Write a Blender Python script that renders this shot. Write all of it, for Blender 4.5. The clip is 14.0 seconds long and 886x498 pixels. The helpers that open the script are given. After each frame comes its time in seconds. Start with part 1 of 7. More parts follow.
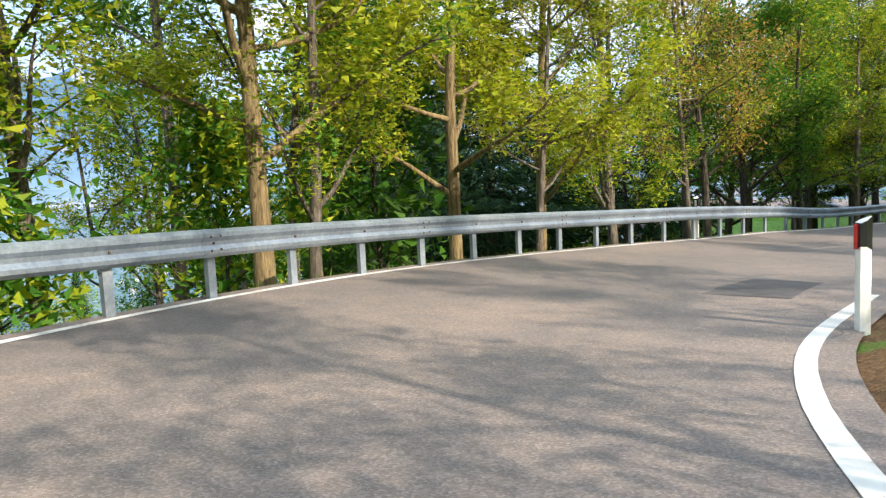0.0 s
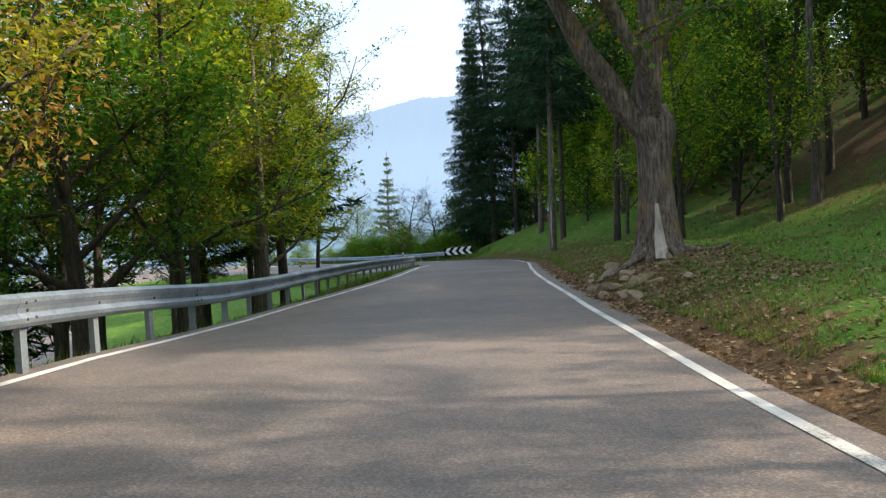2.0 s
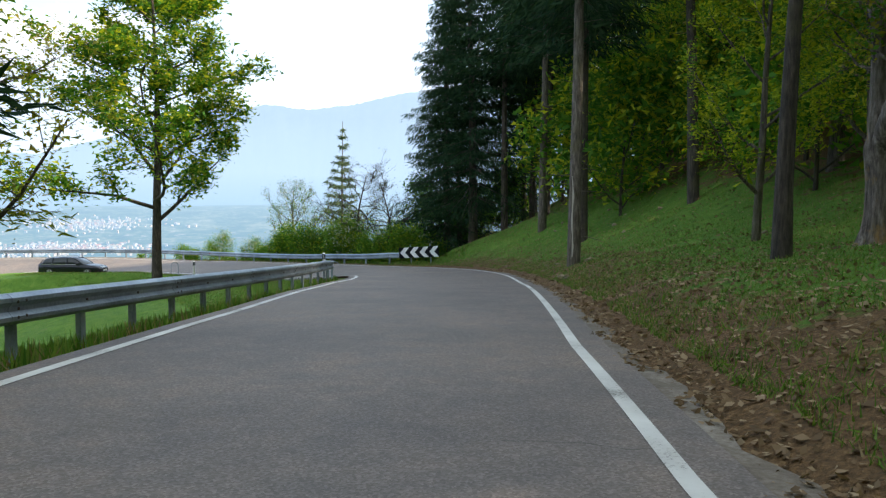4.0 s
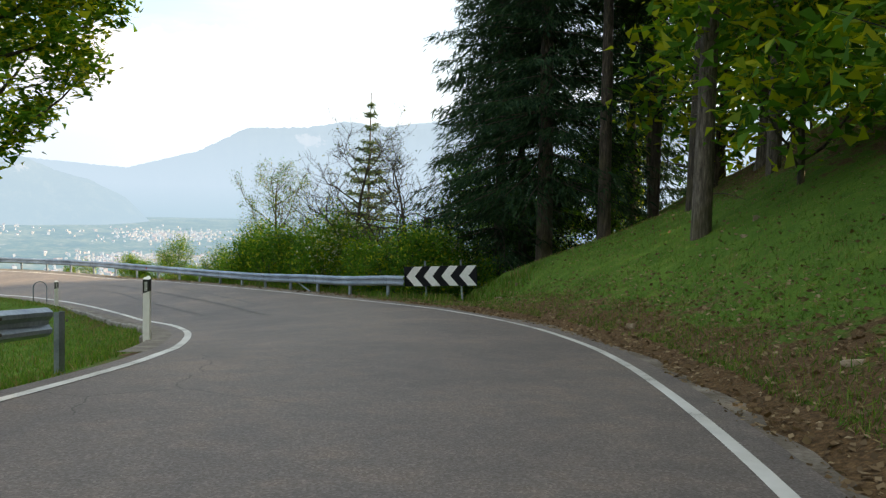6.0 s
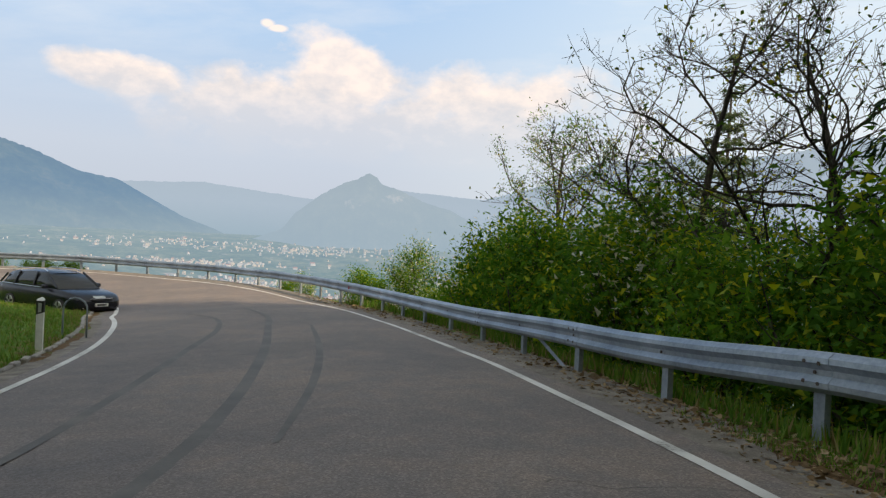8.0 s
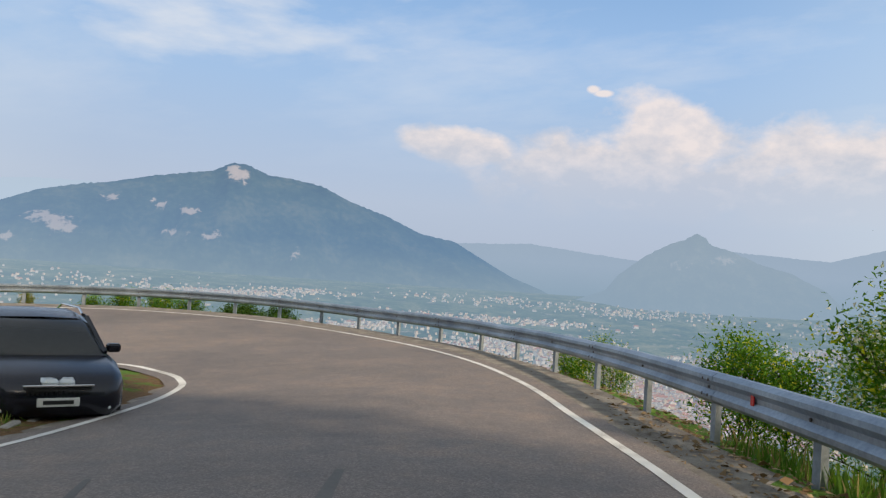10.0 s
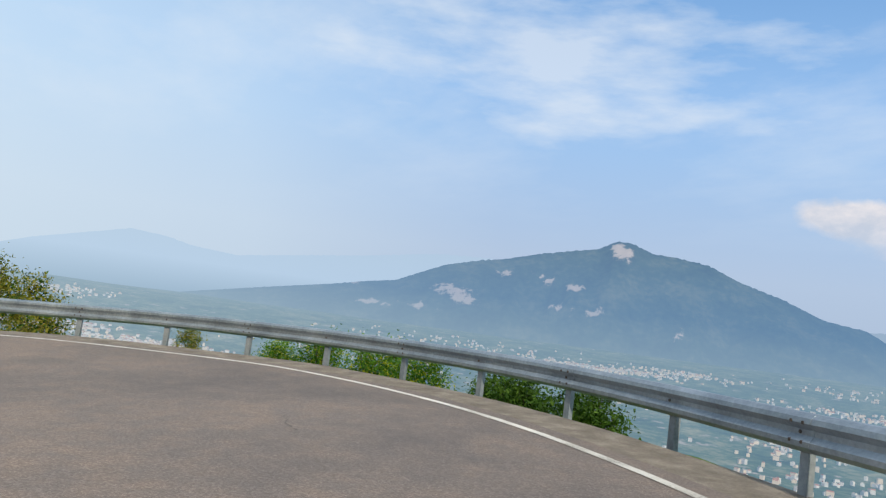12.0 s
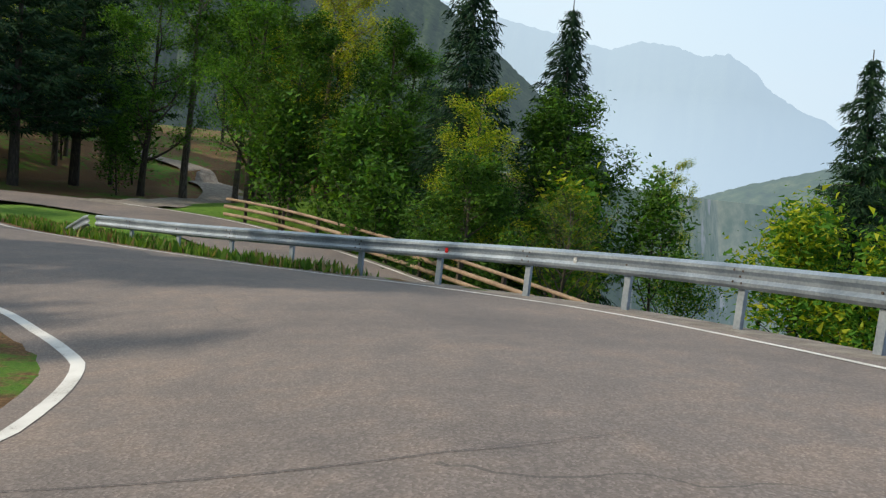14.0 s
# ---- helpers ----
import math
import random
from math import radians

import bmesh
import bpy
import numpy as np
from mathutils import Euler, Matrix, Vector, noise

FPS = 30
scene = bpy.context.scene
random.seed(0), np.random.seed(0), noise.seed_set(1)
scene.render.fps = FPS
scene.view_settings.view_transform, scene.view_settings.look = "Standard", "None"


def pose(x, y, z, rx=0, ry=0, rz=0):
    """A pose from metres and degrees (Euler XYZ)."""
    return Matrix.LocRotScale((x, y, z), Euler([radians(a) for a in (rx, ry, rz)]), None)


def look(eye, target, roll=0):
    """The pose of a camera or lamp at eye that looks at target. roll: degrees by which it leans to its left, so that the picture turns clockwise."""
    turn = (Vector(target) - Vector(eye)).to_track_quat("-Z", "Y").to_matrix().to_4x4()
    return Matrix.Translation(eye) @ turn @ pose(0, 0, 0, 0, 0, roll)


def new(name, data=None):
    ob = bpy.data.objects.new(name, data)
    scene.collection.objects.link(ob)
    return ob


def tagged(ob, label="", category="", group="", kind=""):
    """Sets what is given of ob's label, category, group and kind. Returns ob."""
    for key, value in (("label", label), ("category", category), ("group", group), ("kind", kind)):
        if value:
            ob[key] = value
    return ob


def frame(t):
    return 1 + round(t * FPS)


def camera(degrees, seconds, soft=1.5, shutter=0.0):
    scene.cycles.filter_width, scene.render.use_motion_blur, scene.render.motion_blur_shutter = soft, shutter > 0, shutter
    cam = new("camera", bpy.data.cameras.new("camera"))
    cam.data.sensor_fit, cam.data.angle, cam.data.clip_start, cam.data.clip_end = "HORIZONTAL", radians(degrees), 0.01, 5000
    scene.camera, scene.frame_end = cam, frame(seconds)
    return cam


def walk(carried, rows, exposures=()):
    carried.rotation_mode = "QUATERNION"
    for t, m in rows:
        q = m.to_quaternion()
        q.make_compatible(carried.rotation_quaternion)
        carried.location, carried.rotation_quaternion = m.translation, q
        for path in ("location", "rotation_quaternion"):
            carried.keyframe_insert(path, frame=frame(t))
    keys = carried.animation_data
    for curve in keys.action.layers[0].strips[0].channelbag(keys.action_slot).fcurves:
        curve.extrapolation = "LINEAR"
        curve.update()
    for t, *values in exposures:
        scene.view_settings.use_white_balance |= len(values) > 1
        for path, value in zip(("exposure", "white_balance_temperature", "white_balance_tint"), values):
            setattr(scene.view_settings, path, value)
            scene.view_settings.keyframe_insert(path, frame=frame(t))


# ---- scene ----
cam = camera(59.2, 14.0, soft=1.3)
PATH = [
    (0, (37.974, -12.414, -3.551), (37.140, -10.607, -3.769), -2.70),
    (0.5, (36.973, -9.592, -3.741), (36.629, -7.631, -3.941), -3.54),
    (1, (36.498, -6.499, -3.930), (36.616, -4.509, -4.088), -3.48),
    (1.5, (36.929, -2.691, -4.137), (37.37, -0.743, -4.242), -3.55),
    (2, (38.097, 1.472, -4.419), (38.719, 3.37, -4.529), -2.75),
    (2.5, (39.593, 5.582, -4.698), (40.261, 7.464, -4.81), -0.76),
    (3, (41.427, 9.965, -4.916), (42.126, 11.835, -5.038), -0.05),
    (3.2, (42.233, 11.766, -4.996), (42.941, 13.633, -5.123), -0.02),
    (5.3, (50.725, 31.801, -5.944), (51.28, 33.721, -6.037), 0.22),
    (5.5, (51.503, 33.774, -6.083), (52.049, 35.696, -6.172), 0.39),
    (6, (53.213, 38.22, -6.409), (53.699, 40.159, -6.484), 0.99),
    (6.5, (54.72, 42.562, -6.699), (55.055, 44.532, -6.762), 1.82),
    (7, (55.718, 46.825, -6.972), (55.832, 48.822, -7.022), 2.29),
    (7.5, (56.021, 51.335, -7.22), (55.892, 53.331, -7.252), 2.72),
    (8, (55.698, 55.692, -7.479), (55.32, 57.656, -7.497), 2.76),
    (8.5, (54.989, 59.486, -7.714), (54.36, 61.384, -7.723), 2.78),
    (8.7, (54.514, 61.071, -7.787), (53.795, 62.937, -7.794), 2.67),
    (10.8, (46.218, 77.17, -8.48), (44.89, 78.657, -8.326), 5.45),
    (11, (45.213, 78.362, -8.546), (43.83, 79.799, -8.387), 5.70),
    (11.5, (42.651, 81.01, -8.653), (41.081, 82.238, -8.484), 6.24),
    (12, (39.413, 83.291, -8.708), (37.645, 84.206, -8.514), 7.63),
    (12.5, (36.016, 84.875, -8.807), (34.075, 85.323, -8.62), 9.11),
    (13, (32.575, 85.177, -8.85), (30.584, 85.021, -8.745), 9.67),
    (13.2, (31.305, 85.11, -8.889), (29.377, 84.581, -8.835), 9.08),
    (13.5, (29.434, 84.662, -8.968), (27.778, 83.544, -9.048), 7.93),
    (13.6, (28.849, 84.413, -9.0), (27.312, 83.139, -9.132), 7.45),
    (14, (26.678, 83.068, -9.127), (25.614, 81.385, -9.324), 6.42),
]
EXPOSURE = [(0.0, 1.08, 6050, 10), (0.5, 0.9, 6050, 10), (1.0, 0.8, 6050, 10), (1.5, 0.75, 6100, 10), (2.2, 0.74, 6300, 11), (3.0, 0.96, 6250, 9), (5.5, 0.82, 7250, 9), (7.0, 0.55, 7700, 10), (8.5, 0.0, 7350, 12), (10.8, -0.15, 6600, 10), (12.0, -0.1, 6350, 8), (13.0, -0.12, 6150, 7), (14.0, -0.12, 6200, 8)]
walk(cam, [(t, look(eye, target, roll)) for t, eye, target, roll in PATH], EXPOSURE)

# ---------- the plan in numbers ----------
ROAD_POINTS = [
    (54.51, -50.19, -2.25), (48.51, -36.44, -3.12), (44.52, -27.27, -3.69), (41.32, -19.93, -4.16), (38.52, -13.52, -4.56),
    (37.17, -10.19, -4.77), (36.55, -6.6, -4.99), (36.93, -2.69, -5.2), (38.1, 1.47, -5.48), (39.59, 5.58, -5.76),
    (41.43, 9.97, -5.98), (43.74, 15.15, -6.2), (45.65, 19.54, -6.37), (47.53, 23.94, -6.56), (49.35, 28.37, -6.79),
    (51.5, 33.77, -7.14), (53.21, 38.22, -7.47), (54.72, 42.56, -7.76), (55.72, 46.83, -8.03), (56.02, 51.34, -8.28),
    (55.7, 55.69, -8.54), (54.99, 59.49, -8.77), (53.68, 63.48, -8.95), (51.98, 67.57, -9.12), (49.95, 71.56, -9.28),
    (47.67, 75.22, -9.44), (45.21, 78.36, -9.61), (42.65, 81.01, -9.71), (39.41, 83.29, -9.77), (36.02, 84.88, -9.87),
    (32.58, 85.18, -9.91), (29.43, 84.66, -10.03), (26.68, 83.07, -10.19), (24.6, 80.3, -10.35), (23.2, 76.5, -10.7),
    (23.1, 72.5, -11.05), (24.3, 68.0, -11.4), (26.0, 63.0, -11.7), (27.8, 57.5, -12.0), (29.0, 51.0, -12.2),
    (29.0, 44.0, -12.3), (27.0, 37.0, -12.4), (23.0, 30.0, -12.5), (17.0, 24.0, -12.6),
]
RAIL1_POINTS = [
    (31.59, -17.93, -4.3), (31.57, -11.99, -4.58), (31.94, -8.02, -4.76), (32.32, -4.1, -4.94), (33.2, -0.24, -5.15),
    (34.36, 3.55, -5.38), (35.81, 7.16, -5.59), (37.22, 10.81, -5.86), (38.51, 13.91, -6.15), (39.45, 16.39, -6.31),
    (40.93, 20.06, -6.48), (50.01, 43.1, -7.83), (50.29, 43.94, -7.88), (50.64, 45.39, -7.99), (51.01, 46.81, -8.1),
    (51.27, 47.62, -8.16),
]
OUTER_POINTS = [
    (57.82, 61.22, -8.83), (57.45, 61.85, -8.86), (56.75, 63.1, -8.97), (56.1, 64.4, -9.06), (55.39, 65.82, -9.12),
    (54.57, 67.63, -9.23), (53.69, 69.44, -9.33), (52.79, 71.25, -9.4), (51.87, 73.04, -9.46), (50.91, 74.82, -9.51),
    (49.9, 76.55, -9.55), (48.77, 78.22, -9.57), (47.57, 79.84, -9.59), (46.3, 81.41, -9.6), (44.96, 82.92, -9.62),
    (43.53, 84.34, -9.64), (42.03, 85.63, -9.67), (40.45, 86.78, -9.68), (38.69, 87.65, -9.69), (36.82, 88.33, -9.7),
    (34.93, 88.91, -9.71), (33.03, 89.37, -9.71), (31.03, 89.48, -9.7), (29.03, 89.32, -9.71), (27.09, 88.94, -9.74),
    (25.24, 88.17, -9.78), (23.57, 87.09, -9.84), (22.15, 85.71, -9.91), (20.98, 84.09, -10.01), (20.01, 82.42, -10.11),
    (19.29, 80.57, -10.25), (18.72, 78.71, -10.41), (18.36, 76.8, -10.57), (18.31, 74.85, -10.74), (18.6, 72.89, -10.92),
    (19.14, 70.98, -11.11), (19.82, 69.1, -11.3), (20.56, 67.24, -11.47), (21.3, 65.4, -11.64), (22.05, 63.55, -11.8),
    (22.8, 61.69, -11.94), (23.54, 59.84, -12.08),
]
# offsets of the edge lines from the line of travel: (metres along the road, metres to the side)
LEFT_EDGE = [(0, 4.9), (40, 4.8), (46, 4.5), (50, 4.25), (53, 4.03), (55, 4.05), (57.5, 4.1), (61.6, 4.0), (64.7, 3.93), (68.6, 4.0), (71.2, 3.91), (72.4, 3.8), (74.3, 3.68), (77.4, 3.52), (81, 3.42), (88, 3.55), (94, 3.85), (99, 4.0), (100.7, 3.92), (102.1, 3.85), (104.5, 3.77), (107, 3.68), (108.5, 3.63), (110, 3.69), (112, 3.76), (115, 3.82), (118.5, 3.93), (122, 4.1), (126, 4.12), (130, 4.08), (134, 4.1), (139, 4.1), (143, 3.5), (146.6, 2.98), (148, 3.03), (150, 3.55), (152, 4.5), (156, 5.1), (160, 3.9), (162.5, 3.1), (165, 2.6), (166.7, 2.44), (168.2, 2.5), (169.8, 2.57), (171.1, 2.73), (172.5, 2.92), (175, 3.1), (400, 3.2)]
RIGHT_EDGE = [(0, 1.6), (40, 1.3), (44, 1.24), (45.5, 1.33), (47, 1.45), (48.3, 1.56), (49.5, 1.66), (50.5, 1.73), (51.8, 1.75), (53.3, 1.83), (55, 1.88), (57, 1.86), (58.5, 1.9), (60, 1.86), (62.5, 1.76), (65.4, 1.6), (68.5, 1.38), (70.5, 1.27), (72.3, 1.16), (75.3, 0.99), (79.2, 0.83), (84, 0.82), (90, 1.0), (97, 1.23), (99, 1.23), (101.6, 1.3), (105.3, 1.6), (108, 1.86), (110.6, 2.0), (114.4, 2.04), (116.5, 2.05), (118.2, 1.96), (119.5, 1.87), (121.1, 1.75), (123.1, 1.64), (125.8, 1.56), (127.3, 1.48), (129.6, 1.41), (133.5, 1.4), (138, 1.55), (142, 1.75), (146.8, 2.2), (148.9, 2.32), (150.5, 2.42), (152.1, 2.53), (154.7, 2.87), (156.4, 3.1), (158.7, 3.45), (160.5, 3.78), (162, 3.92), (165, 3.88), (168, 4.02), (170, 4.1), (172, 3.93), (174, 3.62), (176, 3.15), (179.4, 2.95), (182.6, 2.7), (190, 2.6), (400, 2.8)]
LEFT_RISE = [(0, 0.12), (63, 0.12), (68, 0.0), (108, 0.0), (116, -0.23), (122, -0.36), (146, -0.36), (154, -0.4), (162, -0.36), (167, -0.38), (171, -0.38), (180, -0.1), (400, 0.0)]
RIGHT_RISE = [(0, 0.0), (140, 0.0), (146, 0.1), (155, 0.2), (161, 0.32), (164.6, 0.27), (167.6, 0.18), (170, 0.07), (173, -0.02), (176, -0.10), (180, -0.14), (190, -0.18), (400, 0.0)]
ROAD_END = 204.0
RIGHT_DASHES = [(43.4, 51.6), (52.2, 52.9), (53.5, 54.9), (55.4, 400)]
S_CHEVRON, S_APEX = 120.0, 151.0
SIDE_POINTS = [(13.5, 80, -14.4), (14.5, 74, -13.6), (15.5, 68, -13.0), (16.5, 62, -12.6), (17.3, 57, -12.4), (18.8, 52, -12.2), (22, 47, -12.2), (27, 43, -12.3)]
RAIL1_STEP, RAIL1_H, OUTER_H, OUTER_START = 1.32, 0.72, 0.71, 0.83
RAIL1_LEAN, OUTER_LEAN = (0.0, 0.0), (0.0, 0.0)
CHEV_L, CHEV_R = (57.84, 61.34, -8.45), (59.66, 59.81, -8.30)
DELINEATORS = [((51.66, 51.46, -8.36), -20, 0, (0, 0)), ((46.95, 66.89, -9.66), 20, 0, (0, 0)), ((38.44, -5.32, -5.10), -72, 2, (0, 0)),
               ((35.67, 7.4, -5.6), -15, 0, (0, 0)), ((31.66, -8.12, -4.8), 20, 0, (0, -4))]
SITE = (45.0, 62.0)      # the middle of the bend
TRACK_POINTS = [(21, 46.2, 0), (17.6, 41.5, 0), (14, 35.4, 0), (10.5, 27.5, 0), (8.8, 19.5, 0), (11, 13, 0), (16, 8, 0)]

# ---------- world, sun ----------
SUN_EL, SUN_AZ = 34.0, 252.0      # degrees; azimuth counted to the left from +y
sun_dir = Vector((-math.sin(radians(SUN_AZ)) * math.cos(radians(SUN_EL)),
                  math.cos(radians(SUN_AZ)) * math.cos(radians(SUN_EL)), math.sin(radians(SUN_EL))))
sun = new("sun", bpy.data.lights.new("sun", "SUN"))
sun.data.energy, sun.data.angle, sun.data.color = 4.5, radians(0.6), (1.0, 0.835, 0.62)
sun.rotation_euler = sun_dir.to_track_quat("Z", "Y").to_euler()


def node(nt, kind, **values):
    n = nt.nodes.new(kind)
    for key, value in values.items():
        if key in n.inputs:
            n.inputs[key].default_value = value
    return n


def ramp(nt, fac, stops):
    r = nt.nodes.new("ShaderNodeValToRGB")
    els = r.color_ramp.elements
    while len(els) < len(stops):
        els.new(0.5)
    for e, (p, c) in zip(els, stops):
        e.position = p
        e.color = (*c, 1) if len(c) == 3 else c
    nt.links.new(fac, r.inputs["Fac"])
    return r.outputs["Color"]


def maths(nt, op, a, b=0.0, c=0.0):
    m = nt.nodes.new("ShaderNodeMath")
    m.operation = op
    for i, v in enumerate((a, b, c)):
        if isinstance(v, (int, float)):
            m.inputs[i].default_value = v
        else:
            nt.links.new(v, m.inputs[i])
    return m.outputs[0]


def mix(nt, fac, a, b, kind="MIX"):
    m = nt.nodes.new("ShaderNodeMixRGB")
    m.blend_type = kind
    for i, v in enumerate((fac, a, b)):
        if isinstance(v, (int, float)):
            m.inputs[i].default_value = v
        elif isinstance(v, tuple):
            m.inputs[i].default_value = (*v, 1)
        else:
            nt.links.new(v, m.inputs[i])
    return m.outputs[0]


def noise_tex(nt, vec, scale, detail=4.0, rough=0.55):
    n = node(nt, "ShaderNodeTexNoise", Scale=scale, Detail=detail, Roughness=rough)
    if vec is not None:
        nt.links.new(vec, n.inputs["Vector"])
    return n.outputs["Fac"]


def scaled(nt, vec, x, y, z):
    m = nt.nodes.new("ShaderNodeMapping")
    m.inputs["Scale"].default_value = (x, y, z)
    nt.links.new(vec, m.inputs["Vector"])
    return m.outputs[0]


def build_world():
    world = bpy.data.worlds.new("sky")
    scene.world = world
    world.use_nodes = True
    nt = world.node_tree
    nt.nodes.clear()
    out = nt.nodes.new("ShaderNodeOutputWorld")
    back = nt.nodes.new("ShaderNodeBackground")
    sky = nt.nodes.new("ShaderNodeTexSky")
    sky.sky_type, sky.sun_disc = "NISHITA", False
    sky.sun_elevation, sky.sun_rotation = radians(SUN_EL), radians(-SUN_AZ)
    sky.air_density, sky.dust_density, sky.ozone_density = 1.2, 2.5, 1.5
    co = nt.nodes.new("ShaderNodeTexCoord").outputs["Generated"]
    sep = nt.nodes.new("ShaderNodeSeparateXYZ")
    nt.links.new(co, sep.inputs[0])
    up = sep.outputs["Z"]
    # flat cloud sheets: the direction laid on a plane overhead
    den = maths(nt, "MAXIMUM", maths(nt, "ADD", up, 0.10), 0.02)
    comb = nt.nodes.new("ShaderNodeCombineXYZ")
    nt.links.new(maths(nt, "DIVIDE", sep.outputs["X"], den), comb.inputs[0])
    nt.links.new(maths(nt, "DIVIDE", sep.outputs["Y"], den), comb.inputs[1])
    sheet = noise_tex(nt, scaled(nt, comb.outputs[0], 1.0, 1.5, 1.0), 0.75, 8, 0.6)
    sheet = maths(nt, "MULTIPLY", ramp(nt, sheet, [(0.47, (0, 0, 0)), (0.68, (1, 1, 1))]), ramp(nt, up, [(0.12, (0, 0, 0)), (0.3, (1, 1, 1))]))
    # heaped clouds over the far ridges, by bearing (left of +y) and height in degrees
    bearing = maths(nt, "MULTIPLY", maths(nt, "ARCTAN2", maths(nt, "MULTIPLY", sep.outputs["X"], -1.0), sep.outputs["Y"]), 57.296)
    above = maths(nt, "MULTIPLY", maths(nt, "ARCSINE", up), 57.296)
    billow = noise_tex(nt, scaled(nt, co, 1.0, 1.0, 1.5), 9.0, 10, 0.58)
    field = None
    for u0, v0, wu, wv in HEAPS:
        a = maths(nt, "DIVIDE", maths(nt, "SUBTRACT", bearing, u0), wu)
        b = maths(nt, "DIVIDE", maths(nt, "SUBTRACT", above, v0), wv)
        r = maths(nt, "SUBTRACT", 1.0, maths(nt, "SQRT", maths(nt, "ADD", maths(nt, "MULTIPLY", a, a), maths(nt, "MULTIPLY", b, b))))
        field = r if field is None else maths(nt, "MAXIMUM", field, r)
    rise = maths(nt, "MULTIPLY_ADD", maths(nt, "SUBTRACT", billow, 0.5), 2.6, field)
    heap = ramp(nt, maths(nt, "ADD", rise, 0.3), [(0.24, (0, 0, 0)), (0.72, (1, 1, 1))])
    foot = ramp(nt, maths(nt, "DIVIDE", above, 20.0), [(0.25, (0, 0, 0)), (0.52, (1, 1, 1))])
    heap = maths(nt, "MULTIPLY", heap, foot)
    puff = noise_tex(nt, scaled(nt, co, 1.0, 1.0, 1.6), 26.0, 6, 0.6)
    lit = ramp(nt, maths(nt, "ADD", maths(nt, "MULTIPLY", puff, 0.55), maths(nt, "MULTIPLY", maths(nt, "DIVIDE", above, 16.0), 0.45)), [(0.48, CLOUD_SHADE), (0.68, CLOUD_WARM)])
    # a torn sheet of thin high cloud
    comb2 = nt.nodes.new("ShaderNodeCombineXYZ")
    nt.links.new(maths(nt, "MULTIPLY", bearing, 0.10), comb2.inputs[0])
    nt.links.new(maths(nt, "MULTIPLY", above, 0.34), comb2.inputs[1])
    torn = noise_tex(nt, comb2.outputs[0], 1.0, 8, 0.55)
    a = maths(nt, "DIVIDE", maths(nt, "SUBTRACT", bearing, 55.0), 17.0)
    b = maths(nt, "DIVIDE", maths(nt, "SUBTRACT", above, 20.0), 5.5)
    r = maths(nt, "SUBTRACT", 1.0, maths(nt, "ADD", maths(nt, "MULTIPLY", a, a), maths(nt, "MULTIPLY", b, b)))
    torn = ramp(nt, maths(nt, "MULTIPLY_ADD", maths(nt, "MAXIMUM", r, -1.0), 0.22, torn), [(0.51, (0, 0, 0)), (0.78, (1, 1, 1))])
    tone = ramp(nt, up, [(0.0, HAZE_LOW), (0.10, HAZE_MID), (0.24, SKY_MID), (0.46, SKY_HIGH)])
    body = ramp(nt, up, [(0.30, (0, 0, 0)), (0.8, (1, 1, 1))])
    dim = mix(nt, 1.0, sky.outputs[0], (0.09, 0.09, 0.09), "MULTIPLY")
    col = mix(nt, body, tone, dim)
    # whiter away from the clear side
    clear = nt.nodes.new("ShaderNodeVectorMath")
    clear.operation = "DOT_PRODUCT"
    nt.links.new(co, clear.inputs[0])
    clear.inputs[1].default_value = (-math.sin(radians(38)), math.cos(radians(38)), 0.25)
    glare = ramp(nt, maths(nt, "MULTIPLY_ADD", clear.outputs["Value"], 0.5, 0.5), [(0.45, (1, 1, 1)), (0.90, (0.35, 0.35, 0.35)), (0.98, (0, 0, 0))])
    col = mix(nt, maths(nt, "MULTIPLY", glare, 0.85), col, GLARE)
    col = mix(nt, maths(nt, "MULTIPLY", sheet, 0.45), col, CLOUD)
    col = mix(nt, maths(nt, "MULTIPLY", torn, 0.6), col, CLOUD)
    col = mix(nt, maths(nt, "MULTIPLY", heap, 0.85), col, lit)
    nt.links.new(col, back.inputs["Color"])
    back.inputs["Strength"].default_value = SKY_STRENGTH
    nt.links.new(back.outputs[0], out.inputs[0])


SKY_STRENGTH = 1.0
HAZE_LOW, HAZE_MID, SKY_MID, SKY_HIGH = (0.46, 0.55, 0.70), (0.50, 0.61, 0.79), (0.40, 0.60, 0.90), (0.23, 0.49, 0.93)
CLOUD, CLOUD_WARM, CLOUD_SHADE, GLARE = (0.86, 0.90, 0.96), (0.98, 0.89, 0.87), (0.66, 0.68, 0.76), (0.90, 1.02, 1.06)
HEAPS = [(16, 7.8, 17, 3.9), (34.0, 10.0, 6.0, 1.3), (18.0, 11.0, 6.0, 3.5), (25.5, 9.3, 6.0, 2.4), (24.3, 14.7, 0.6, 0.35), (23.6, 14.4, 0.7, 0.25), (8.0, 10.0, 8.0, 3.4)]
build_world()

# ---------- materials ----------


def material(name):
    m = bpy.data.materials.new(name)
    m.use_nodes = True
    nt = m.node_tree
    nt.nodes.clear()
    out = nt.nodes.new("ShaderNodeOutputMaterial")
    b = nt.nodes.new("ShaderNodeBsdfPrincipled")
    nt.links.new(b.outputs[0], out.inputs[0])
    return m, nt, b, out


def place_of(nt):
    return nt.nodes.new("ShaderNodeNewGeometry").outputs["Position"]


def bump(nt, b, height, strength, distance):
    n = node(nt, "ShaderNodeBump", Strength=strength, Distance=distance)
    nt.links.new(height, n.inputs["Height"])
    nt.links.new(n.outputs[0], b.inputs["Normal"])


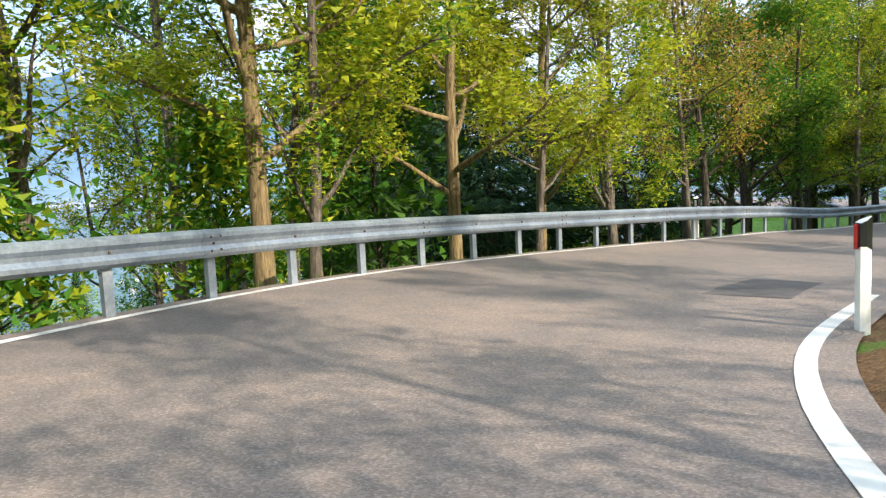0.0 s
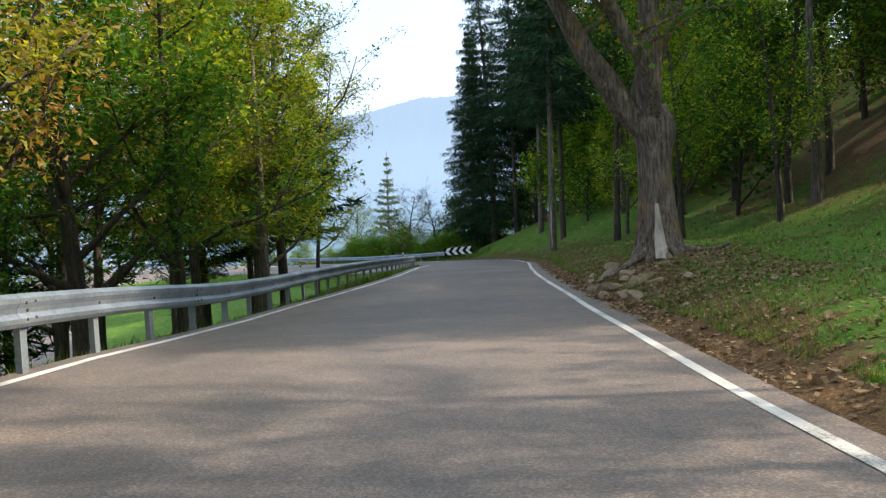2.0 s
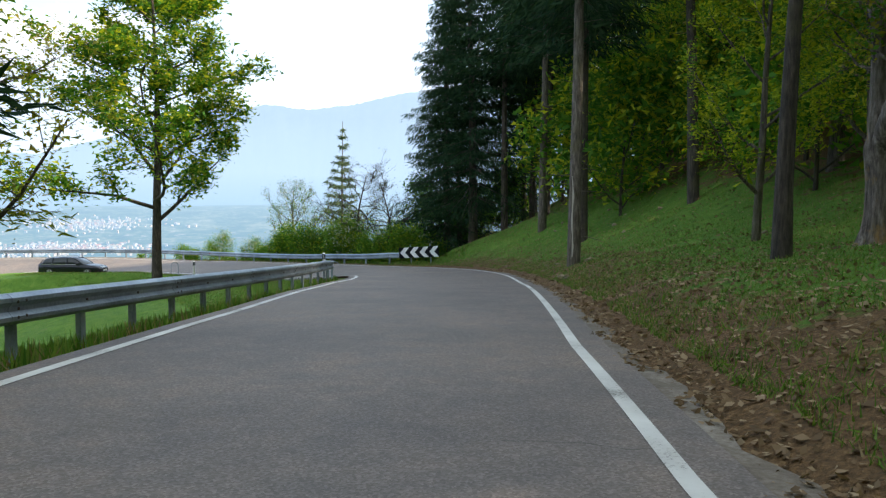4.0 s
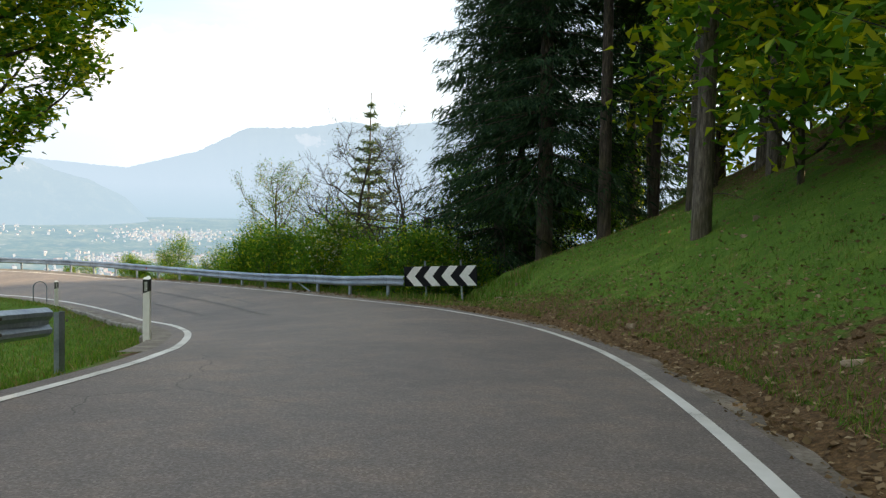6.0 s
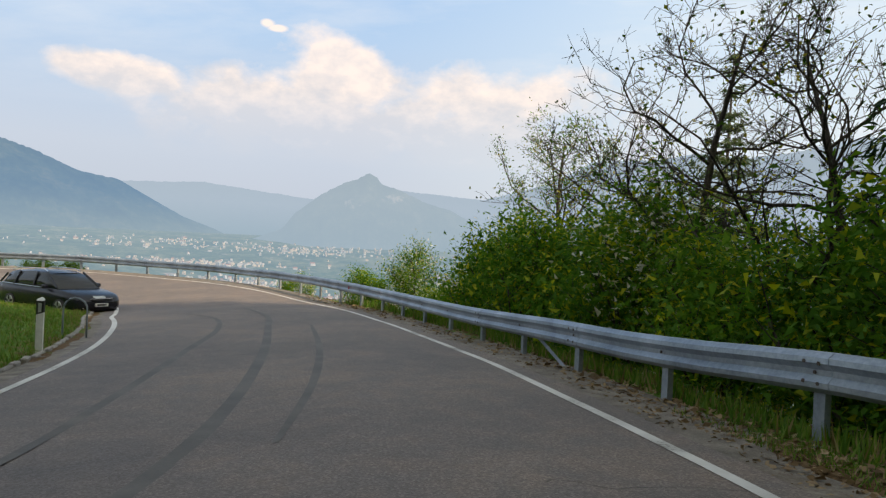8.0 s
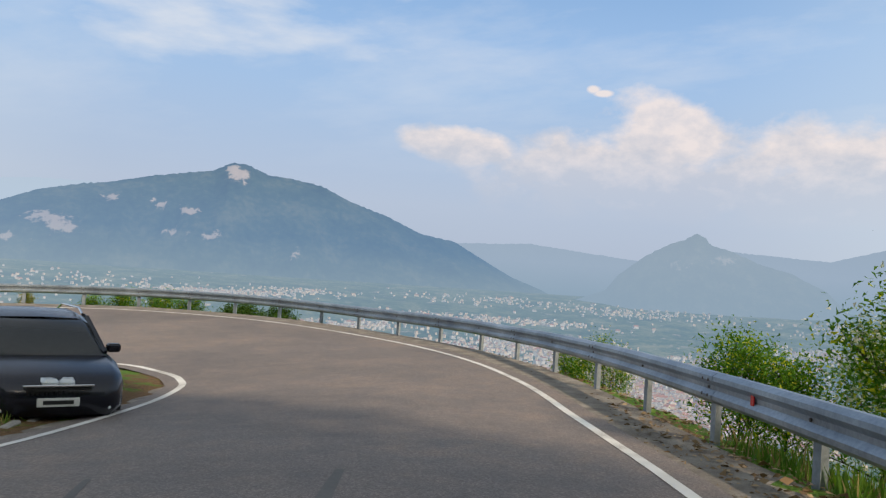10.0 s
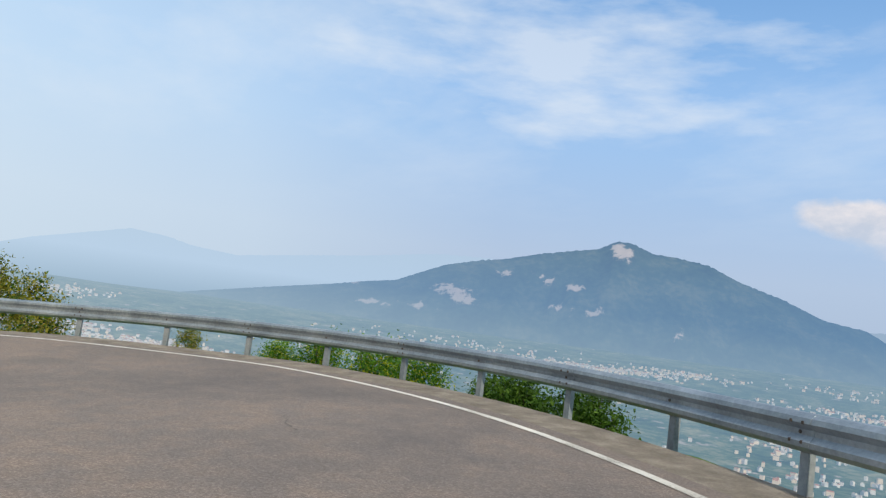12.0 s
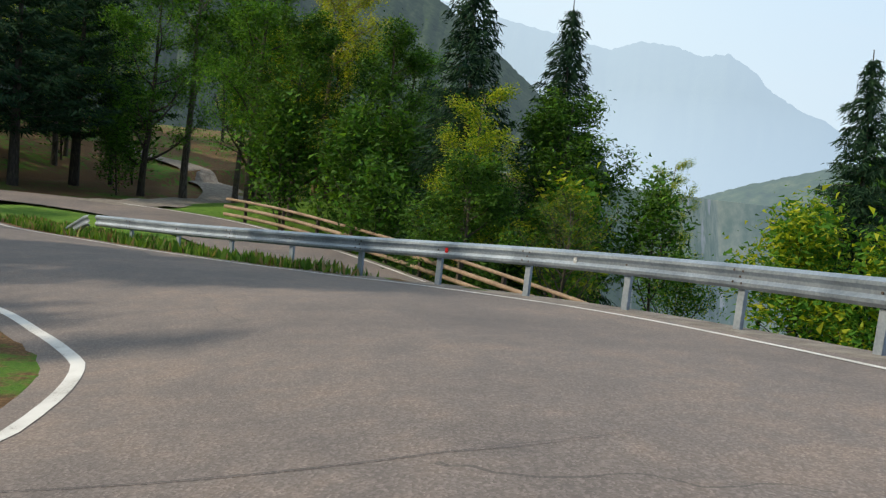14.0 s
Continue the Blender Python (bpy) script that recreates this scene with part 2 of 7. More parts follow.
def two_scale(name, dark, mid, light, big, small, rough=0.85, metal=0.0, relief=0.3, depth=0.01, stretch=None, object_space=False):
    """Colour that varies at two scales, with fine relief."""
    m, nt, b, _ = material(name)
    v = nt.nodes.new("ShaderNodeTexCoord").outputs["Object"] if object_space else place_of(nt)
    if stretch:
        v = scaled(nt, v, *stretch)
    a = noise_tex(nt, v, big, 5)
    f = noise_tex(nt, v, small, 5, 0.65)
    both = maths(nt, "ADD", maths(nt, "MULTIPLY", a, 0.6), maths(nt, "MULTIPLY", f, 0.4))
    nt.links.new(ramp(nt, both, [(0.32, dark), (0.5, mid), (0.68, light)]), b.inputs["Base Color"])
    nt.links.new(maths(nt, "MULTIPLY_ADD", f, 0.25, rough - 0.12), b.inputs["Roughness"])
    b.inputs["Metallic"].default_value = metal
    bump(nt, b, f, relief, depth)
    return m


def asphalt_mat():
    m, nt, b, _ = material("asphalt")
    v = place_of(nt)
    grit = noise_tex(nt, v, 95.0, 3, 0.7)
    cell = node(nt, "ShaderNodeTexVoronoi", Scale=75.0)
    nt.links.new(v, cell.inputs["Vector"])
    stone = ramp(nt, cell.outputs["Color"], [(0.2, (0.126, 0.105, 0.096)), (0.6, (0.172, 0.145, 0.134)), (0.95, (0.248, 0.212, 0.198))])
    wide = noise_tex(nt, v, 0.35, 5, 0.6)
    mid = noise_tex(nt, v, 2.6, 6, 0.65)
    tone = ramp(nt, maths(nt, "ADD", maths(nt, "MULTIPLY", wide, 0.55), maths(nt, "MULTIPLY", mid, 0.45)),
                [(0.34, (0.66, 0.67, 0.70)), (0.5, (1.0, 0.99, 0.98)), (0.64, (1.36, 1.26, 1.15))])
    col = mix(nt, 1.0, stone, tone, "MULTIPLY")
    vc = node(nt, "ShaderNodeTexVoronoi", Scale=0.33)
    vc.feature = "DISTANCE_TO_EDGE"
    warp = mix(nt, 0.35, v, noise_col(nt, v, 1.1))
    nt.links.new(warp, vc.inputs["Vector"])
    crack = maths(nt, "LESS_THAN", vc.outputs["Distance"], 0.0016)
    few = maths(nt, "GREATER_THAN", noise_tex(nt, v, 0.16, 2), 0.62)
    col = mix(nt, maths(nt, "MULTIPLY", maths(nt, "MULTIPLY", crack, few), 0.5), col, (0.03, 0.029, 0.028))
    nt.links.new(col, b.inputs["Base Color"])
    nt.links.new(maths(nt, "MULTIPLY_ADD", mid, 0.25, 0.62), b.inputs["Roughness"])
    bump(nt, b, maths(nt, "ADD", cell.outputs["Distance"], maths(nt, "MULTIPLY", grit, 0.5)), 0.35, 0.005)
    return m


def paint_mat():
    """Thermoplastic road paint: greyed by traffic, worn through to the asphalt in specks and along its edges."""
    m, nt, b, _ = material("road_paint")
    v = place_of(nt)
    wide, fine = noise_tex(nt, v, 1.3, 5, 0.6), noise_tex(nt, v, 38.0, 5, 0.75)
    tone = ramp(nt, wide, [(0.32, (0.47, 0.46, 0.44)), (0.5, (0.62, 0.61, 0.59)), (0.68, (0.74, 0.73, 0.71))])
    worn = ramp(nt, maths(nt, "ADD", maths(nt, "MULTIPLY", wide, 0.45), maths(nt, "MULTIPLY", fine, 0.55)), [(0.36, (1, 1, 1)), (0.44, (0, 0, 0))])
    nt.links.new(mix(nt, worn, tone, (0.16, 0.145, 0.13)), b.inputs["Base Color"])
    b.inputs["Roughness"].default_value = 0.75
    bump(nt, b, fine, 0.4, 0.004)
    return m


def noise_col(nt, vec, scale):
    n = node(nt, "ShaderNodeTexNoise", Scale=scale, Detail=3.0)
    nt.links.new(vec, n.inputs["Vector"])
    return n.outputs["Color"]


def ground_mat():
    """Grass with bare earth and leaf litter in patches; forest floor high on the bank."""
    m, nt, b, _ = material("grassland")
    v = place_of(nt)
    fine = noise_tex(nt, v, 26.0, 5, 0.7)
    mid = noise_tex(nt, v, 2.2, 6, 0.65)
    wide = noise_tex(nt, v, 0.22, 4, 0.6)
    grass = ramp(nt, maths(nt, "ADD", maths(nt, "MULTIPLY", fine, 0.5), maths(nt, "MULTIPLY", mid, 0.5)),
                 [(0.33, (0.046, 0.110, 0.014)), (0.5, (0.098, 0.195, 0.024)), (0.66, (0.185, 0.26, 0.046))])
    soil = ramp(nt, fine, [(0.3, (0.060, 0.038, 0.020)), (0.55, (0.165, 0.098, 0.048)), (0.75, (0.31, 0.19, 0.095))])
    col_at = nt.nodes.new("ShaderNodeAttribute")
    col_at.attribute_name = "bare"
    edge = maths(nt, "ADD", col_at.outputs["Fac"], maths(nt, "MULTIPLY", maths(nt, "SUBTRACT", mid, 0.5), 1.6))
    edge = maths(nt, "ADD", edge, maths(nt, "MULTIPLY", maths(nt, "SUBTRACT", wide, 0.5), 1.4))
    mask = ramp(nt, edge, [(0.42, (0, 0, 0)), (0.60, (1, 1, 1))])
    col = mix(nt, mask, grass, soil)
    nt.links.new(col, b.inputs["Base Color"])
    b.inputs["Roughness"].default_value = 0.95
    b.inputs["Specular IOR Level"].default_value = 0.2
    bump(nt, b, maths(nt, "ADD", fine, maths(nt, "MULTIPLY", mid, 2.0)), 0.8, 0.05)
    return m


def leaf_mat(name, dark, mid, light, glow=0.45, rough=0.5, gloss=0.4):
    """Leaves: colour differs leaf by leaf; light shines through."""
    m, nt, b, out = material(name)
    geo = nt.nodes.new("ShaderNodeNewGeometry")
    v = geo.outputs["Position"]
    blend = maths(nt, "ADD", maths(nt, "MULTIPLY", geo.outputs["Random Per Island"], 0.6), maths(nt, "MULTIPLY", noise_tex(nt, v, 0.9, 3), 0.4))
    col = ramp(nt, blend, [(0.2, dark), (0.5, mid), (0.8, light)])
    nt.links.new(col, b.inputs["Base Color"])
    b.inputs["Roughness"].default_value = rough
    b.inputs["Specular IOR Level"].default_value = gloss
    t = nt.nodes.new("ShaderNodeBsdfTranslucent")
    nt.links.new(mix(nt, 1.0, col, (1.35, 1.25, 0.55), "MULTIPLY"), t.inputs["Color"])
    s = nt.nodes.new("ShaderNodeMixShader")
    s.inputs[0].default_value = glow
    nt.links.new(b.outputs[0], s.inputs[1])
    nt.links.new(t.outputs[0], s.inputs[2])
    nt.links.new(s.outputs[0], out.inputs[0])
    return m


def bark_mat(name, dark, mid, light, scale=1.0):
    m, nt, b, _ = material(name)
    v = place_of(nt)
    long = scaled(nt, v, 9.0 * scale, 9.0 * scale, 1.3 * scale)
    ridge = noise_tex(nt, long, 2.2, 6, 0.7)
    moss = noise_tex(nt, v, 1.3, 4, 0.6)
    col = ramp(nt, ridge, [(0.34, dark), (0.52, mid), (0.70, light)])
    col = mix(nt, ramp(nt, moss, [(0.52, (0, 0, 0)), (0.75, (0.6, 0.6, 0.6))]), col, (0.09, 0.085, 0.03))
    nt.links.new(col, b.inputs["Base Color"])
    b.inputs["Roughness"].default_value = 0.92
    bump(nt, b, ridge, 1.0, 0.05)
    return m


def plain(name, colour, rough=0.5, metal=0.0, spec=0.5):
    m, nt, b, _ = material(name)
    v = place_of(nt)
    f = noise_tex(nt, v, 14.0, 5, 0.6)
    nt.links.new(mix(nt, f, tuple(c * 0.8 for c in colour), tuple(min(1.0, c * 1.15) for c in colour)), b.inputs["Base Color"])
    nt.links.new(maths(nt, "MULTIPLY_ADD", f, 0.2, rough - 0.1), b.inputs["Roughness"])
    b.inputs["Metallic"].default_value = metal
    b.inputs["Specular IOR Level"].default_value = spec
    return m


# haze colours that the far materials emit, painted in place of real air
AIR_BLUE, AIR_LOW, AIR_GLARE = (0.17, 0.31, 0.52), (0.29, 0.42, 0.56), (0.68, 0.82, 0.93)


def hazed_mat(name, body, dark, light, scale, spots=None, reach=2600.0, air=AIR_BLUE):
    """A far slope with haze painted in: the surface itself, and emission standing for the bright valley air before it,
    which grows with the distance from the bend, lies thickest over the valley floor and is whiter towards the sun."""
    m, nt, b, out = material(name)
    v = place_of(nt)
    a = noise_tex(nt, v, scale, 8, 0.62)
    f = noise_tex(nt, v, scale * 6, 6, 0.65)
    both = maths(nt, "ADD", maths(nt, "MULTIPLY", a, 0.55), maths(nt, "MULTIPLY", f, 0.45))
    col = ramp(nt, both, [(0.36, dark), (0.5, body), (0.66, light)])
    if spots:
        rock = noise_tex(nt, v, scale * 2.3, 4, 0.6)
        col = mix(nt, ramp(nt, rock, [(spots[0], (0, 0, 0)), (spots[0] + 0.05, (1, 1, 1))]), col, spots[1])
    nt.links.new(col, b.inputs["Base Color"])
    b.inputs["Roughness"].default_value = 1.0
    b.inputs["Specular IOR Level"].default_value = 0.0
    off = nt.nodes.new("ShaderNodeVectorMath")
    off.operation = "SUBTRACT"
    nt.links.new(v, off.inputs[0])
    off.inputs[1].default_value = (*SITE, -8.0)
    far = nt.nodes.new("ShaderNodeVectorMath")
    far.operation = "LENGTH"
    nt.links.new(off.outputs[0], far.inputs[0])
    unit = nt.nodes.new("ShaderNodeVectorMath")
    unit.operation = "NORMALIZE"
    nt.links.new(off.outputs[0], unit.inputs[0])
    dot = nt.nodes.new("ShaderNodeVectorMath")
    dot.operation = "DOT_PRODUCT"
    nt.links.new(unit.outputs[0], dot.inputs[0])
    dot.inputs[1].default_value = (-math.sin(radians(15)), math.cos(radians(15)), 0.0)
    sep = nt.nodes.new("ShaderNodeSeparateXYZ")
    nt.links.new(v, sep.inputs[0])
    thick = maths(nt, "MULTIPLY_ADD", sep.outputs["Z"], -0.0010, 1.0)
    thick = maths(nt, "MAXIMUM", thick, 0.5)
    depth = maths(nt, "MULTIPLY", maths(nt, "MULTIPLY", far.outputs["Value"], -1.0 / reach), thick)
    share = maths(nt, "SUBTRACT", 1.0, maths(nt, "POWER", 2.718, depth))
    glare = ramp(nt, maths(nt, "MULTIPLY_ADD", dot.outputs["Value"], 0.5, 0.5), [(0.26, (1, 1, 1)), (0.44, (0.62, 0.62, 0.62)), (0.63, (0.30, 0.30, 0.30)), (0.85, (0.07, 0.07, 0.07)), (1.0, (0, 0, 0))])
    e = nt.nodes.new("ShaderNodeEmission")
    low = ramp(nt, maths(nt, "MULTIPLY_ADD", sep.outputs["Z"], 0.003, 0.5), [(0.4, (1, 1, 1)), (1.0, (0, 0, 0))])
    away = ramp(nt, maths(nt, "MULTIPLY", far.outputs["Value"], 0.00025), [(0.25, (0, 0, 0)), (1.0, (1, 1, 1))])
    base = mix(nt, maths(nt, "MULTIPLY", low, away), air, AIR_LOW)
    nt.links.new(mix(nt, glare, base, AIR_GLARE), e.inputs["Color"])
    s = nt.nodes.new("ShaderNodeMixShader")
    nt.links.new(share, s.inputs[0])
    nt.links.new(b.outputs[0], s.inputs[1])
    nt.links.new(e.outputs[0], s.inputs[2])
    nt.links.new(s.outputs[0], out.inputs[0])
    return m


ASPHALT = asphalt_mat()
GROUND = ground_mat()
GRAVEL = two_scale("gravel_shoulder", (0.10, 0.085, 0.07), (0.20, 0.175, 0.15), (0.33, 0.30, 0.26), 3.0, 40.0, 0.95, 0, 0.9, 0.02)
GUTTER = two_scale("earthy_gutter", (0.075, 0.055, 0.04), (0.17, 0.14, 0.112), (0.33, 0.295, 0.255), 2.5, 26.0, 0.95, 0, 0.8, 0.015)
CONCRETE = two_scale("kerb_concrete", (0.16, 0.15, 0.14), (0.28, 0.265, 0.245), (0.40, 0.38, 0.35), 2.0, 30.0, 0.9, 0, 0.6, 0.01)
PAINT = paint_mat()
TAR = two_scale("fresh_tar_patch", (0.055, 0.048, 0.048), (0.080, 0.070, 0.069), (0.118, 0.104, 0.102), 1.5, 60.0, 0.75, 0, 0.6, 0.006)
RUBBER_MARK = two_scale("tyre_marks", (0.065, 0.060, 0.057), (0.105, 0.096, 0.088), (0.16, 0.145, 0.13), 1.6, 30.0, 0.7, 0, 0.4, 0.004)
ZINC = two_scale("galvanised_steel", (0.17, 0.21, 0.255), (0.31, 0.36, 0.42), (0.48, 0.535, 0.60), 1.4, 22.0, 0.46, 0.75, 0.15, 0.003)
ZINC_POST = two_scale("weathered_zinc", (0.15, 0.18, 0.21), (0.26, 0.30, 0.345), (0.38, 0.42, 0.47), 2.0, 25.0, 0.6, 0.55, 0.2, 0.003)
RUSTY = two_scale("dark_bolt", (0.05, 0.04, 0.035), (0.10, 0.08, 0.07), (0.18, 0.13, 0.10), 8.0, 60.0, 0.7, 0.5)
WOOD_RAIL = two_scale("peeled_log", (0.12, 0.08, 0.05), (0.25, 0.175, 0.115), (0.40, 0.30, 0.21), 1.5, 18.0, 0.8, 0, 0.5, 0.01)
WHITE_PLASTIC = plain("white_plastic", (0.78, 0.78, 0.76), 0.45)
BLACK_PLASTIC = plain("black_plastic", (0.012, 0.012, 0.013), 0.45)
RED_REFLECTOR = plain("red_reflector", (0.55, 0.02, 0.02), 0.25)
GREY_REFLECTOR = plain("silver_reflector", (0.62, 0.63, 0.65), 0.25, 0.4)
SIGN_BLACK = plain("black_film", (0.008, 0.009, 0.012), 0.6, 0.0, 0.15)
SIGN_WHITE = plain("white_film", (0.74, 0.75, 0.77), 0.4)
BARK_GREY = bark_mat("grey_bark", (0.035, 0.028, 0.022), (0.12, 0.098, 0.08), (0.25, 0.215, 0.18))
BARK_OLD = bark_mat("old_furrowed_bark", (0.040, 0.030, 0.024), (0.17, 0.135, 0.115), (0.36, 0.305, 0.265), 0.9)
nt = BARK_OLD.node_tree
b = next(n for n in nt.nodes if n.type == "BSDF_PRINCIPLED")
crust = ramp(nt, noise_tex(nt, scaled(nt, place_of(nt), 1.0, 1.0, 0.5), 2.3, 6, 0.7), [(0.56, (0, 0, 0)), (0.68, (0.75, 0.75, 0.75))])
nt.links.new(mix(nt, crust, b.inputs["Base Color"].links[0].from_socket, (0.34, 0.19, 0.05)), b.inputs["Base Color"])
BARK_DARK = bark_mat("dark_bark", (0.018, 0.014, 0.011), (0.055, 0.043, 0.034), (0.12, 0.095, 0.075))
BARK_YELLOW = bark_mat("lichened_bark", (0.06, 0.042, 0.02), (0.20, 0.145, 0.07), (0.36, 0.27, 0.13))
BARE_WOOD = two_scale("stripped_wood", (0.22, 0.19, 0.16), (0.40, 0.36, 0.31), (0.52, 0.48, 0.42), 1.5, 14.0, 0.8, 0, 0.6, 0.02, (8, 8, 1))
LEAF_SPRING = leaf_mat("spring_leaves", (0.18, 0.26, 0.012), (0.32, 0.385, 0.018), (0.48, 0.49, 0.035), 0.5, 0.6, 0.25)
LEAF_OLIVE = leaf_mat("young_olive_leaves", (0.14, 0.165, 0.02), (0.24, 0.245, 0.03), (0.36, 0.31, 0.05), 0.45, 0.6, 0.25)
LEAF_RUST = leaf_mat("budding_rust_leaves", (0.22, 0.11, 0.03), (0.33, 0.19, 0.05), (0.42, 0.29, 0.08), 0.45)
LEAF_GREEN = leaf_mat("green_leaves", (0.040, 0.120, 0.014), (0.074, 0.192, 0.022), (0.14, 0.28, 0.036), 0.45, 0.7, 0.12)
LEAF_DEEP = leaf_mat("deep_green_leaves", (0.020, 0.055, 0.009), (0.045, 0.105, 0.014), (0.085, 0.165, 0.024), 0.3, 0.65, 0.15)
NEEDLE_DARK = leaf_mat("spruce_needles", (0.010, 0.028, 0.017), (0.023, 0.053, 0.028), (0.045, 0.088, 0.042), 0.2, 0.85, 0.08)
NEEDLE_PALE = leaf_mat("cedar_needles", (0.055, 0.085, 0.05), (0.10, 0.145, 0.085), (0.16, 0.21, 0.12), 0.25, 0.8, 0.15)
NEEDLE_FRESH = leaf_mat("larch_needles", (0.075, 0.125, 0.016), (0.15, 0.205, 0.026), (0.25, 0.27, 0.045), 0.5, 0.7, 0.15)
BLOSSOM = leaf_mat("white_blossom", (0.45, 0.46, 0.40), (0.6, 0.61, 0.55), (0.75, 0.75, 0.70), 0.3)
GRASS_BLADE = leaf_mat("grass_blades", (0.048, 0.125, 0.016), (0.095, 0.20, 0.025), (0.18, 0.27, 0.05), 0.35, 0.6, 0.2)
DRY_GRASS = leaf_mat("dry_grass", (0.14, 0.10, 0.045), (0.24, 0.18, 0.08), (0.33, 0.27, 0.14), 0.3)
LITTER = leaf_mat("dry_leaf_litter", (0.10, 0.065, 0.035), (0.21, 0.14, 0.08), (0.36, 0.27, 0.17), 0.1, 0.8, 0.2)
ROCK = two_scale("pale_limestone", (0.10, 0.072, 0.045), (0.23, 0.175, 0.115), (0.40, 0.32, 0.23), 1.6, 14.0, 0.9, 0, 0.9, 0.03)

# ---------- mesh helpers ----------


def mesh_of(name, verts, faces, mats, index=None, smooth=False):
    me = bpy.data.meshes.new(name)
    me.from_pydata([tuple(v) for v in verts], [], [tuple(f) for f in faces])
    for m in mats if isinstance(mats, (list, tuple)) else [mats]:
        me.materials.append(m)
    if index is not None:
        me.polygons.foreach_set("material_index", np.asarray(index, dtype=np.int32))
    if smooth:
        me.polygons.foreach_set("use_smooth", np.ones(len(me.polygons), dtype=bool))
    me.update()
    return me


def thing(name, label, category, group="", at=None, kind=""):
    e = new(name)
    e.empty_display_size = 0.2
    if at is not None:
        e.matrix_basis = at
    return tagged(e, label, category, group, kind)


def solid(name, verts, faces, mats, parent=None, label="", smooth=False, index=None):
    ob = new(name, mesh_of(name, verts, faces, mats, index, smooth))
    if parent is not None:
        ob.parent = parent
    if label:
        ob["label"] = label
    return ob


def part(name, bm, mat, parent, label="", smooth=False):
    me = bpy.data.meshes.new(name)
    bm.to_mesh(me)
    bm.free()
    me.materials.append(mat)
    if smooth:
        me.polygons.foreach_set("use_smooth", np.ones(len(me.polygons), dtype=bool))
    ob = new(name, me)
    ob.parent = parent
    if label:
        ob["label"] = label
    return ob


def box_bm(sx, sy, sz, at=(0, 0, 0), bevel=0.0, m=None):
    bm = bmesh.new()
    bmesh.ops.create_cube(bm, size=1.0)
    bmesh.ops.scale(bm, vec=(sx, sy, sz), verts=bm.verts)
    if bevel:
        bmesh.ops.bevel(bm, geom=bm.edges[:], offset=bevel, segments=1, affect="EDGES")
    bmesh.ops.translate(bm, vec=at, verts=bm.verts)
    if m is not None:
        bmesh.ops.transform(bm, matrix=m, verts=bm.verts)
    return bm


def sweep(profile, path, closed=True, ups=None):
    """Verts and faces of a profile (side, up) swept along a path of points; closed: the profile is a loop."""
    path = np.asarray(path, float)
    n, k = len(path), len(profile)
    tan = np.gradient(path, axis=0)
    tan /= np.linalg.norm(tan, axis=1)[:, None]
    verts, faces = [], []
    for i in range(n):
        side = np.cross(tan[i], (0, 0, 1))
        side /= np.linalg.norm(side)
        up = np.cross(side, tan[i])
        for a, b in profile:
            verts.append(path[i] + side * a + up * b)
    m = k if closed else k - 1
    for i in range(n - 1):
        for j in range(m):
            j2 = (j + 1) % k
            faces.append((i * k + j, i * k + j2, (i + 1) * k + j2, (i + 1) * k + j))
    if closed:
        faces.append(tuple(range(k))[::-1])
        faces.append(tuple((n - 1) * k + j for j in range(k)))
    return verts, faces


def tubes(lines, sides=6):
    """Verts and faces of tapered tubes: each line is a list of (point, radius)."""
    V, F = [], []
    for line in lines:
        p = np.array([q for q, _ in line], float)
        r = np.array([q for _, q in line], float)
        if len(p) < 2:
            continue
        t = np.gradient(p, axis=0)
        t /= np.linalg.norm(t, axis=1)[:, None] + 1e-9
        ref = np.array((0.3, 0.9, 0.2)) if abs(t[0][2]) > 0.8 else np.array((0, 0, 1.0))
        a = np.cross(t, ref)
        a /= np.linalg.norm(a, axis=1)[:, None] + 1e-9
        b = np.cross(t, a)
        base = len(V)
        ang = np.arange(sides) * 2 * np.pi / sides
        for i in range(len(p)):
            V.extend(p[i] + r[i] * (np.cos(ang)[:, None] * a[i] + np.sin(ang)[:, None] * b[i]))
        for i in range(len(p) - 1):
            o = base + i * sides
            for j in range(sides):
                j2 = (j + 1) % sides
                F.append((o + j, o + j2, o + sides + j2, o + sides + j))
        F.append(tuple(base + (len(p) - 1) * sides + j for j in range(sides)))
    return V, F


def blades(rng, centres, size, flat=0.0, long=1.6, jitter=0.35, droop=None, corners=4):
    """Verts and faces of small folded leaves at the given centres (arrays)."""
    n = len(centres)
    u = rng.normal(size=(n, 3))
    u[:, 2] *= 1.0 - flat
    if droop is not None:
        u = u * 0.35 + droop
    u /= np.linalg.norm(u, axis=1)[:, None] + 1e-9
    w = np.cross(u, rng.normal(size=(n, 3)) * (1, 1, 1 + 3 * flat))
    w /= np.linalg.norm(w, axis=1)[:, None] + 1e-9
    s = size * (1 + jitter * rng.normal(size=(n, 1))).clip(0.45, 1.9)
    a, b = u * s * long * 0.5, w * s * 0.5
    k = np.cross(u, w) * s * 0.12
    if corners == 3:
        return np.stack([centres - a + b * 0.6, centres + a * 1.15, centres - a * 0.5 - b], 1).reshape(-1, 3)
    V = np.stack([centres - a, centres + b + k, centres + a, centres - b + k], 1).reshape(-1, 3)
    return V


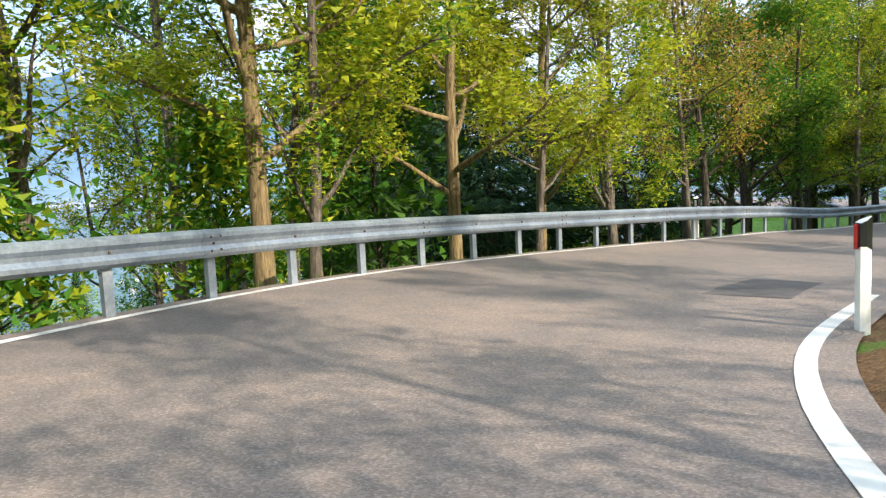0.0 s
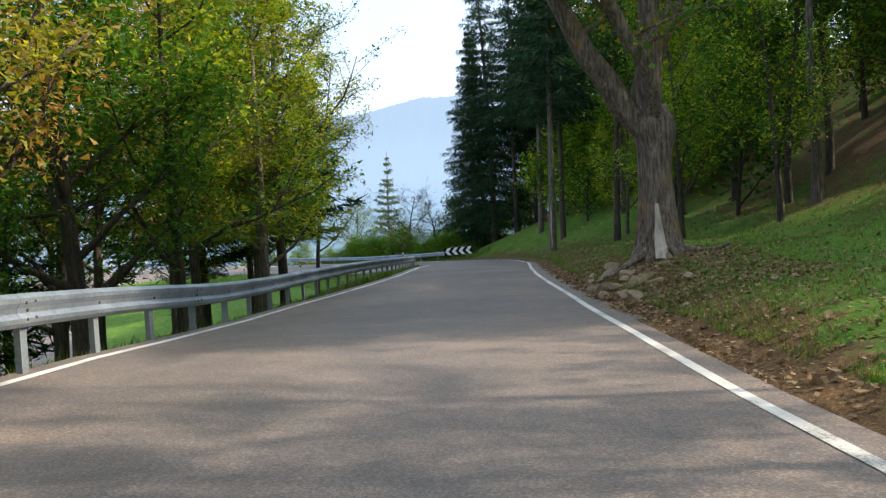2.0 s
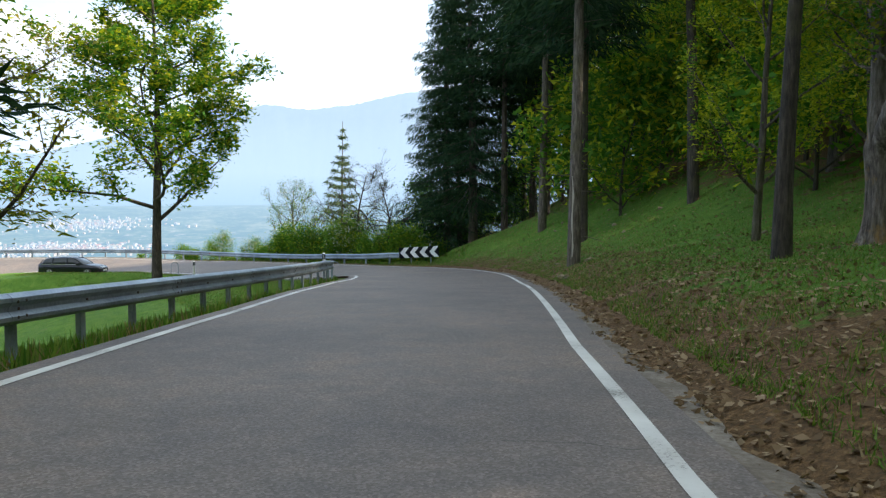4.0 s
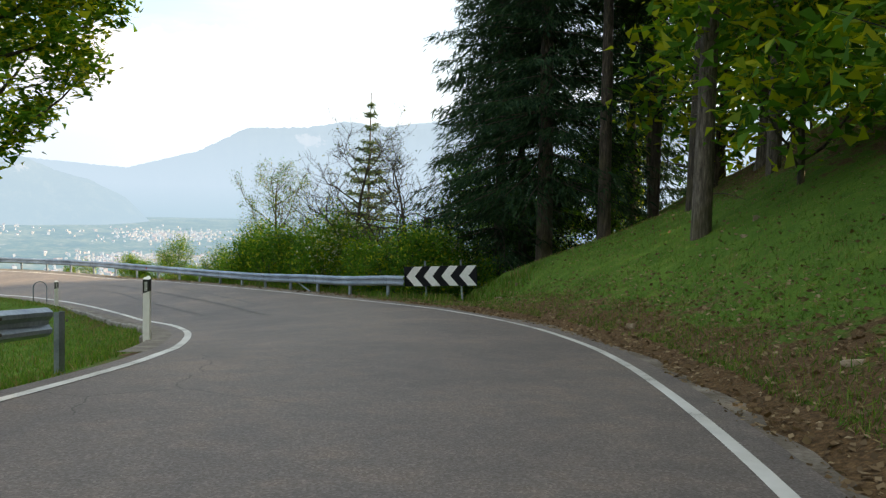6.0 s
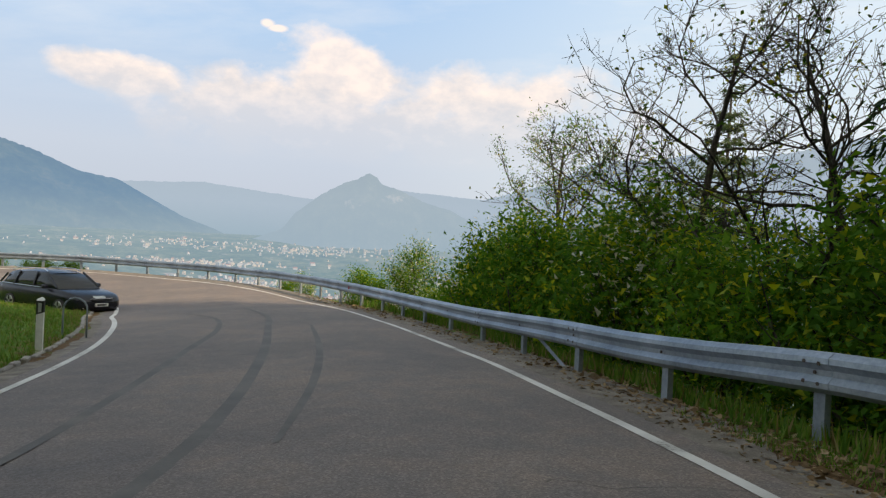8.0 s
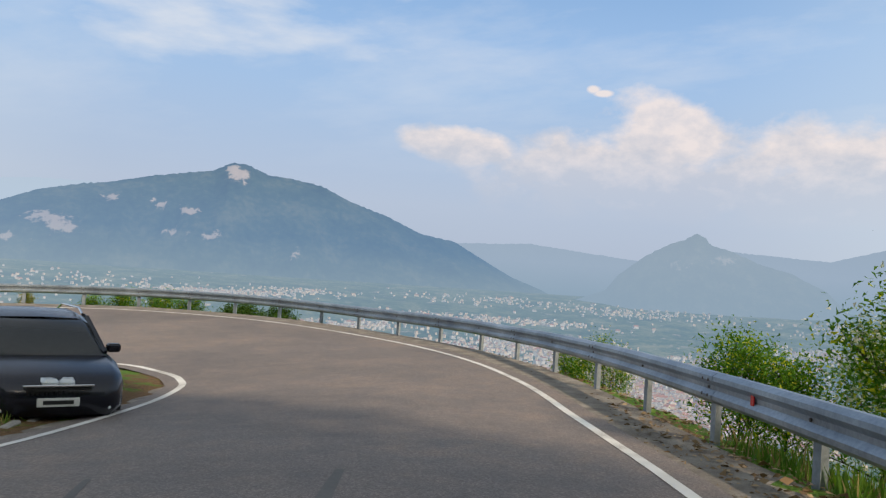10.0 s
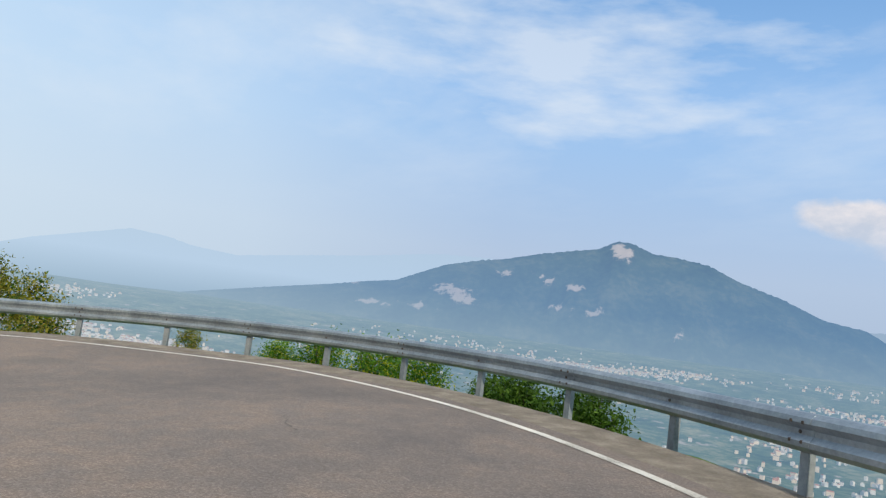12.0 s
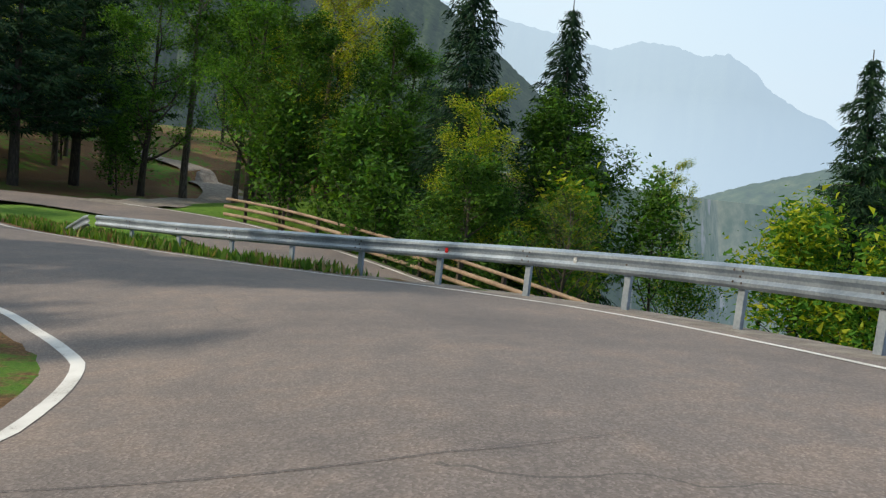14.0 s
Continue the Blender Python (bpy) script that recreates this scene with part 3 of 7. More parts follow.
def leaf_mesh(name, V, mats, index=None, corners=4):
    n = len(V) // corners
    me = bpy.data.meshes.new(name)
    me.vertices.add(corners * n)
    me.vertices.foreach_set("co", V.astype(np.float32).ravel())
    me.loops.add(corners * n)
    me.loops.foreach_set("vertex_index", np.arange(corners * n, dtype=np.int32))
    me.polygons.add(n)
    me.polygons.foreach_set("loop_start", np.arange(n, dtype=np.int32) * corners)
    for m in mats if isinstance(mats, (list, tuple)) else [mats]:
        me.materials.append(m)
    if index is not None:
        me.polygons.foreach_set("material_index", np.asarray(index, dtype=np.int32))
    me.update(calc_edges=True)
    me.validate()
    return me

# ---------- the plan: roads, rails and ground ----------


def smooth_line(rows, step=0.5):
    """A smooth line through the given points, at even steps."""
    p = np.array(rows, float)
    d = np.r_[0, np.cumsum(np.linalg.norm(np.diff(p[:, :2], axis=0), axis=1))]
    v = np.gradient(p, d, axis=0)
    out = []
    for s in np.arange(0, d[-1], step):
        i = min(np.searchsorted(d, s, side="right") - 1, len(d) - 2)
        h = d[i + 1] - d[i]
        u = (s - d[i]) / h
        out.append((2 * u**3 - 3 * u**2 + 1) * p[i] + (u**3 - 2 * u**2 + u) * h * v[i] + (-2 * u**3 + 3 * u**2) * p[i + 1] + (u**3 - u**2) * h * v[i + 1])
    return np.array(out)


ROAD = smooth_line(ROAD_POINTS)
ROAD_S = np.r_[0, np.cumsum(np.linalg.norm(np.diff(ROAD[:, :2], axis=0), axis=1))]
# chainage: the second straight keeps its own count, a little ahead of the true length
ROAD_S = np.interp(ROAD_S, [0, 64.62, 90.47, 390.47], [0, 64.63, 93.19, 393.19])
tan_ = np.gradient(ROAD[:, :2], axis=0)
tan_ /= np.linalg.norm(tan_, axis=1)[:, None]
ROAD_LEFT = np.stack([-tan_[:, 1], tan_[:, 0]], 1)
W_LEFT = np.interp(ROAD_S, [a for a, _ in LEFT_EDGE], [b for _, b in LEFT_EDGE])
W_RIGHT = np.interp(ROAD_S, [a for a, _ in RIGHT_EDGE], [b for _, b in RIGHT_EDGE])
Z_LEFT = np.interp(ROAD_S, [a for a, _ in LEFT_RISE], [b for _, b in LEFT_RISE])
Z_RIGHT = np.interp(ROAD_S, [a for a, _ in RIGHT_RISE], [b for _, b in RIGHT_RISE])
SIDE_ROAD = smooth_line(SIDE_POINTS)


def nearest(line, pts):
    """For each point of pts: the distance to the line, the line's height there, its index (with fraction), and the side (+ left)."""
    a, b = line[:-1], line[1:]
    ab = (b - a)[:, :2]
    best = np.full(len(pts), 1e9)
    z, at, side = np.zeros(len(pts)), np.zeros(len(pts)), np.zeros(len(pts))
    for i in range(len(a)):
        d = pts - a[i, :2]
        u = np.clip((d @ ab[i]) / (ab[i] @ ab[i] + 1e-9), 0, 1)
        e = d - u[:, None] * ab[i]
        r = np.hypot(e[:, 0], e[:, 1])
        m = r < best
        best[m], z[m], at[m] = r[m], (a[i, 2] + u * (b[i, 2] - a[i, 2]))[m], (i + u)[m]
        side[m] = np.sign(ab[i, 0] * d[:, 1] - ab[i, 1] * d[:, 0])[m]
    return best, z, at, side


def step01(x, a, b):
    t = np.clip((x - a) / (b - a), 0, 1)
    return t * t * (3 - 2 * t)


VALLEY = -170.0


def soft_noise(x, y, f, seed):
    return np.array([noise.noise(Vector((a * f + seed, b * f - seed, seed * 0.7))) for a, b in zip(x, y)])


def ground_height(pts):
    """The ground's height and how bare it is, from the roads and the slopes beside them."""
    x, y = pts[:, 0], pts[:, 1]
    d, z, at, side = nearest(ROAD, pts)
    s = np.interp(at, np.arange(len(ROAD_S)), ROAD_S)
    wl, wr = np.interp(at, np.arange(len(W_LEFT)), W_LEFT), np.interp(at, np.arange(len(W_RIGHT)), W_RIGHT)
    e = np.maximum(0, d - np.where(side > 0, wl, wr) - 0.38)
    z = z + np.where(side > 0, np.interp(at, np.arange(len(Z_LEFT)), Z_LEFT) * np.clip(d / wl, 0, 1), np.interp(at, np.arange(len(Z_RIGHT)), Z_RIGHT) * np.clip(d / wr, 0, 1))
    wob = soft_noise(x, y, 0.35, 3.0) * 0.16 + soft_noise(x, y, 0.07, 8.0) * 0.8 * np.clip(e / 8, 0, 1)
    # uphill bank beside the first straight; steep cut at the foot, meadow above
    grade = 0.19 + 0.31 * step01(s, 97, 109) - 0.24 * step01(s, 112, 120)
    up = 0.34 * np.minimum(e, 1.4) + grade * np.clip(e - 1.4, 0, 9) + 0.36 * np.clip(e - 9, 0, 60) + 0.5 * np.maximum(e - 60, 0)
    down = -0.02 * np.minimum(e, 1.2) - 0.85 * np.clip(e - 1.2, 0, 40) - 0.55 * np.maximum(e - 40, 0)
    turn = step01(s - 6.5 * step01(e, 1.5, 5.0), S_CHEVRON - 8, S_CHEVRON + 3)
    late = (1 - step01(y, 44, 60)) * step01(x, -8, 9)
    right = z + up * (1 - turn) + down * turn * (1 - late) + late * (0.16 * np.clip(e - 5, 0, 80))
    # inside of the bend: a slope between the two straights
    half = np.searchsorted(ROAD_S, S_APEX)
    d1, z1, *_ = nearest(ROAD[:half], pts)
    d2, z2, *_ = nearest(ROAD[half:], pts)
    d1, d2 = np.maximum(d1 - 3.2, 0.02), np.maximum(d2 - 3.2, 0.02)
    left = (z1 / d1**1.2 + z2 / d2**1.2) / (1 / d1**1.2 + 1 / d2**1.2)
    left = left + np.interp(at, np.arange(len(Z_LEFT)), Z_LEFT) * np.clip(1.15 - e / 3.5, 0, 1)
    h = np.where(side > 0, left, right) + wob * np.clip((e - 0.3) / 1.5, 0, 1)
    h = np.where(e <= 0, z - 0.07, np.where(e < 0.5, z - 0.05 * (1 - e / 0.5) + (h - z) * (e / 0.5), h))
    # the root mound of the old tree
    h = h + 0.30 * np.exp(-((x - 46.9) ** 2 + (y - 14.5) ** 2) / 3.4) * np.clip(e / 0.9, 0, 1) * (side < 0)
    # the lower side road
    ds, zs, *_ = nearest(SIDE_ROAD, pts)
    k = step01(ds, 3.2, 5.5)
    k = np.where(e < 0.6, 1, np.maximum(k, 1 - step01(e, 0.6, 2.0)))
    k = np.maximum(k, np.where(side > 0, 1, 0))
    h = h * k + (zs - 0.07) * (1 - k)
    far = np.hypot(x - 45, y - 62)
    h = np.maximum(h, VALLEY + 150 * step01(far, 1200, 3700) + soft_noise(x, y, 0.004, 5.0) * 6)
    bare = np.clip(1.15 - e / 1.1, 0, 1) * 0.75 + np.where(side < 0, (1 - turn) * 0.46 * np.clip(1.7 - e / 2.4, 0, 1) * step01(s, 58, 66), 0) + np.where(side < 0, (1 - turn) * np.clip((e - 4) / 7, 0, 0.62), 0)
    bare = np.where((e <= 0) & (s > ROAD_END), 0.1, bare)
    bare = bare + 0.6 * (1 - step01(y, 36, 44)) * (1 - step01(x, 26, 32))
    bare = bare + np.where(far > 300, 0.1, 0)
    return h, bare


def axis_coords(lo, hi, step, reach):
    core = np.arange(lo, hi + step, step)
    grow, w, p = [], step, 0.0
    while p < reach:
        w *= 1.17
        p += w
        grow.append(p)
    grow = np.array(grow)
    return np.r_[(lo - grow)[::-1], core, hi + grow]


GX, GY = axis_coords(-24, 82, 0.7, 4300), axis_coords(-30, 116, 0.7, 4300)
gx, gy = np.meshgrid(GX, GY)
flat_pts = np.stack([gx.ravel(), gy.ravel()], 1)
gz, gbare = ground_height(flat_pts)
nx, ny = len(GX), len(GY)


def ground_z(x, y):
    """Height of the ground sheet at one place."""
    i = min(max(np.searchsorted(GX, x) - 1, 0), nx - 2)
    j = min(max(np.searchsorted(GY, y) - 1, 0), ny - 2)
    u, v = (x - GX[i]) / (GX[i + 1] - GX[i]), (y - GY[j]) / (GY[j + 1] - GY[j])
    q = gz.reshape(ny, nx)
    return float((q[j, i] * (1 - u) + q[j, i + 1] * u) * (1 - v) + (q[j + 1, i] * (1 - u) + q[j + 1, i + 1] * u) * v)


def build_ground():
    i, j = np.meshgrid(np.arange(nx - 1), np.arange(ny - 1))
    o = (j * nx + i).ravel()
    faces = np.stack([o, o + 1, o + nx + 1, o + nx], 1)
    me = bpy.data.meshes.new("ground")
    V = np.c_[flat_pts, gz].astype(np.float32)
    me.vertices.add(len(V))
    me.vertices.foreach_set("co", V.ravel())
    me.loops.add(faces.size)
    me.loops.foreach_set("vertex_index", faces.astype(np.int32).ravel())
    me.polygons.add(len(faces))
    me.polygons.foreach_set("loop_start", np.arange(len(faces), dtype=np.int32) * 4)
    me.polygons.foreach_set("use_smooth", np.ones(len(faces), dtype=bool))
    me.materials.append(GROUND)
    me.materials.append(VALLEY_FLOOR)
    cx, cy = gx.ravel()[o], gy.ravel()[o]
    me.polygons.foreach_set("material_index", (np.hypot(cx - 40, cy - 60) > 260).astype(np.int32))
    me.update(calc_edges=True)
    at = me.attributes.new("bare", "FLOAT", "POINT")
    at.data.foreach_set("value", gbare.astype(np.float32))
    ob = new("ground", me)
    tagged(ob, "grassy mountain slope with bare earth, falling to a hazy valley", "ground", kind="structure")


# floor colours with painted haze glow mixed over them
VALLEY_FLOOR = hazed_mat("valley_floor", (0.10, 0.15, 0.07), (0.03, 0.06, 0.03), (0.36, 0.34, 0.21), 0.010, (0.62, (0.42, 0.37, 0.33)))
build_ground()


def strip(name, lo, hi, line, left, mats, parent=None, lift=0.0, label="", columns=1, index=None, tilt=None):
    """A ribbon along a line between two offsets (+ left); lo and hi are arrays or numbers."""
    n = len(line)
    lo, hi = np.broadcast_to(lo, n), np.broadcast_to(hi, n)
    V, F = [], []
    for i in range(n):
        for c in range(columns + 1):
            o = lo[i] + (hi[i] - lo[i]) * c / columns
            V.append((line[i, 0] + left[i, 0] * o, line[i, 1] + left[i, 1] * o, line[i, 2] + lift + (tilt(i, o) if tilt else 0)))
    k = columns + 1
    for i in range(n - 1):
        for c in range(columns):
            F.append((i * k + c + 1, i * k + c, (i + 1) * k + c, (i + 1) * k + c + 1))
    ob = solid(name, V, F, mats, parent, label, smooth=True)
    return ob


def left_of(line):
    t = np.gradient(line[:, :2], axis=0)
    t /= np.linalg.norm(t, axis=1)[:, None]
    return np.stack([-t[:, 1], t[:, 0]], 1)


def cross_fall(first=0):
    return lambda i, o: (Z_LEFT[i + first] * max(0.0, o) / W_LEFT[i + first] + Z_RIGHT[i + first] * max(0.0, -o) / W_RIGHT[i + first])


on = ROAD_S <= ROAD_END
road = strip("road", (-W_RIGHT - 0.30)[on], (W_LEFT + 0.28)[on], ROAD[on], ROAD_LEFT[on], ASPHALT, columns=8, tilt=cross_fall())
tagged(road, "worn grey asphalt road round a hairpin bend", "road", kind="structure")
side_road = strip("side_road", -2.6, 2.6, SIDE_ROAD, left_of(SIDE_ROAD), ASPHALT, columns=4, lift=0.02)
tagged(side_road, "narrow asphalt side road below the bend", "road", kind="structure")


def line_run(name, s0, s1, left, lift=0.006, width=0.115):
    m = (ROAD_S >= s0) & (ROAD_S <= s1)
    if m.sum() < 2:
        return
    w = W_LEFT[m] if left else -W_RIGHT[m]
    ob = strip(name, w - width / 2, w + width / 2, ROAD[m], ROAD_LEFT[m], PAINT, lift=lift, tilt=cross_fall(int(np.argmax(m))))
    tagged(ob, "worn white painted edge line on the asphalt", "road marking", kind="structure")


line_run("edge_line", 0, ROAD_END, True)
for a, b in RIGHT_DASHES:
    line_run("edge_line", a, min(b, ROAD_END), False, width=0.14 if b < 60 else 0.105)

# ---------- guard rails, signs and posts ----------
BEAM = [(0.000, 0.155), (0.030, 0.150), (0.078, 0.112), (0.082, 0.070), (0.040, 0.022), (0.036, -0.022), (0.082, -0.070), (0.078, -0.112), (0.030, -0.150), (0.000, -0.155)]


def beam_profile(sign):
    out = [(sign * a, b) for a, b in BEAM]
    back = [(sign * (a - 0.006), b) for a, b in BEAM[::-1]]
    return out + back


def post_mesh(height, name="post_plate"):
    """A rolled C-shaped steel post, open to the back."""
    w, d, t = 0.11, 0.06, 0.006
    prof = [(-w / 2, -d / 2), (w / 2, -d / 2), (w / 2, d / 2), (w / 2 - 0.02, d / 2), (w / 2 - 0.02, d / 2 - t), (w / 2 - t, d / 2 - t), (w / 2 - t, -d / 2 + t),
            (-w / 2 + t, -d / 2 + t), (-w / 2 + t, d / 2 - t), (-w / 2 + 0.02, d / 2 - t), (-w / 2 + 0.02, d / 2), (-w / 2, d / 2)]
    V = [(x, y, z) for z in (-0.35, height) for x, y in prof]
    k = len(prof)
    F = [(i, (i + 1) % k, k + (i + 1) % k, k + i) for i in range(k)] + [tuple(range(k, 2 * k))]
    return mesh_of(name, V, F, ZINC_POST)


BOLT = mesh_of("bolt", [(0.016 * math.cos(a), -0.012 * s, 0.016 * math.sin(a)) for s in (0, 1) for a in np.arange(6) * math.pi / 3],
               [(i, (i + 1) % 6, 6 + (i + 1) % 6, 6 + i) for i in range(6)] + [(6, 7, 8, 9, 10, 11)], RUSTY)


def guard_rail(name, label, base, spacing, height, sign, lean=(0.0, 0.0), splice_every=2, start=0.0):
    """A W-beam on posts along base (ground points); sign: +1 when the beam bulges to the line's right."""
    top = thing(name, label, "guard rail")
    d = np.r_[0, np.cumsum(np.linalg.norm(np.diff(base[:, :2], axis=0), axis=1))]
    up = np.array((lean[0], lean[1], 1.0))
    beam = base + up * (height - 0.155)
    V, F = sweep(beam_profile(sign), beam[::2] if len(beam) > 60 else beam)
    solid("beam", V, F, ZINC, top, "galvanised W-shaped steel beam")
    lefts = left_of(base)
    me = post_mesh(height - 0.06)
    s, n = start, 0
    while s < d[-1]:
        p = np.array([np.interp(s, d, base[:, c]) for c in range(3)])
        l = np.array([np.interp(s, d, lefts[:, c]) for c in range(2)])
        ang = math.atan2(l[1], l[0]) - math.pi / 2
        out = p.copy()
        out[:2] += l * sign * 0.04
        ob = new("post", me)
        ob.parent = top
        q = Vector(up).normalized().rotation_difference(Vector((0, 0, 1))).inverted()
        ob.matrix_basis = Matrix.Translation(out) @ q.to_matrix().to_4x4() @ pose(0, 0, 0, 0, 0, math.degrees(ang) + (180 if sign < 0 else 0) + random.uniform(-3, 3))
        face = p + up * (height - 0.155)
        face[:2] -= l * sign * 0.042
        rows = [(0.0, 0.0)]
        if n % splice_every == 0:
            rows += [(0.07, 0.075), (0.07, -0.075), (-0.07, 0.075), (-0.07, -0.075)]
        for a, b in rows:
            bo = new("bolt", BOLT)
            bo.parent = ob
            bo.matrix_parent_inverse = ob.matrix_basis.inverted()
            t = np.array((l[1], -l[0]))
            bo.matrix_basis = Matrix.Translation((face[0] + t[0] * a - l[0] * sign * (0.038 if b else 0), face[1] + t[1] * a - l[1] * sign * (0.038 if b else 0), face[2] + b)) @ pose(0, 0, 0, 0, 0, math.degrees(ang) + (0 if sign > 0 else 180))
        if n % splice_every == 0:
            m = (d > s - 0.16) & (d < s + 0.16)
            seg = np.array([[np.interp(q_, d, base[:, c]) for c in range(3)] for q_ in (s - 0.16, s, s + 0.16)]) + up * (height - 0.155)
            V, F = sweep([(a + sign * 0.006, b) for a, b in beam_profile(sign)], seg)
            solid("splice_plate", V, F, ZINC, top, "overlapping beam joint")
        s += spacing
        n += 1
    return top


def delineator(at, yaw, red, lean=(0, 0), height=0.95, label=""):
    top = thing("delineator_post", label or "white plastic roadside marker post with a black band", "marker post", "roadside marker posts", pose(*at, lean[0], lean[1], yaw))
    bm = bmesh.new()
    prof = [(-0.055, -0.045), (0.055, -0.045), (0.06, 0.0), (0.0, 0.062), (-0.06, 0.0)]
    lo = [bm.verts.new((x, y, -0.2)) for x, y in prof]
    hi = [bm.verts.new((x, y, height - 0.03 + 0.5 * (y + 0.045))) for x, y in prof]
    for i in range(5):
        bm.faces.new((lo[i], lo[(i + 1) % 5], hi[(i + 1) % 5], hi[i]))
    bm.faces.new(hi)
    part("post_body", bm, WHITE_PLASTIC, top)
    bm = bmesh.new()
    z0, z1 = height - 0.26, height - 0.035
    lo = [bm.verts.new((x * 1.06, y * 1.06, z0 + (0.04 if x > 0 else 0))) for x, y in prof]
    hi = [bm.verts.new((x * 1.06, y * 1.06, z1 + 0.5 * (y + 0.045))) for x, y in prof]
    for i in range(5):
        bm.faces.new((lo[i], lo[(i + 1) % 5], hi[(i + 1) % 5], hi[i]))
    bm.faces.new(hi)
    part("black_band", bm, BLACK_PLASTIC, top, "black band")
    part("reflector", box_bm(0.075 if red == 2 else 0.05, 0.012, 0.20 if red == 2 else 0.15, (-0.015 if red == 2 else 0, -0.055, height - 0.145), 0.004), RED_REFLECTOR if red else GREY_REFLECTOR, top)
    return top


def chevron_board(left, right, width, tall, foot):
    """The black and white arrow board at the end of the rail."""
    a, b = Vector(left), Vector(right)
    mid = (a + b) / 2
    yaw = math.degrees(math.atan2(b.y - a.y, b.x - a.x))
    tilt = math.degrees(math.atan2(b.z - a.z, (b - a).to_2d().length))
    top = thing("chevron_sign", "black and white chevron board at the bend on steel posts", "road sign", at=pose(mid.x, mid.y, mid.z, 0, -tilt, yaw))
    part("board", box_bm(width, 0.022, tall, (0, 0, tall / 2), 0.006), SIGN_BLACK, top, "black sheet metal board with rubbed corners")
    for i in range(4):
        x0 = -width / 2 + 0.08 + i * 0.588
        w, h, tip = 0.29, tall / 2 - 0.008, 0.265
        V, F = [], []
        for y in (-0.0112, -0.0145):
            V += [(x0, y, tall / 2), (x0 + tip, y, tall / 2 + h), (x0 + tip + w, y, tall / 2 + h), (x0 + w, y, tall / 2), (x0 + tip + w, y, tall / 2 - h), (x0 + tip, y, tall / 2 - h)]
        F = [(6, 9, 8, 7), (6, 11, 10, 9), (0, 1, 7, 6), (1, 2, 8, 7), (2, 3, 9, 8), (3, 4, 10, 9), (4, 5, 11, 10), (5, 0, 6, 11)]
        solid("chevron", V, F, SIGN_WHITE, top, "white reflective arrow")
    for x in (-0.5, 0.68):
        V, F = tubes([[((x, 0.05, -foot - 0.3), 0.03), ((x, 0.05, tall + 0.16), 0.03)]], 8)
        solid("sign_post", V, F, ZINC_POST, top, "grey steel tube")
    for x in (-0.5, 0.68):
        for z in (0.14, tall - 0.14):
            part("clamp", box_bm(0.09, 0.07, 0.035, (x, 0.03, z), 0.004), ZINC_POST, top)
    return top


RAIL_LEFT = smooth_line(RAIL1_POINTS, 0.35)
guard_rail("guard_rail", "galvanised steel guard rail along the drop beside the straight", RAIL_LEFT, RAIL1_STEP, RAIL1_H, 1, RAIL1_LEAN, 3, 0.3)
OUTER = smooth_line(OUTER_POINTS, 0.35)
guard_rail("guard_rail", "galvanised steel guard rail round the outside of the hairpin", OUTER, 2.0, OUTER_H, -1, OUTER_LEAN, 2, OUTER_START)
chevron_board(CHEV_L, CHEV_R, 2.4, 0.6, 0.30)
for at, yaw, red, lean in DELINEATORS:
    delineator((at[0], at[1], at[2]), yaw, red, lean)

# ---------- the far side of the valley ----------
EYE_MID = (45.0, 62.0, -8.0)


def ridge(name, label, dist, depth, profile, mat, foot, seed, rough=1.0, rocks=()):
    """A mountain side: its crest runs along the given bearings (degrees to the left of +y) and heights (degrees)."""
    az = np.arange(profile[0][0], profile[-1][0] + 0.01, 0.2)
    el = np.interp(az, [p[0] for p in profile], [p[1] for p in profile])
    rows = 16
    V, rock = [], []
    for r in range(rows + 4):
        u = r / rows
        for a, e in zip(az, el):
            d = dist - depth + depth * u
            crest = EYE_MID[2] + dist * math.tan(radians(e))
            n1 = noise.noise(Vector((a * 0.35 + seed, u * 2.2, seed)))
            n2 = noise.noise(Vector((a * 1.6 - seed, u * 7.0, seed * 2)))
            n3 = noise.noise(Vector((a * 5.2 + seed, u * 3.0, seed * 3)))
            rise = crest - foot
            if u <= 1:
                z = foot + rise * (u ** 0.85) + rise * rough * (0.10 * n1 + 0.04 * n2) * math.sin(math.pi * min(u, 1)) + rise * 0.012 * n3
            else:
                z = crest - (u - 1) * rise * 0.9
            V.append((EYE_MID[0] - math.sin(radians(a)) * d, EYE_MID[1] + math.cos(radians(a)) * d, z))
            seen = math.degrees(math.atan2(z - EYE_MID[2], d))
            q = 0.0
            for ra, re, wa, we in rocks:
                q = max(q, math.exp(-((a - ra) / wa) ** 2 - ((seen - re) / we) ** 2))
            rock.append(q)
    k = len(az)
    F = [(r * k + c + 1, r * k + c, (r + 1) * k + c, (r + 1) * k + c + 1) for r in range(rows + 3) for c in range(k - 1)]
    me = mesh_of(name, V, F, mat, smooth=True)
    at = me.attributes.new("rock", "FLOAT", "POINT")
    at.data.foreach_set("value", np.array(rock, dtype=np.float32))
    ob = new(name, me)
    tagged(ob, label, "mountain", kind="structure")
    return ob


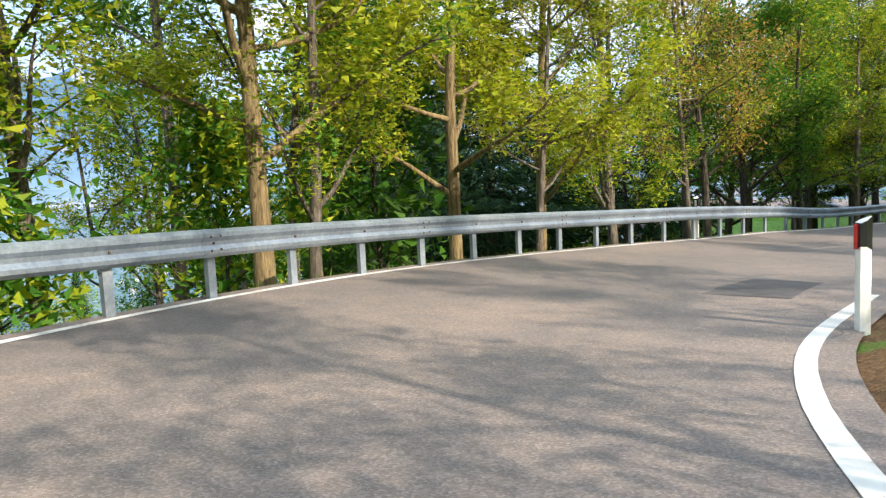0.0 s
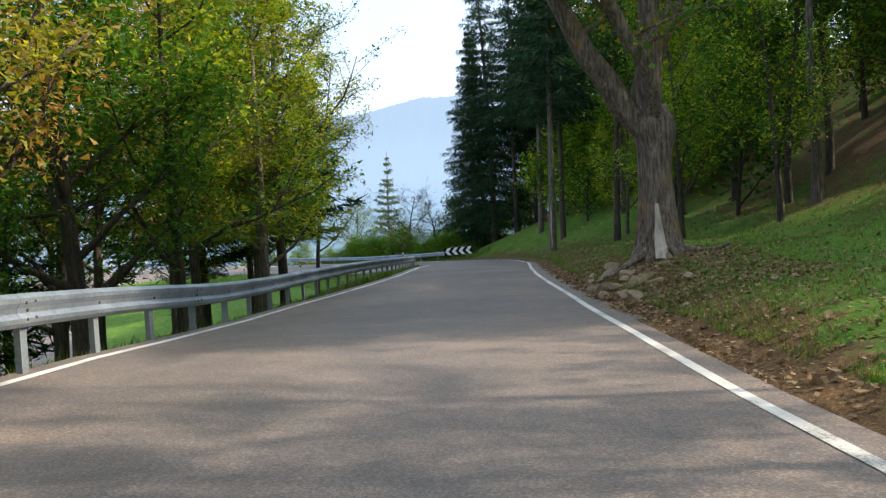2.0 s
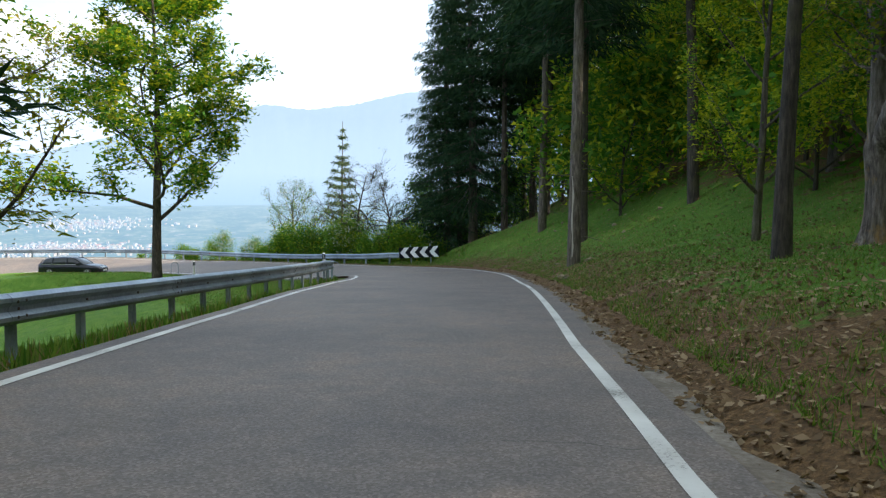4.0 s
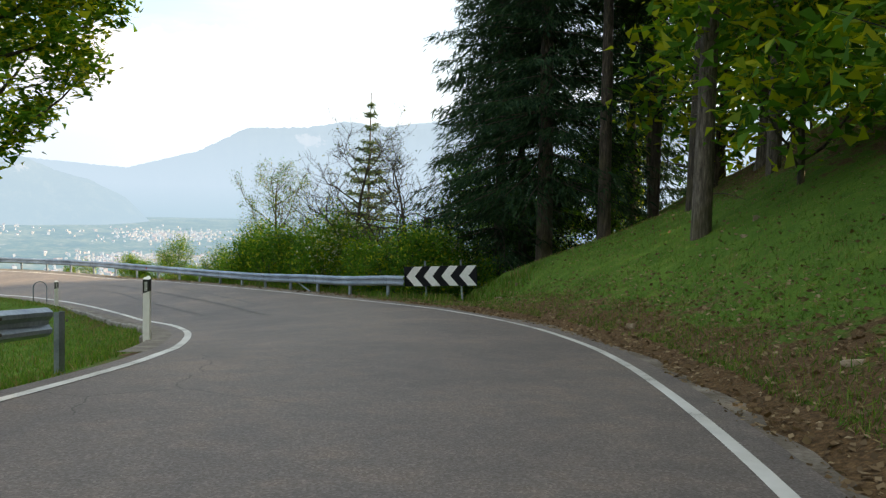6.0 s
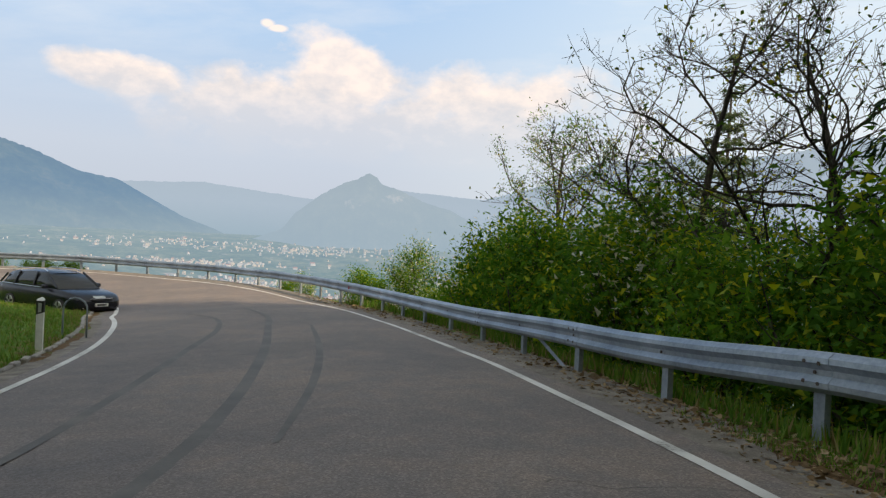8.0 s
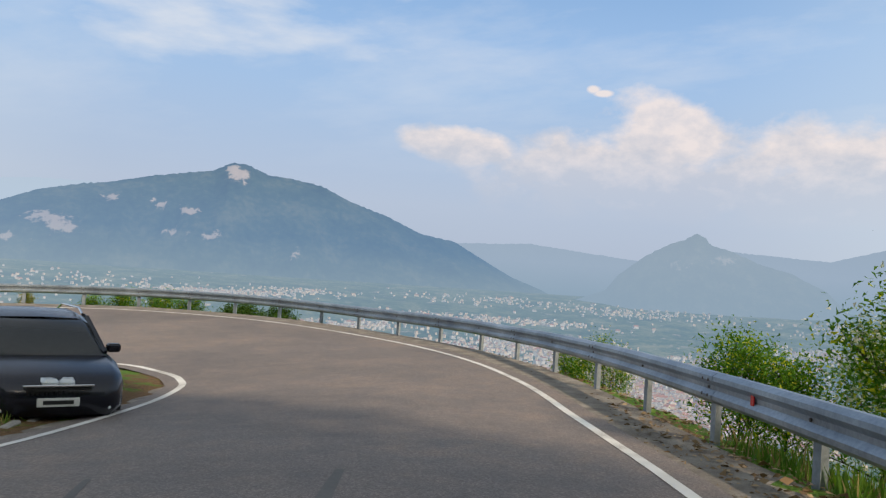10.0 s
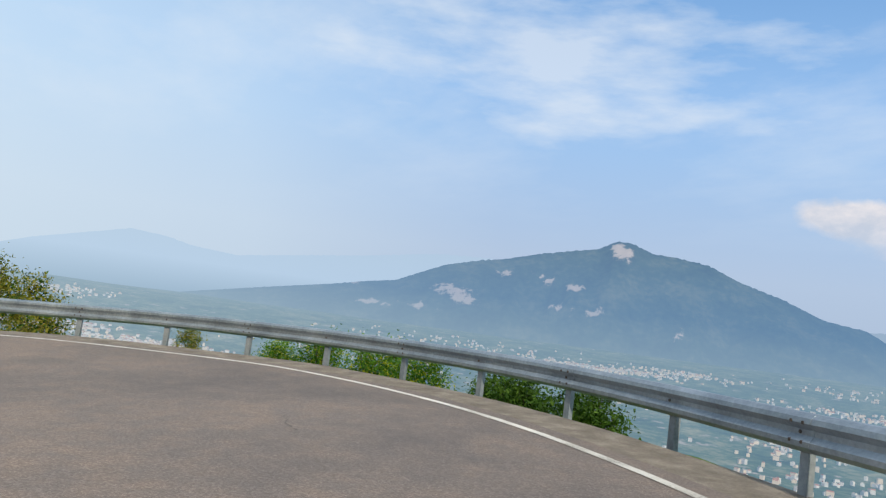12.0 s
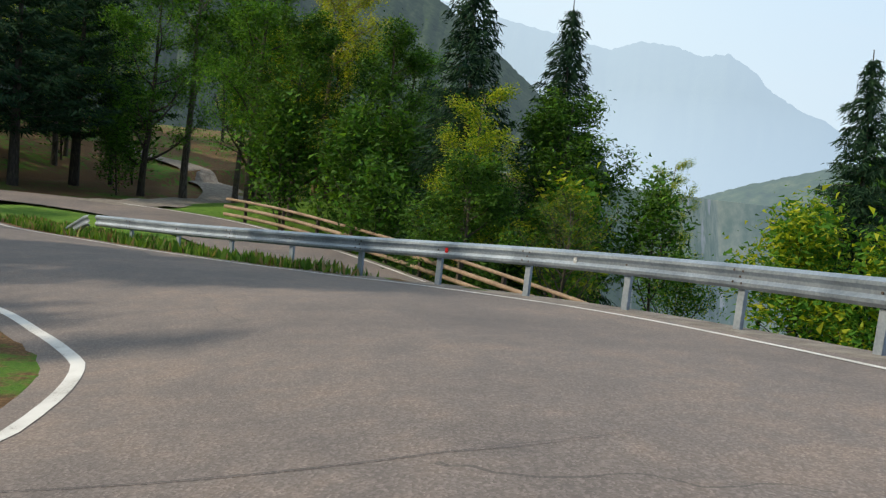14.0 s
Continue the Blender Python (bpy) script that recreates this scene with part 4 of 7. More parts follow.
def mountain_mat(name, dark, body, light, scale, reach=2600.0, rock_colour=(0.5, 0.43, 0.38), air=AIR_BLUE):
    m = hazed_mat(name, body, dark, light, scale, None, reach, air)
    nt = m.node_tree
    b = next(n for n in nt.nodes if n.type == "BSDF_PRINCIPLED")
    src = b.inputs["Base Color"].links[0].from_socket
    at = nt.nodes.new("ShaderNodeAttribute")
    at.attribute_name = "rock"
    v = place_of(nt)
    cut = maths(nt, "ADD", at.outputs["Fac"], maths(nt, "MULTIPLY", maths(nt, "SUBTRACT", noise_tex(nt, v, scale * 5.0, 8, 0.75), 0.5), 2.4))
    nt.links.new(mix(nt, ramp(nt, cut, [(0.48, (0, 0, 0)), (0.62, (1, 1, 1))]), src, rock_colour), b.inputs["Base Color"])
    return m


# haze is part of each slope's material; a short reach paints more of it
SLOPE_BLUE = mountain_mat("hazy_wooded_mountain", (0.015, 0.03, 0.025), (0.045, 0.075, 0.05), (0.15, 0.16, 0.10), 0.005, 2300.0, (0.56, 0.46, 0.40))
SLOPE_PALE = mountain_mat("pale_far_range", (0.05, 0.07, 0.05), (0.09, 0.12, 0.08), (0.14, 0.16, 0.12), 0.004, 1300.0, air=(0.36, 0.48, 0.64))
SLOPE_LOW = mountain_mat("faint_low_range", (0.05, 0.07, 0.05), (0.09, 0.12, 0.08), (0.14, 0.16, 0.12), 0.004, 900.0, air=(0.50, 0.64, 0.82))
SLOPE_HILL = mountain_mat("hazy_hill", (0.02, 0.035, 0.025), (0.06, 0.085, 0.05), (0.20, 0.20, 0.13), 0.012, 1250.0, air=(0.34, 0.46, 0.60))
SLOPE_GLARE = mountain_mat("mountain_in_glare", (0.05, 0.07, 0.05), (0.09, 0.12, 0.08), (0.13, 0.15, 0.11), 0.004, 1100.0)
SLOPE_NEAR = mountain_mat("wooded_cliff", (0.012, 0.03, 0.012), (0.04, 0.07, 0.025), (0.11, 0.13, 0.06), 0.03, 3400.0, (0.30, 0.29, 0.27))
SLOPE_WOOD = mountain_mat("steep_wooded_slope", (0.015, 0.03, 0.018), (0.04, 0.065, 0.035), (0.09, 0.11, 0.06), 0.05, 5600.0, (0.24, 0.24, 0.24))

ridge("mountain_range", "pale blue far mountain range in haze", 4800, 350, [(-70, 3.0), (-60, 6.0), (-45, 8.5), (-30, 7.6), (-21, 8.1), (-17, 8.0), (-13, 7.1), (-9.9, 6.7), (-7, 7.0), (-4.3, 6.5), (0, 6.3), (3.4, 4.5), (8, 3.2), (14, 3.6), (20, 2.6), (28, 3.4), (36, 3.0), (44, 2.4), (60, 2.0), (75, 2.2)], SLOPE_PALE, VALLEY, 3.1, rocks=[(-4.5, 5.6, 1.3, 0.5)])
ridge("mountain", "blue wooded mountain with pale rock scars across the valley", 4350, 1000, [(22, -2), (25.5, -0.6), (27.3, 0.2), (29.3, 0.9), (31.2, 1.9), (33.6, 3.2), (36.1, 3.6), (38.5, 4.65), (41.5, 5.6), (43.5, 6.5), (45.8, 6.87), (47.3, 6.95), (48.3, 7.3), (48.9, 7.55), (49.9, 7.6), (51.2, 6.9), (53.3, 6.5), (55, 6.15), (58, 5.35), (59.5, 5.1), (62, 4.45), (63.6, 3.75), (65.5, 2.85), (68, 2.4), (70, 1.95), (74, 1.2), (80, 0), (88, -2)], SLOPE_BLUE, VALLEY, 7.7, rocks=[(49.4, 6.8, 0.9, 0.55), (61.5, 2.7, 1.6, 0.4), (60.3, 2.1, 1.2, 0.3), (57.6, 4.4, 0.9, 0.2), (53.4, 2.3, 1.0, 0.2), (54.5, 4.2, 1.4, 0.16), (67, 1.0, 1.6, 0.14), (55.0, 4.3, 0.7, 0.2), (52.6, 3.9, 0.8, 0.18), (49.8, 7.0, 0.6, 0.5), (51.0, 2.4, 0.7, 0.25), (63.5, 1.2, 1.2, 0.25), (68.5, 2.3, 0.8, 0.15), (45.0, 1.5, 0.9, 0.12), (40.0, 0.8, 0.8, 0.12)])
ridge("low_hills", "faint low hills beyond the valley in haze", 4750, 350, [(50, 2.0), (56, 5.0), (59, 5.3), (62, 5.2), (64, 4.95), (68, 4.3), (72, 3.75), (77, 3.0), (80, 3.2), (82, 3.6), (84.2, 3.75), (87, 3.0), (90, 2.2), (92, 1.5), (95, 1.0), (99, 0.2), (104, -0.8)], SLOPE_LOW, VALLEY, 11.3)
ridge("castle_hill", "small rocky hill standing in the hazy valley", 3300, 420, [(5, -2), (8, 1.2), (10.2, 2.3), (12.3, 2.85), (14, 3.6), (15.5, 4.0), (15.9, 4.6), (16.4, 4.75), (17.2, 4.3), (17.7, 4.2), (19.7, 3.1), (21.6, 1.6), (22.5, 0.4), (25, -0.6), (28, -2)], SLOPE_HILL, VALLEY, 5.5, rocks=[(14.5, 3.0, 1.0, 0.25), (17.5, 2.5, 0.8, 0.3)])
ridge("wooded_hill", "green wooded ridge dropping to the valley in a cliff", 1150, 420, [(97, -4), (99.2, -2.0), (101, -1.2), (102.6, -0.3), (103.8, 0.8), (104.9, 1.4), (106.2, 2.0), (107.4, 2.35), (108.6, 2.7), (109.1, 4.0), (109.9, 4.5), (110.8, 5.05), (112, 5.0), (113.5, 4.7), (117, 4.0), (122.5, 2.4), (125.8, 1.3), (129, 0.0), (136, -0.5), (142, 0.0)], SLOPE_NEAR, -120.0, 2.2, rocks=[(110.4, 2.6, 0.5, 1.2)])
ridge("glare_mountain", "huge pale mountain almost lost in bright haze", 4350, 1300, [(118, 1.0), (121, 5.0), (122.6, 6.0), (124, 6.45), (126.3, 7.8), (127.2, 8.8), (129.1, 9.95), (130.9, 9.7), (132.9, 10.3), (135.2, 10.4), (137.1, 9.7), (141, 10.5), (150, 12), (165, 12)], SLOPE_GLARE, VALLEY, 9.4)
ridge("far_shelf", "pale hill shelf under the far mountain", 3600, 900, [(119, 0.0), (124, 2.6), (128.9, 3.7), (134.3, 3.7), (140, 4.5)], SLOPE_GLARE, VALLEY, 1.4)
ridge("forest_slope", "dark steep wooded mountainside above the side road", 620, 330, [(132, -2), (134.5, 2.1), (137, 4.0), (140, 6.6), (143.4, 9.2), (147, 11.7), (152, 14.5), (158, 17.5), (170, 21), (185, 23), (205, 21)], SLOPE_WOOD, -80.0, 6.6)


def build_town():
    """Houses on the valley floor, in loose quarters."""
    rng = np.random.default_rng(5)
    quarters = [(27, 1900, 110, 5, 260), (22, 1620, 130, 5, 330), (17, 1500, 120, 4, 200), (13, 1750, 140, 4, 200), (34, 1750, 90, 5, 150), (30, 2350, 60, 6, 120), (42, 2050, 60, 5, 90), (50, 2600, 50, 4, 130), (44, 2750, 60, 3, 50), (7, 2150, 90, 4, 170), (5, 2700, 120, 4, 130), (30, 2900, 160, 6, 60), (20, 2800, 140, 5, 80), (60, 2700, 200, 8, 60),
                (23, 1180, 110, 7, 330), (14, 1080, 90, 6, 300), (19, 1350, 120, 6, 300), (9, 1300, 120, 4, 160), (76, 1650, 90, 4, 130), (82, 1850, 90, 4, 150), (88, 2050, 80, 3, 90), (66, 2200, 120, 5, 40), (88, 2900, 120, 3, 40), (35, 1350, 200, 10, 60)]
    V, F, M = [], [], []
    for az0, d0, dd, da, n in quarters:
        for _ in range(int(n * 2.4)):
            a, d = radians(az0 + da * rng.normal() * 0.65), d0 + dd * rng.normal() * 0.75
            x, y = EYE_MID[0] - math.sin(a) * d, EYE_MID[1] + math.cos(a) * d
            z = ground_z(x, y)
            if z > -12:
                continue
            w, l, h = rng.uniform(3.5, 6.5), rng.uniform(4, 10), rng.uniform(3, 7.5)
            if rng.random() < 0.06:
                w, l, h = w * 2.2, l * 2.0, h * 0.8
            t = rng.uniform(0, math.pi)
            c, s = math.cos(t), math.sin(t)
            o = len(V)
            for hz in (-6, h):
                for px, py in ((-w, -l), (w, -l), (w, l), (-w, l)):
                    V.append((x + (px * c - py * s) / 2, y + (px * s + py * c) / 2, z + hz))
            for py in (-l, l):
                V.append((x - py * s / 2, y + py * c / 2, z + h + w * 0.28))
            F += [(o, o + 1, o + 5, o + 4), (o + 1, o + 2, o + 6, o + 5), (o + 2, o + 3, o + 7, o + 6), (o + 3, o, o + 4, o + 7),
                  (o + 4, o + 5, o + 8), (o + 6, o + 7, o + 9), (o + 5, o + 6, o + 9, o + 8), (o + 7, o + 4, o + 8, o + 9)]
            wall = int(rng.integers(0, 2))
            M += [wall] * 6 + [2 + int(rng.integers(0, 2))] * 2
    # walls and roofs have emitted haze mixed in, like the slopes behind
    mats = [hazed_mat("town_wall_white", (0.62, 0.60, 0.57), (0.5, 0.48, 0.46), (0.75, 0.74, 0.7), 0.2, None, 3200.0),
            hazed_mat("town_wall_cream", (0.66, 0.56, 0.43), (0.6, 0.5, 0.4), (0.7, 0.6, 0.5), 0.2, None, 3200.0),
            hazed_mat("town_roof_red", (0.38, 0.20, 0.14), (0.3, 0.16, 0.11), (0.45, 0.26, 0.18), 0.2, None, 3200.0),
            hazed_mat("town_roof_grey", (0.34, 0.31, 0.29), (0.28, 0.26, 0.24), (0.5, 0.48, 0.46), 0.2, None, 3200.0)]
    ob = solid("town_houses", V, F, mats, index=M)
    tagged(ob, "pale town houses with red and grey roofs in the valley", "houses", kind="stuff")


build_town()

# ---------- trees ----------


def limb(rng, start, way, length, r0, r1, bend, segs=5, lift=0.0, wander=0.25):
    """A tapering, wandering branch: list of (point, radius)."""
    p, w = np.array(start, float), np.array(way, float)
    w /= np.linalg.norm(w)
    out = [(p.copy(), r0)]
    for i in range(segs):
        w = w + rng.normal(size=3) * wander * bend + np.array((0, 0, lift))
        w /= np.linalg.norm(w)
        p = p + w * length / segs
        out.append((p.copy(), r0 + (r1 - r0) * (i + 1) / segs))
    return out


def at_line(line, u):
    k = u * (len(line) - 1)
    i = min(int(k), len(line) - 2)
    f = k - i
    return line[i][0] * (1 - f) + line[i + 1][0] * f, line[i][1] * (1 - f) + line[i + 1][1] * f, line[i + 1][0] - line[i][0]


def skeleton_tree(rng, height, r0, first, limbs, spread, levels=2, lean=(0, 0), lift=0.06, up=0.55, bend=0.5, twigs=5, fine=0):
    """Trunk, limbs and twigs of a leafy tree; returns the lines by level."""
    trunk = limb(rng, (0, 0, -0.3), (lean[0], lean[1], 1), height, r0, r0 * 0.16, 0.22 * bend, 9)
    main, small = [], []
    for i in range(limbs):
        u = first + (0.97 - first) * (i + rng.random() * 0.7) / limbs
        p, r, _ = at_line(trunk, u)
        a = i * 2.4 + rng.uniform(-0.5, 0.5)
        k = spread * (1.08 - 0.75 * ((u - first) / (1 - first)) ** 1.5) * rng.uniform(0.75, 1.15)
        b = limb(rng, p, (math.cos(a), math.sin(a), up * rng.uniform(0.5, 1.5)), k, max(r * 0.55, 0.02), 0.012, bend, 6, lift)
        main.append(b)
        if levels > 1:
            for j in range(twigs):
                v = 0.25 + 0.75 * (j + rng.random()) / twigs
                q, rr, d = at_line(b, min(v, 0.99))
                side = np.cross(d, (0, 0, 1.0)) * (1 if j % 2 else -1)
                side = side / (np.linalg.norm(side) + 1e-6) + d / (np.linalg.norm(d) + 1e-6) * 0.7 + np.array((0, 0, rng.uniform(-0.1, 0.6)))
                small.append(limb(rng, q, side, k * 0.42 * rng.uniform(0.6, 1.2), max(rr * 0.6, 0.008), 0.005, bend, 4, lift * 0.6))
    for l in list(small) if fine else []:
        for _ in range(fine):
            q, rr, d = at_line(l, rng.uniform(0.25, 0.98))
            small.append(limb(rng, q, d / (np.linalg.norm(d) + 1e-6) + rng.normal(size=3) * 0.7 + (0, 0, 0.3), k * 0.20 * rng.uniform(0.6, 1.3), max(rr * 0.6, 0.006), 0.004, bend, 4))
    return trunk, main, small


def crown_points(rng, main, small, count, puff):
    lines = small if small else main
    pick = rng.integers(0, len(lines), count)
    out = np.empty((count, 3))
    P = [np.array([q for q, _ in l]) for l in lines]
    for i, k in enumerate(pick):
        l = P[k]
        u = rng.random() ** 0.6 * (len(l) - 1)
        j = min(int(u), len(l) - 2)
        out[i] = l[j] + (l[j + 1] - l[j]) * (u - j)
    return out + rng.normal(size=(count, 3)) * puff


def leafy_tree(name, label, seed, height, r0, first, limbs, spread, leaves, leaf, mats, bark, puff=0.28, flat=0.3, corners=4, **kw):
    """Meshes of a broadleaf tree: trunk with limbs, and a crown of single leaves."""
    rng = np.random.default_rng(seed)
    trunk, main, small = skeleton_tree(rng, height, r0, first, limbs, spread, **kw)
    # root flare
    trunk[0] = (trunk[0][0], r0 * 1.45)
    trunk.insert(1, (trunk[0][0] + (trunk[1][0] - trunk[0][0]) * 0.25, r0 * 1.08))
    V1, F1 = tubes([trunk], 10)
    V2, F2 = tubes(main, 6)
    V3, F3 = tubes([l[::2] for l in small], 3)
    F = F1 + [tuple(i + len(V1) for i in f) for f in F2] + [tuple(i + len(V1) + len(V2) for i in f) for f in F3]
    wood = mesh_of("trunk", V1 + V2 + V3, F, bark, smooth=True)
    top = None
    if leaves:
        C = crown_points(rng, main, small, leaves, puff)
        n = len(mats)
        top = leaf_mesh("crown", blades(rng, C, leaf, flat, corners=corners), mats, (rng.random(leaves) ** 1.6 * n).astype(int) if n > 1 else None, corners)
    return name, label, wood, top


def conifer(name, label, seed, height, r0, radius, first, whorls, mats, bark, droop=0.35, tuft=0.30, per=26, branches=7, point=0.9, thin=1.0):
    """A spruce or cedar: whorls of drooping boughs hung with short needle sprays."""
    rng = np.random.default_rng(seed)
    trunk = limb(rng, (0, 0, -0.3), (0.01, 0.0, 1), height, r0, 0.02, 0.04, 9)
    lines, pts, ways = [], [], []
    for i in range(whorls):
        u = first + (0.985 - first) * ((i + rng.random() * 0.5) / whorls)
        p, r, _ = at_line(trunk, u)
        reach = radius * ((1 - u) / (1 - first)) ** point * rng.uniform(0.8, 1.1) + 0.15
        a0 = rng.uniform(0, 6.3)
        for j in range(branches):
            if rng.random() > thin:
                continue
            a = a0 + j * 6.283 / branches + rng.uniform(-0.3, 0.3)
            k = reach * rng.uniform(0.65, 1.15)
            b = limb(rng, p, (math.cos(a), math.sin(a), 0.25 - droop * (1 - u)), k, max(0.05 * (1 - u), 0.012), 0.006, 0.25, 4, -0.05 * droop)
            lines.append(b)
            q = np.array([c for c, _ in b])
            m = max(5, int(per * k / radius))
            t = rng.random(m) ** 0.75 * (len(q) - 1)
            idx = np.minimum(t.astype(int), len(q) - 2)
            c = q[idx] + (q[idx + 1] - q[idx]) * (t - idx)[:, None]
            side = np.array((-math.sin(a), math.cos(a), 0.0))
            w = rng.normal(size=(m, 1)) * (0.10 + 0.16 * k / radius) * k * 0.5
            pts.append(c + side * w + np.c_[np.zeros((m, 2)), -np.abs(rng.normal(size=m)) * 0.14 * (1 + droop)])
            ways.append(np.repeat(np.array([[math.cos(a) * 0.7, math.sin(a) * 0.7, -0.25 - droop * 0.9]]), m, 0) + side * np.sign(w) * 0.5)
    for i in range(16):
        u = rng.uniform(0.04, first)
        p, r, _ = at_line(trunk, u)
        a = rng.uniform(0, 6.28)
        k = rng.uniform(0.25, 1.0)
        lines.append(limb(rng, p, (math.cos(a), math.sin(a), rng.uniform(-0.5, 0.2)), k, 0.02, 0.005, 0.6, 4))
    C, W = np.concatenate(pts), np.concatenate(ways)
    V1, F1 = tubes([trunk], 9)
    V2, F2 = tubes([l[::2] for l in lines], 3)
    wood = mesh_of("trunk", V1 + V2, F1 + [tuple(i + len(V1) for i in f) for f in F2], bark, smooth=True)
    top = leaf_mesh("crown", blades(rng, C, tuft, 0, 4.6, 0.35, W, 3), mats, None, 3)
    return name, label, wood, top


def plant(kind, x, y, turn=0.0, size=1.0, z=None, group="", label="", lean=(0, 0), stretch=1.0):
    name, text, wood, top = kind
    e = thing(name, label or text, "tree", group, pose(x, y, ground_z(x, y) - 0.05 if z is None else z, lean[0], lean[1], turn) @ Matrix.Diagonal((size, size, size * stretch, 1)))
    o = new("trunk", wood)
    o.parent = e
    if top is not None:
        o = new("crown", top)
        o.parent = e
    return e


SPRING_A = leafy_tree("maple_tree", "tall tree in fresh yellow-green spring leaf behind the guard rail", 11, 12.5, 0.16, 0.16, 18, 3.9, 32000, 0.070, [LEAF_SPRING, LEAF_SPRING, LEAF_OLIVE], BARK_YELLOW, 0.20, 0.6, corners=3, twigs=6)
SPRING_B = leafy_tree("maple_tree", "slender tree with bright spring leaves on the slope", 12, 11.0, 0.13, 0.12, 15, 3.2, 19000, 0.066, [LEAF_SPRING, LEAF_GREEN], BARK_GREY, 0.20, 0.6, corners=3)
SPRING_C = leafy_tree("young_tree", "thin roadside tree with sparse olive spring leaves", 13, 10.5, 0.10, 0.22, 13, 2.6, 8500, 0.058, [LEAF_OLIVE, LEAF_SPRING], BARK_GREY, 0.18, 0.5, corners=3)
RUST = leafy_tree("oak_tree", "tree with rusty budding leaves on the slope", 14, 10.0, 0.14, 0.25, 14, 3.0, 11000, 0.06, [LEAF_RUST, LEAF_OLIVE], BARK_DARK, 0.3, 0.4, corners=3)
GREEN_A = leafy_tree("lime_tree", "dense mid-green tree below the road", 15, 11.5, 0.20, 0.14, 18, 4.0, 25000, 0.08, [LEAF_GREEN, LEAF_GREEN, LEAF_DEEP], BARK_DARK, 0.26, 0.5, corners=3)
GREEN_B = leafy_tree("hornbeam_tree", "green tree in young leaf with dark stem", 16, 10.5, 0.14, 0.18, 15, 3.4, 9000, 0.086, [LEAF_GREEN, LEAF_SPRING], BARK_DARK, 0.32, 0.45, corners=3)
WOOD_A = leafy_tree("forest_tree", "slim forest tree with dark stem and thin leaves", 17, 14.0, 0.17, 0.38, 13, 3.4, 5500, 0.14, [LEAF_DEEP, LEAF_DEEP, LEAF_GREEN], BARK_DARK, 0.4, 0.4, twigs=3, corners=3)
WOOD_B = leafy_tree("forest_tree", "tall forest tree with bare grey stem on the bank", 18, 16.0, 0.22, 0.50, 12, 3.6, 5500, 0.14, [LEAF_DEEP, LEAF_GREEN], BARK_GREY, 0.4, 0.4, twigs=3, corners=3)
BARE = leafy_tree("bare_tree", "leafless dark tree with twisted branches behind the rail", 19, 9.6, 0.17, 0.30, 19, 4.8, 1500, 0.05, [LEAF_DEEP, LEAF_OLIVE], BARK_DARK, 0.12, 0.3, bend=1.3, up=0.7, twigs=11, fine=8)
THIN = leafy_tree("ash_tree", "open-crowned tree with sparse pale new leaves", 20, 10.6, 0.17, 0.32, 22, 4.3, 10000, 0.05, [LEAF_GREEN, LEAF_OLIVE, LEAF_DEEP], BARK_DARK, 0.14, 0.3, corners=3, up=0.8, twigs=8, fine=4)
MAPLE = leafy_tree("maple_tree", "broad maple in dense green leaf inside the bend", 21, 14.0, 0.24, 0.22, 20, 5.4, 34000, 0.14, [LEAF_GREEN, LEAF_SPRING], BARK_DARK, 0.28, 0.6, corners=3, up=0.45)
DENSE = leafy_tree("chestnut_tree", "dense dark green tree below the side road", 45, 11.5, 0.20, 0.12, 20, 4.1, 22000, 0.11, [LEAF_DEEP, LEAF_DEEP, LEAF_GREEN], BARK_DARK, 0.28, 0.5, corners=3)
LINDEN = leafy_tree("linden_tree", "rounded bright green linden below the outer rail", 22, 13.0, 0.25, 0.10, 24, 5.0, 30000, 0.16, [LEAF_GREEN, LEAF_DEEP, LEAF_DEEP], BARK_DARK, 0.42, 0.5, corners=3)
SHRUB_A = leafy_tree("shrub", "dense green hedge shrub behind the guard rail", 23, 2.6, 0.04, 0.05, 14, 1.7, 7500, 0.058, [LEAF_GREEN, LEAF_GREEN, LEAF_GREEN, LEAF_SPRING], BARK_DARK, 0.24, 0.3, up=0.9, corners=3)
SHRUB_B = leafy_tree("shrub", "shrub with small white blossom behind the guard rail", 24, 3.4, 0.05, 0.08, 13, 1.7, 8000, 0.054, [LEAF_GREEN, LEAF_SPRING, LEAF_GREEN, LEAF_GREEN, BLOSSOM], BARK_DARK, 0.25, 0.3, up=1.0, corners=3)
SHRUB_C = leafy_tree("bush", "loose olive bush on the edge of the drop", 25, 3.4, 0.05, 0.10, 16, 1.3, 5500, 0.055, [LEAF_OLIVE, LEAF_DEEP], BARK_DARK, 0.15, 0.3, corners=3, up=1.3)
SPRUCE_A = conifer("spruce_tree", "tall dark spruce with drooping boughs on the bank", 31, 25.0, 0.30, 4.2, 0.13, 32, [NEEDLE_DARK], BARK_DARK, 0.55, 0.048, 400, 9, 0.75)
SPRUCE_B = conifer("spruce_tree", "dark spruce with a long bare lower stem", 32, 23.0, 0.21, 3.4, 0.36, 24, [NEEDLE_DARK], BARK_DARK, 0.5, 0.076, 150, 8, 0.8)
SPRUCE_C = conifer("spruce_tree", "pointed dark spruce below the side road", 33, 16.0, 0.2, 3.7, 0.05, 38, [NEEDLE_DARK], BARK_DARK, 0.45, 0.075, 160, 8, 0.8)
PINE = conifer("pine_tree", "tall conifer with a bare trunk and ragged crown", 34, 20.0, 0.21, 3.0, 0.42, 18, [NEEDLE_DARK], BARK_GREY, 0.3, 0.10, 90, 6, 0.7)
CEDAR = conifer("cedar_tree", "slender grey-green cedar with level tiers of boughs", 35, 20.0, 0.22, 4.2, 0.10, 22, [NEEDLE_PALE], BARK_GREY, 0.05, 0.10, 100, 8, 1.0)
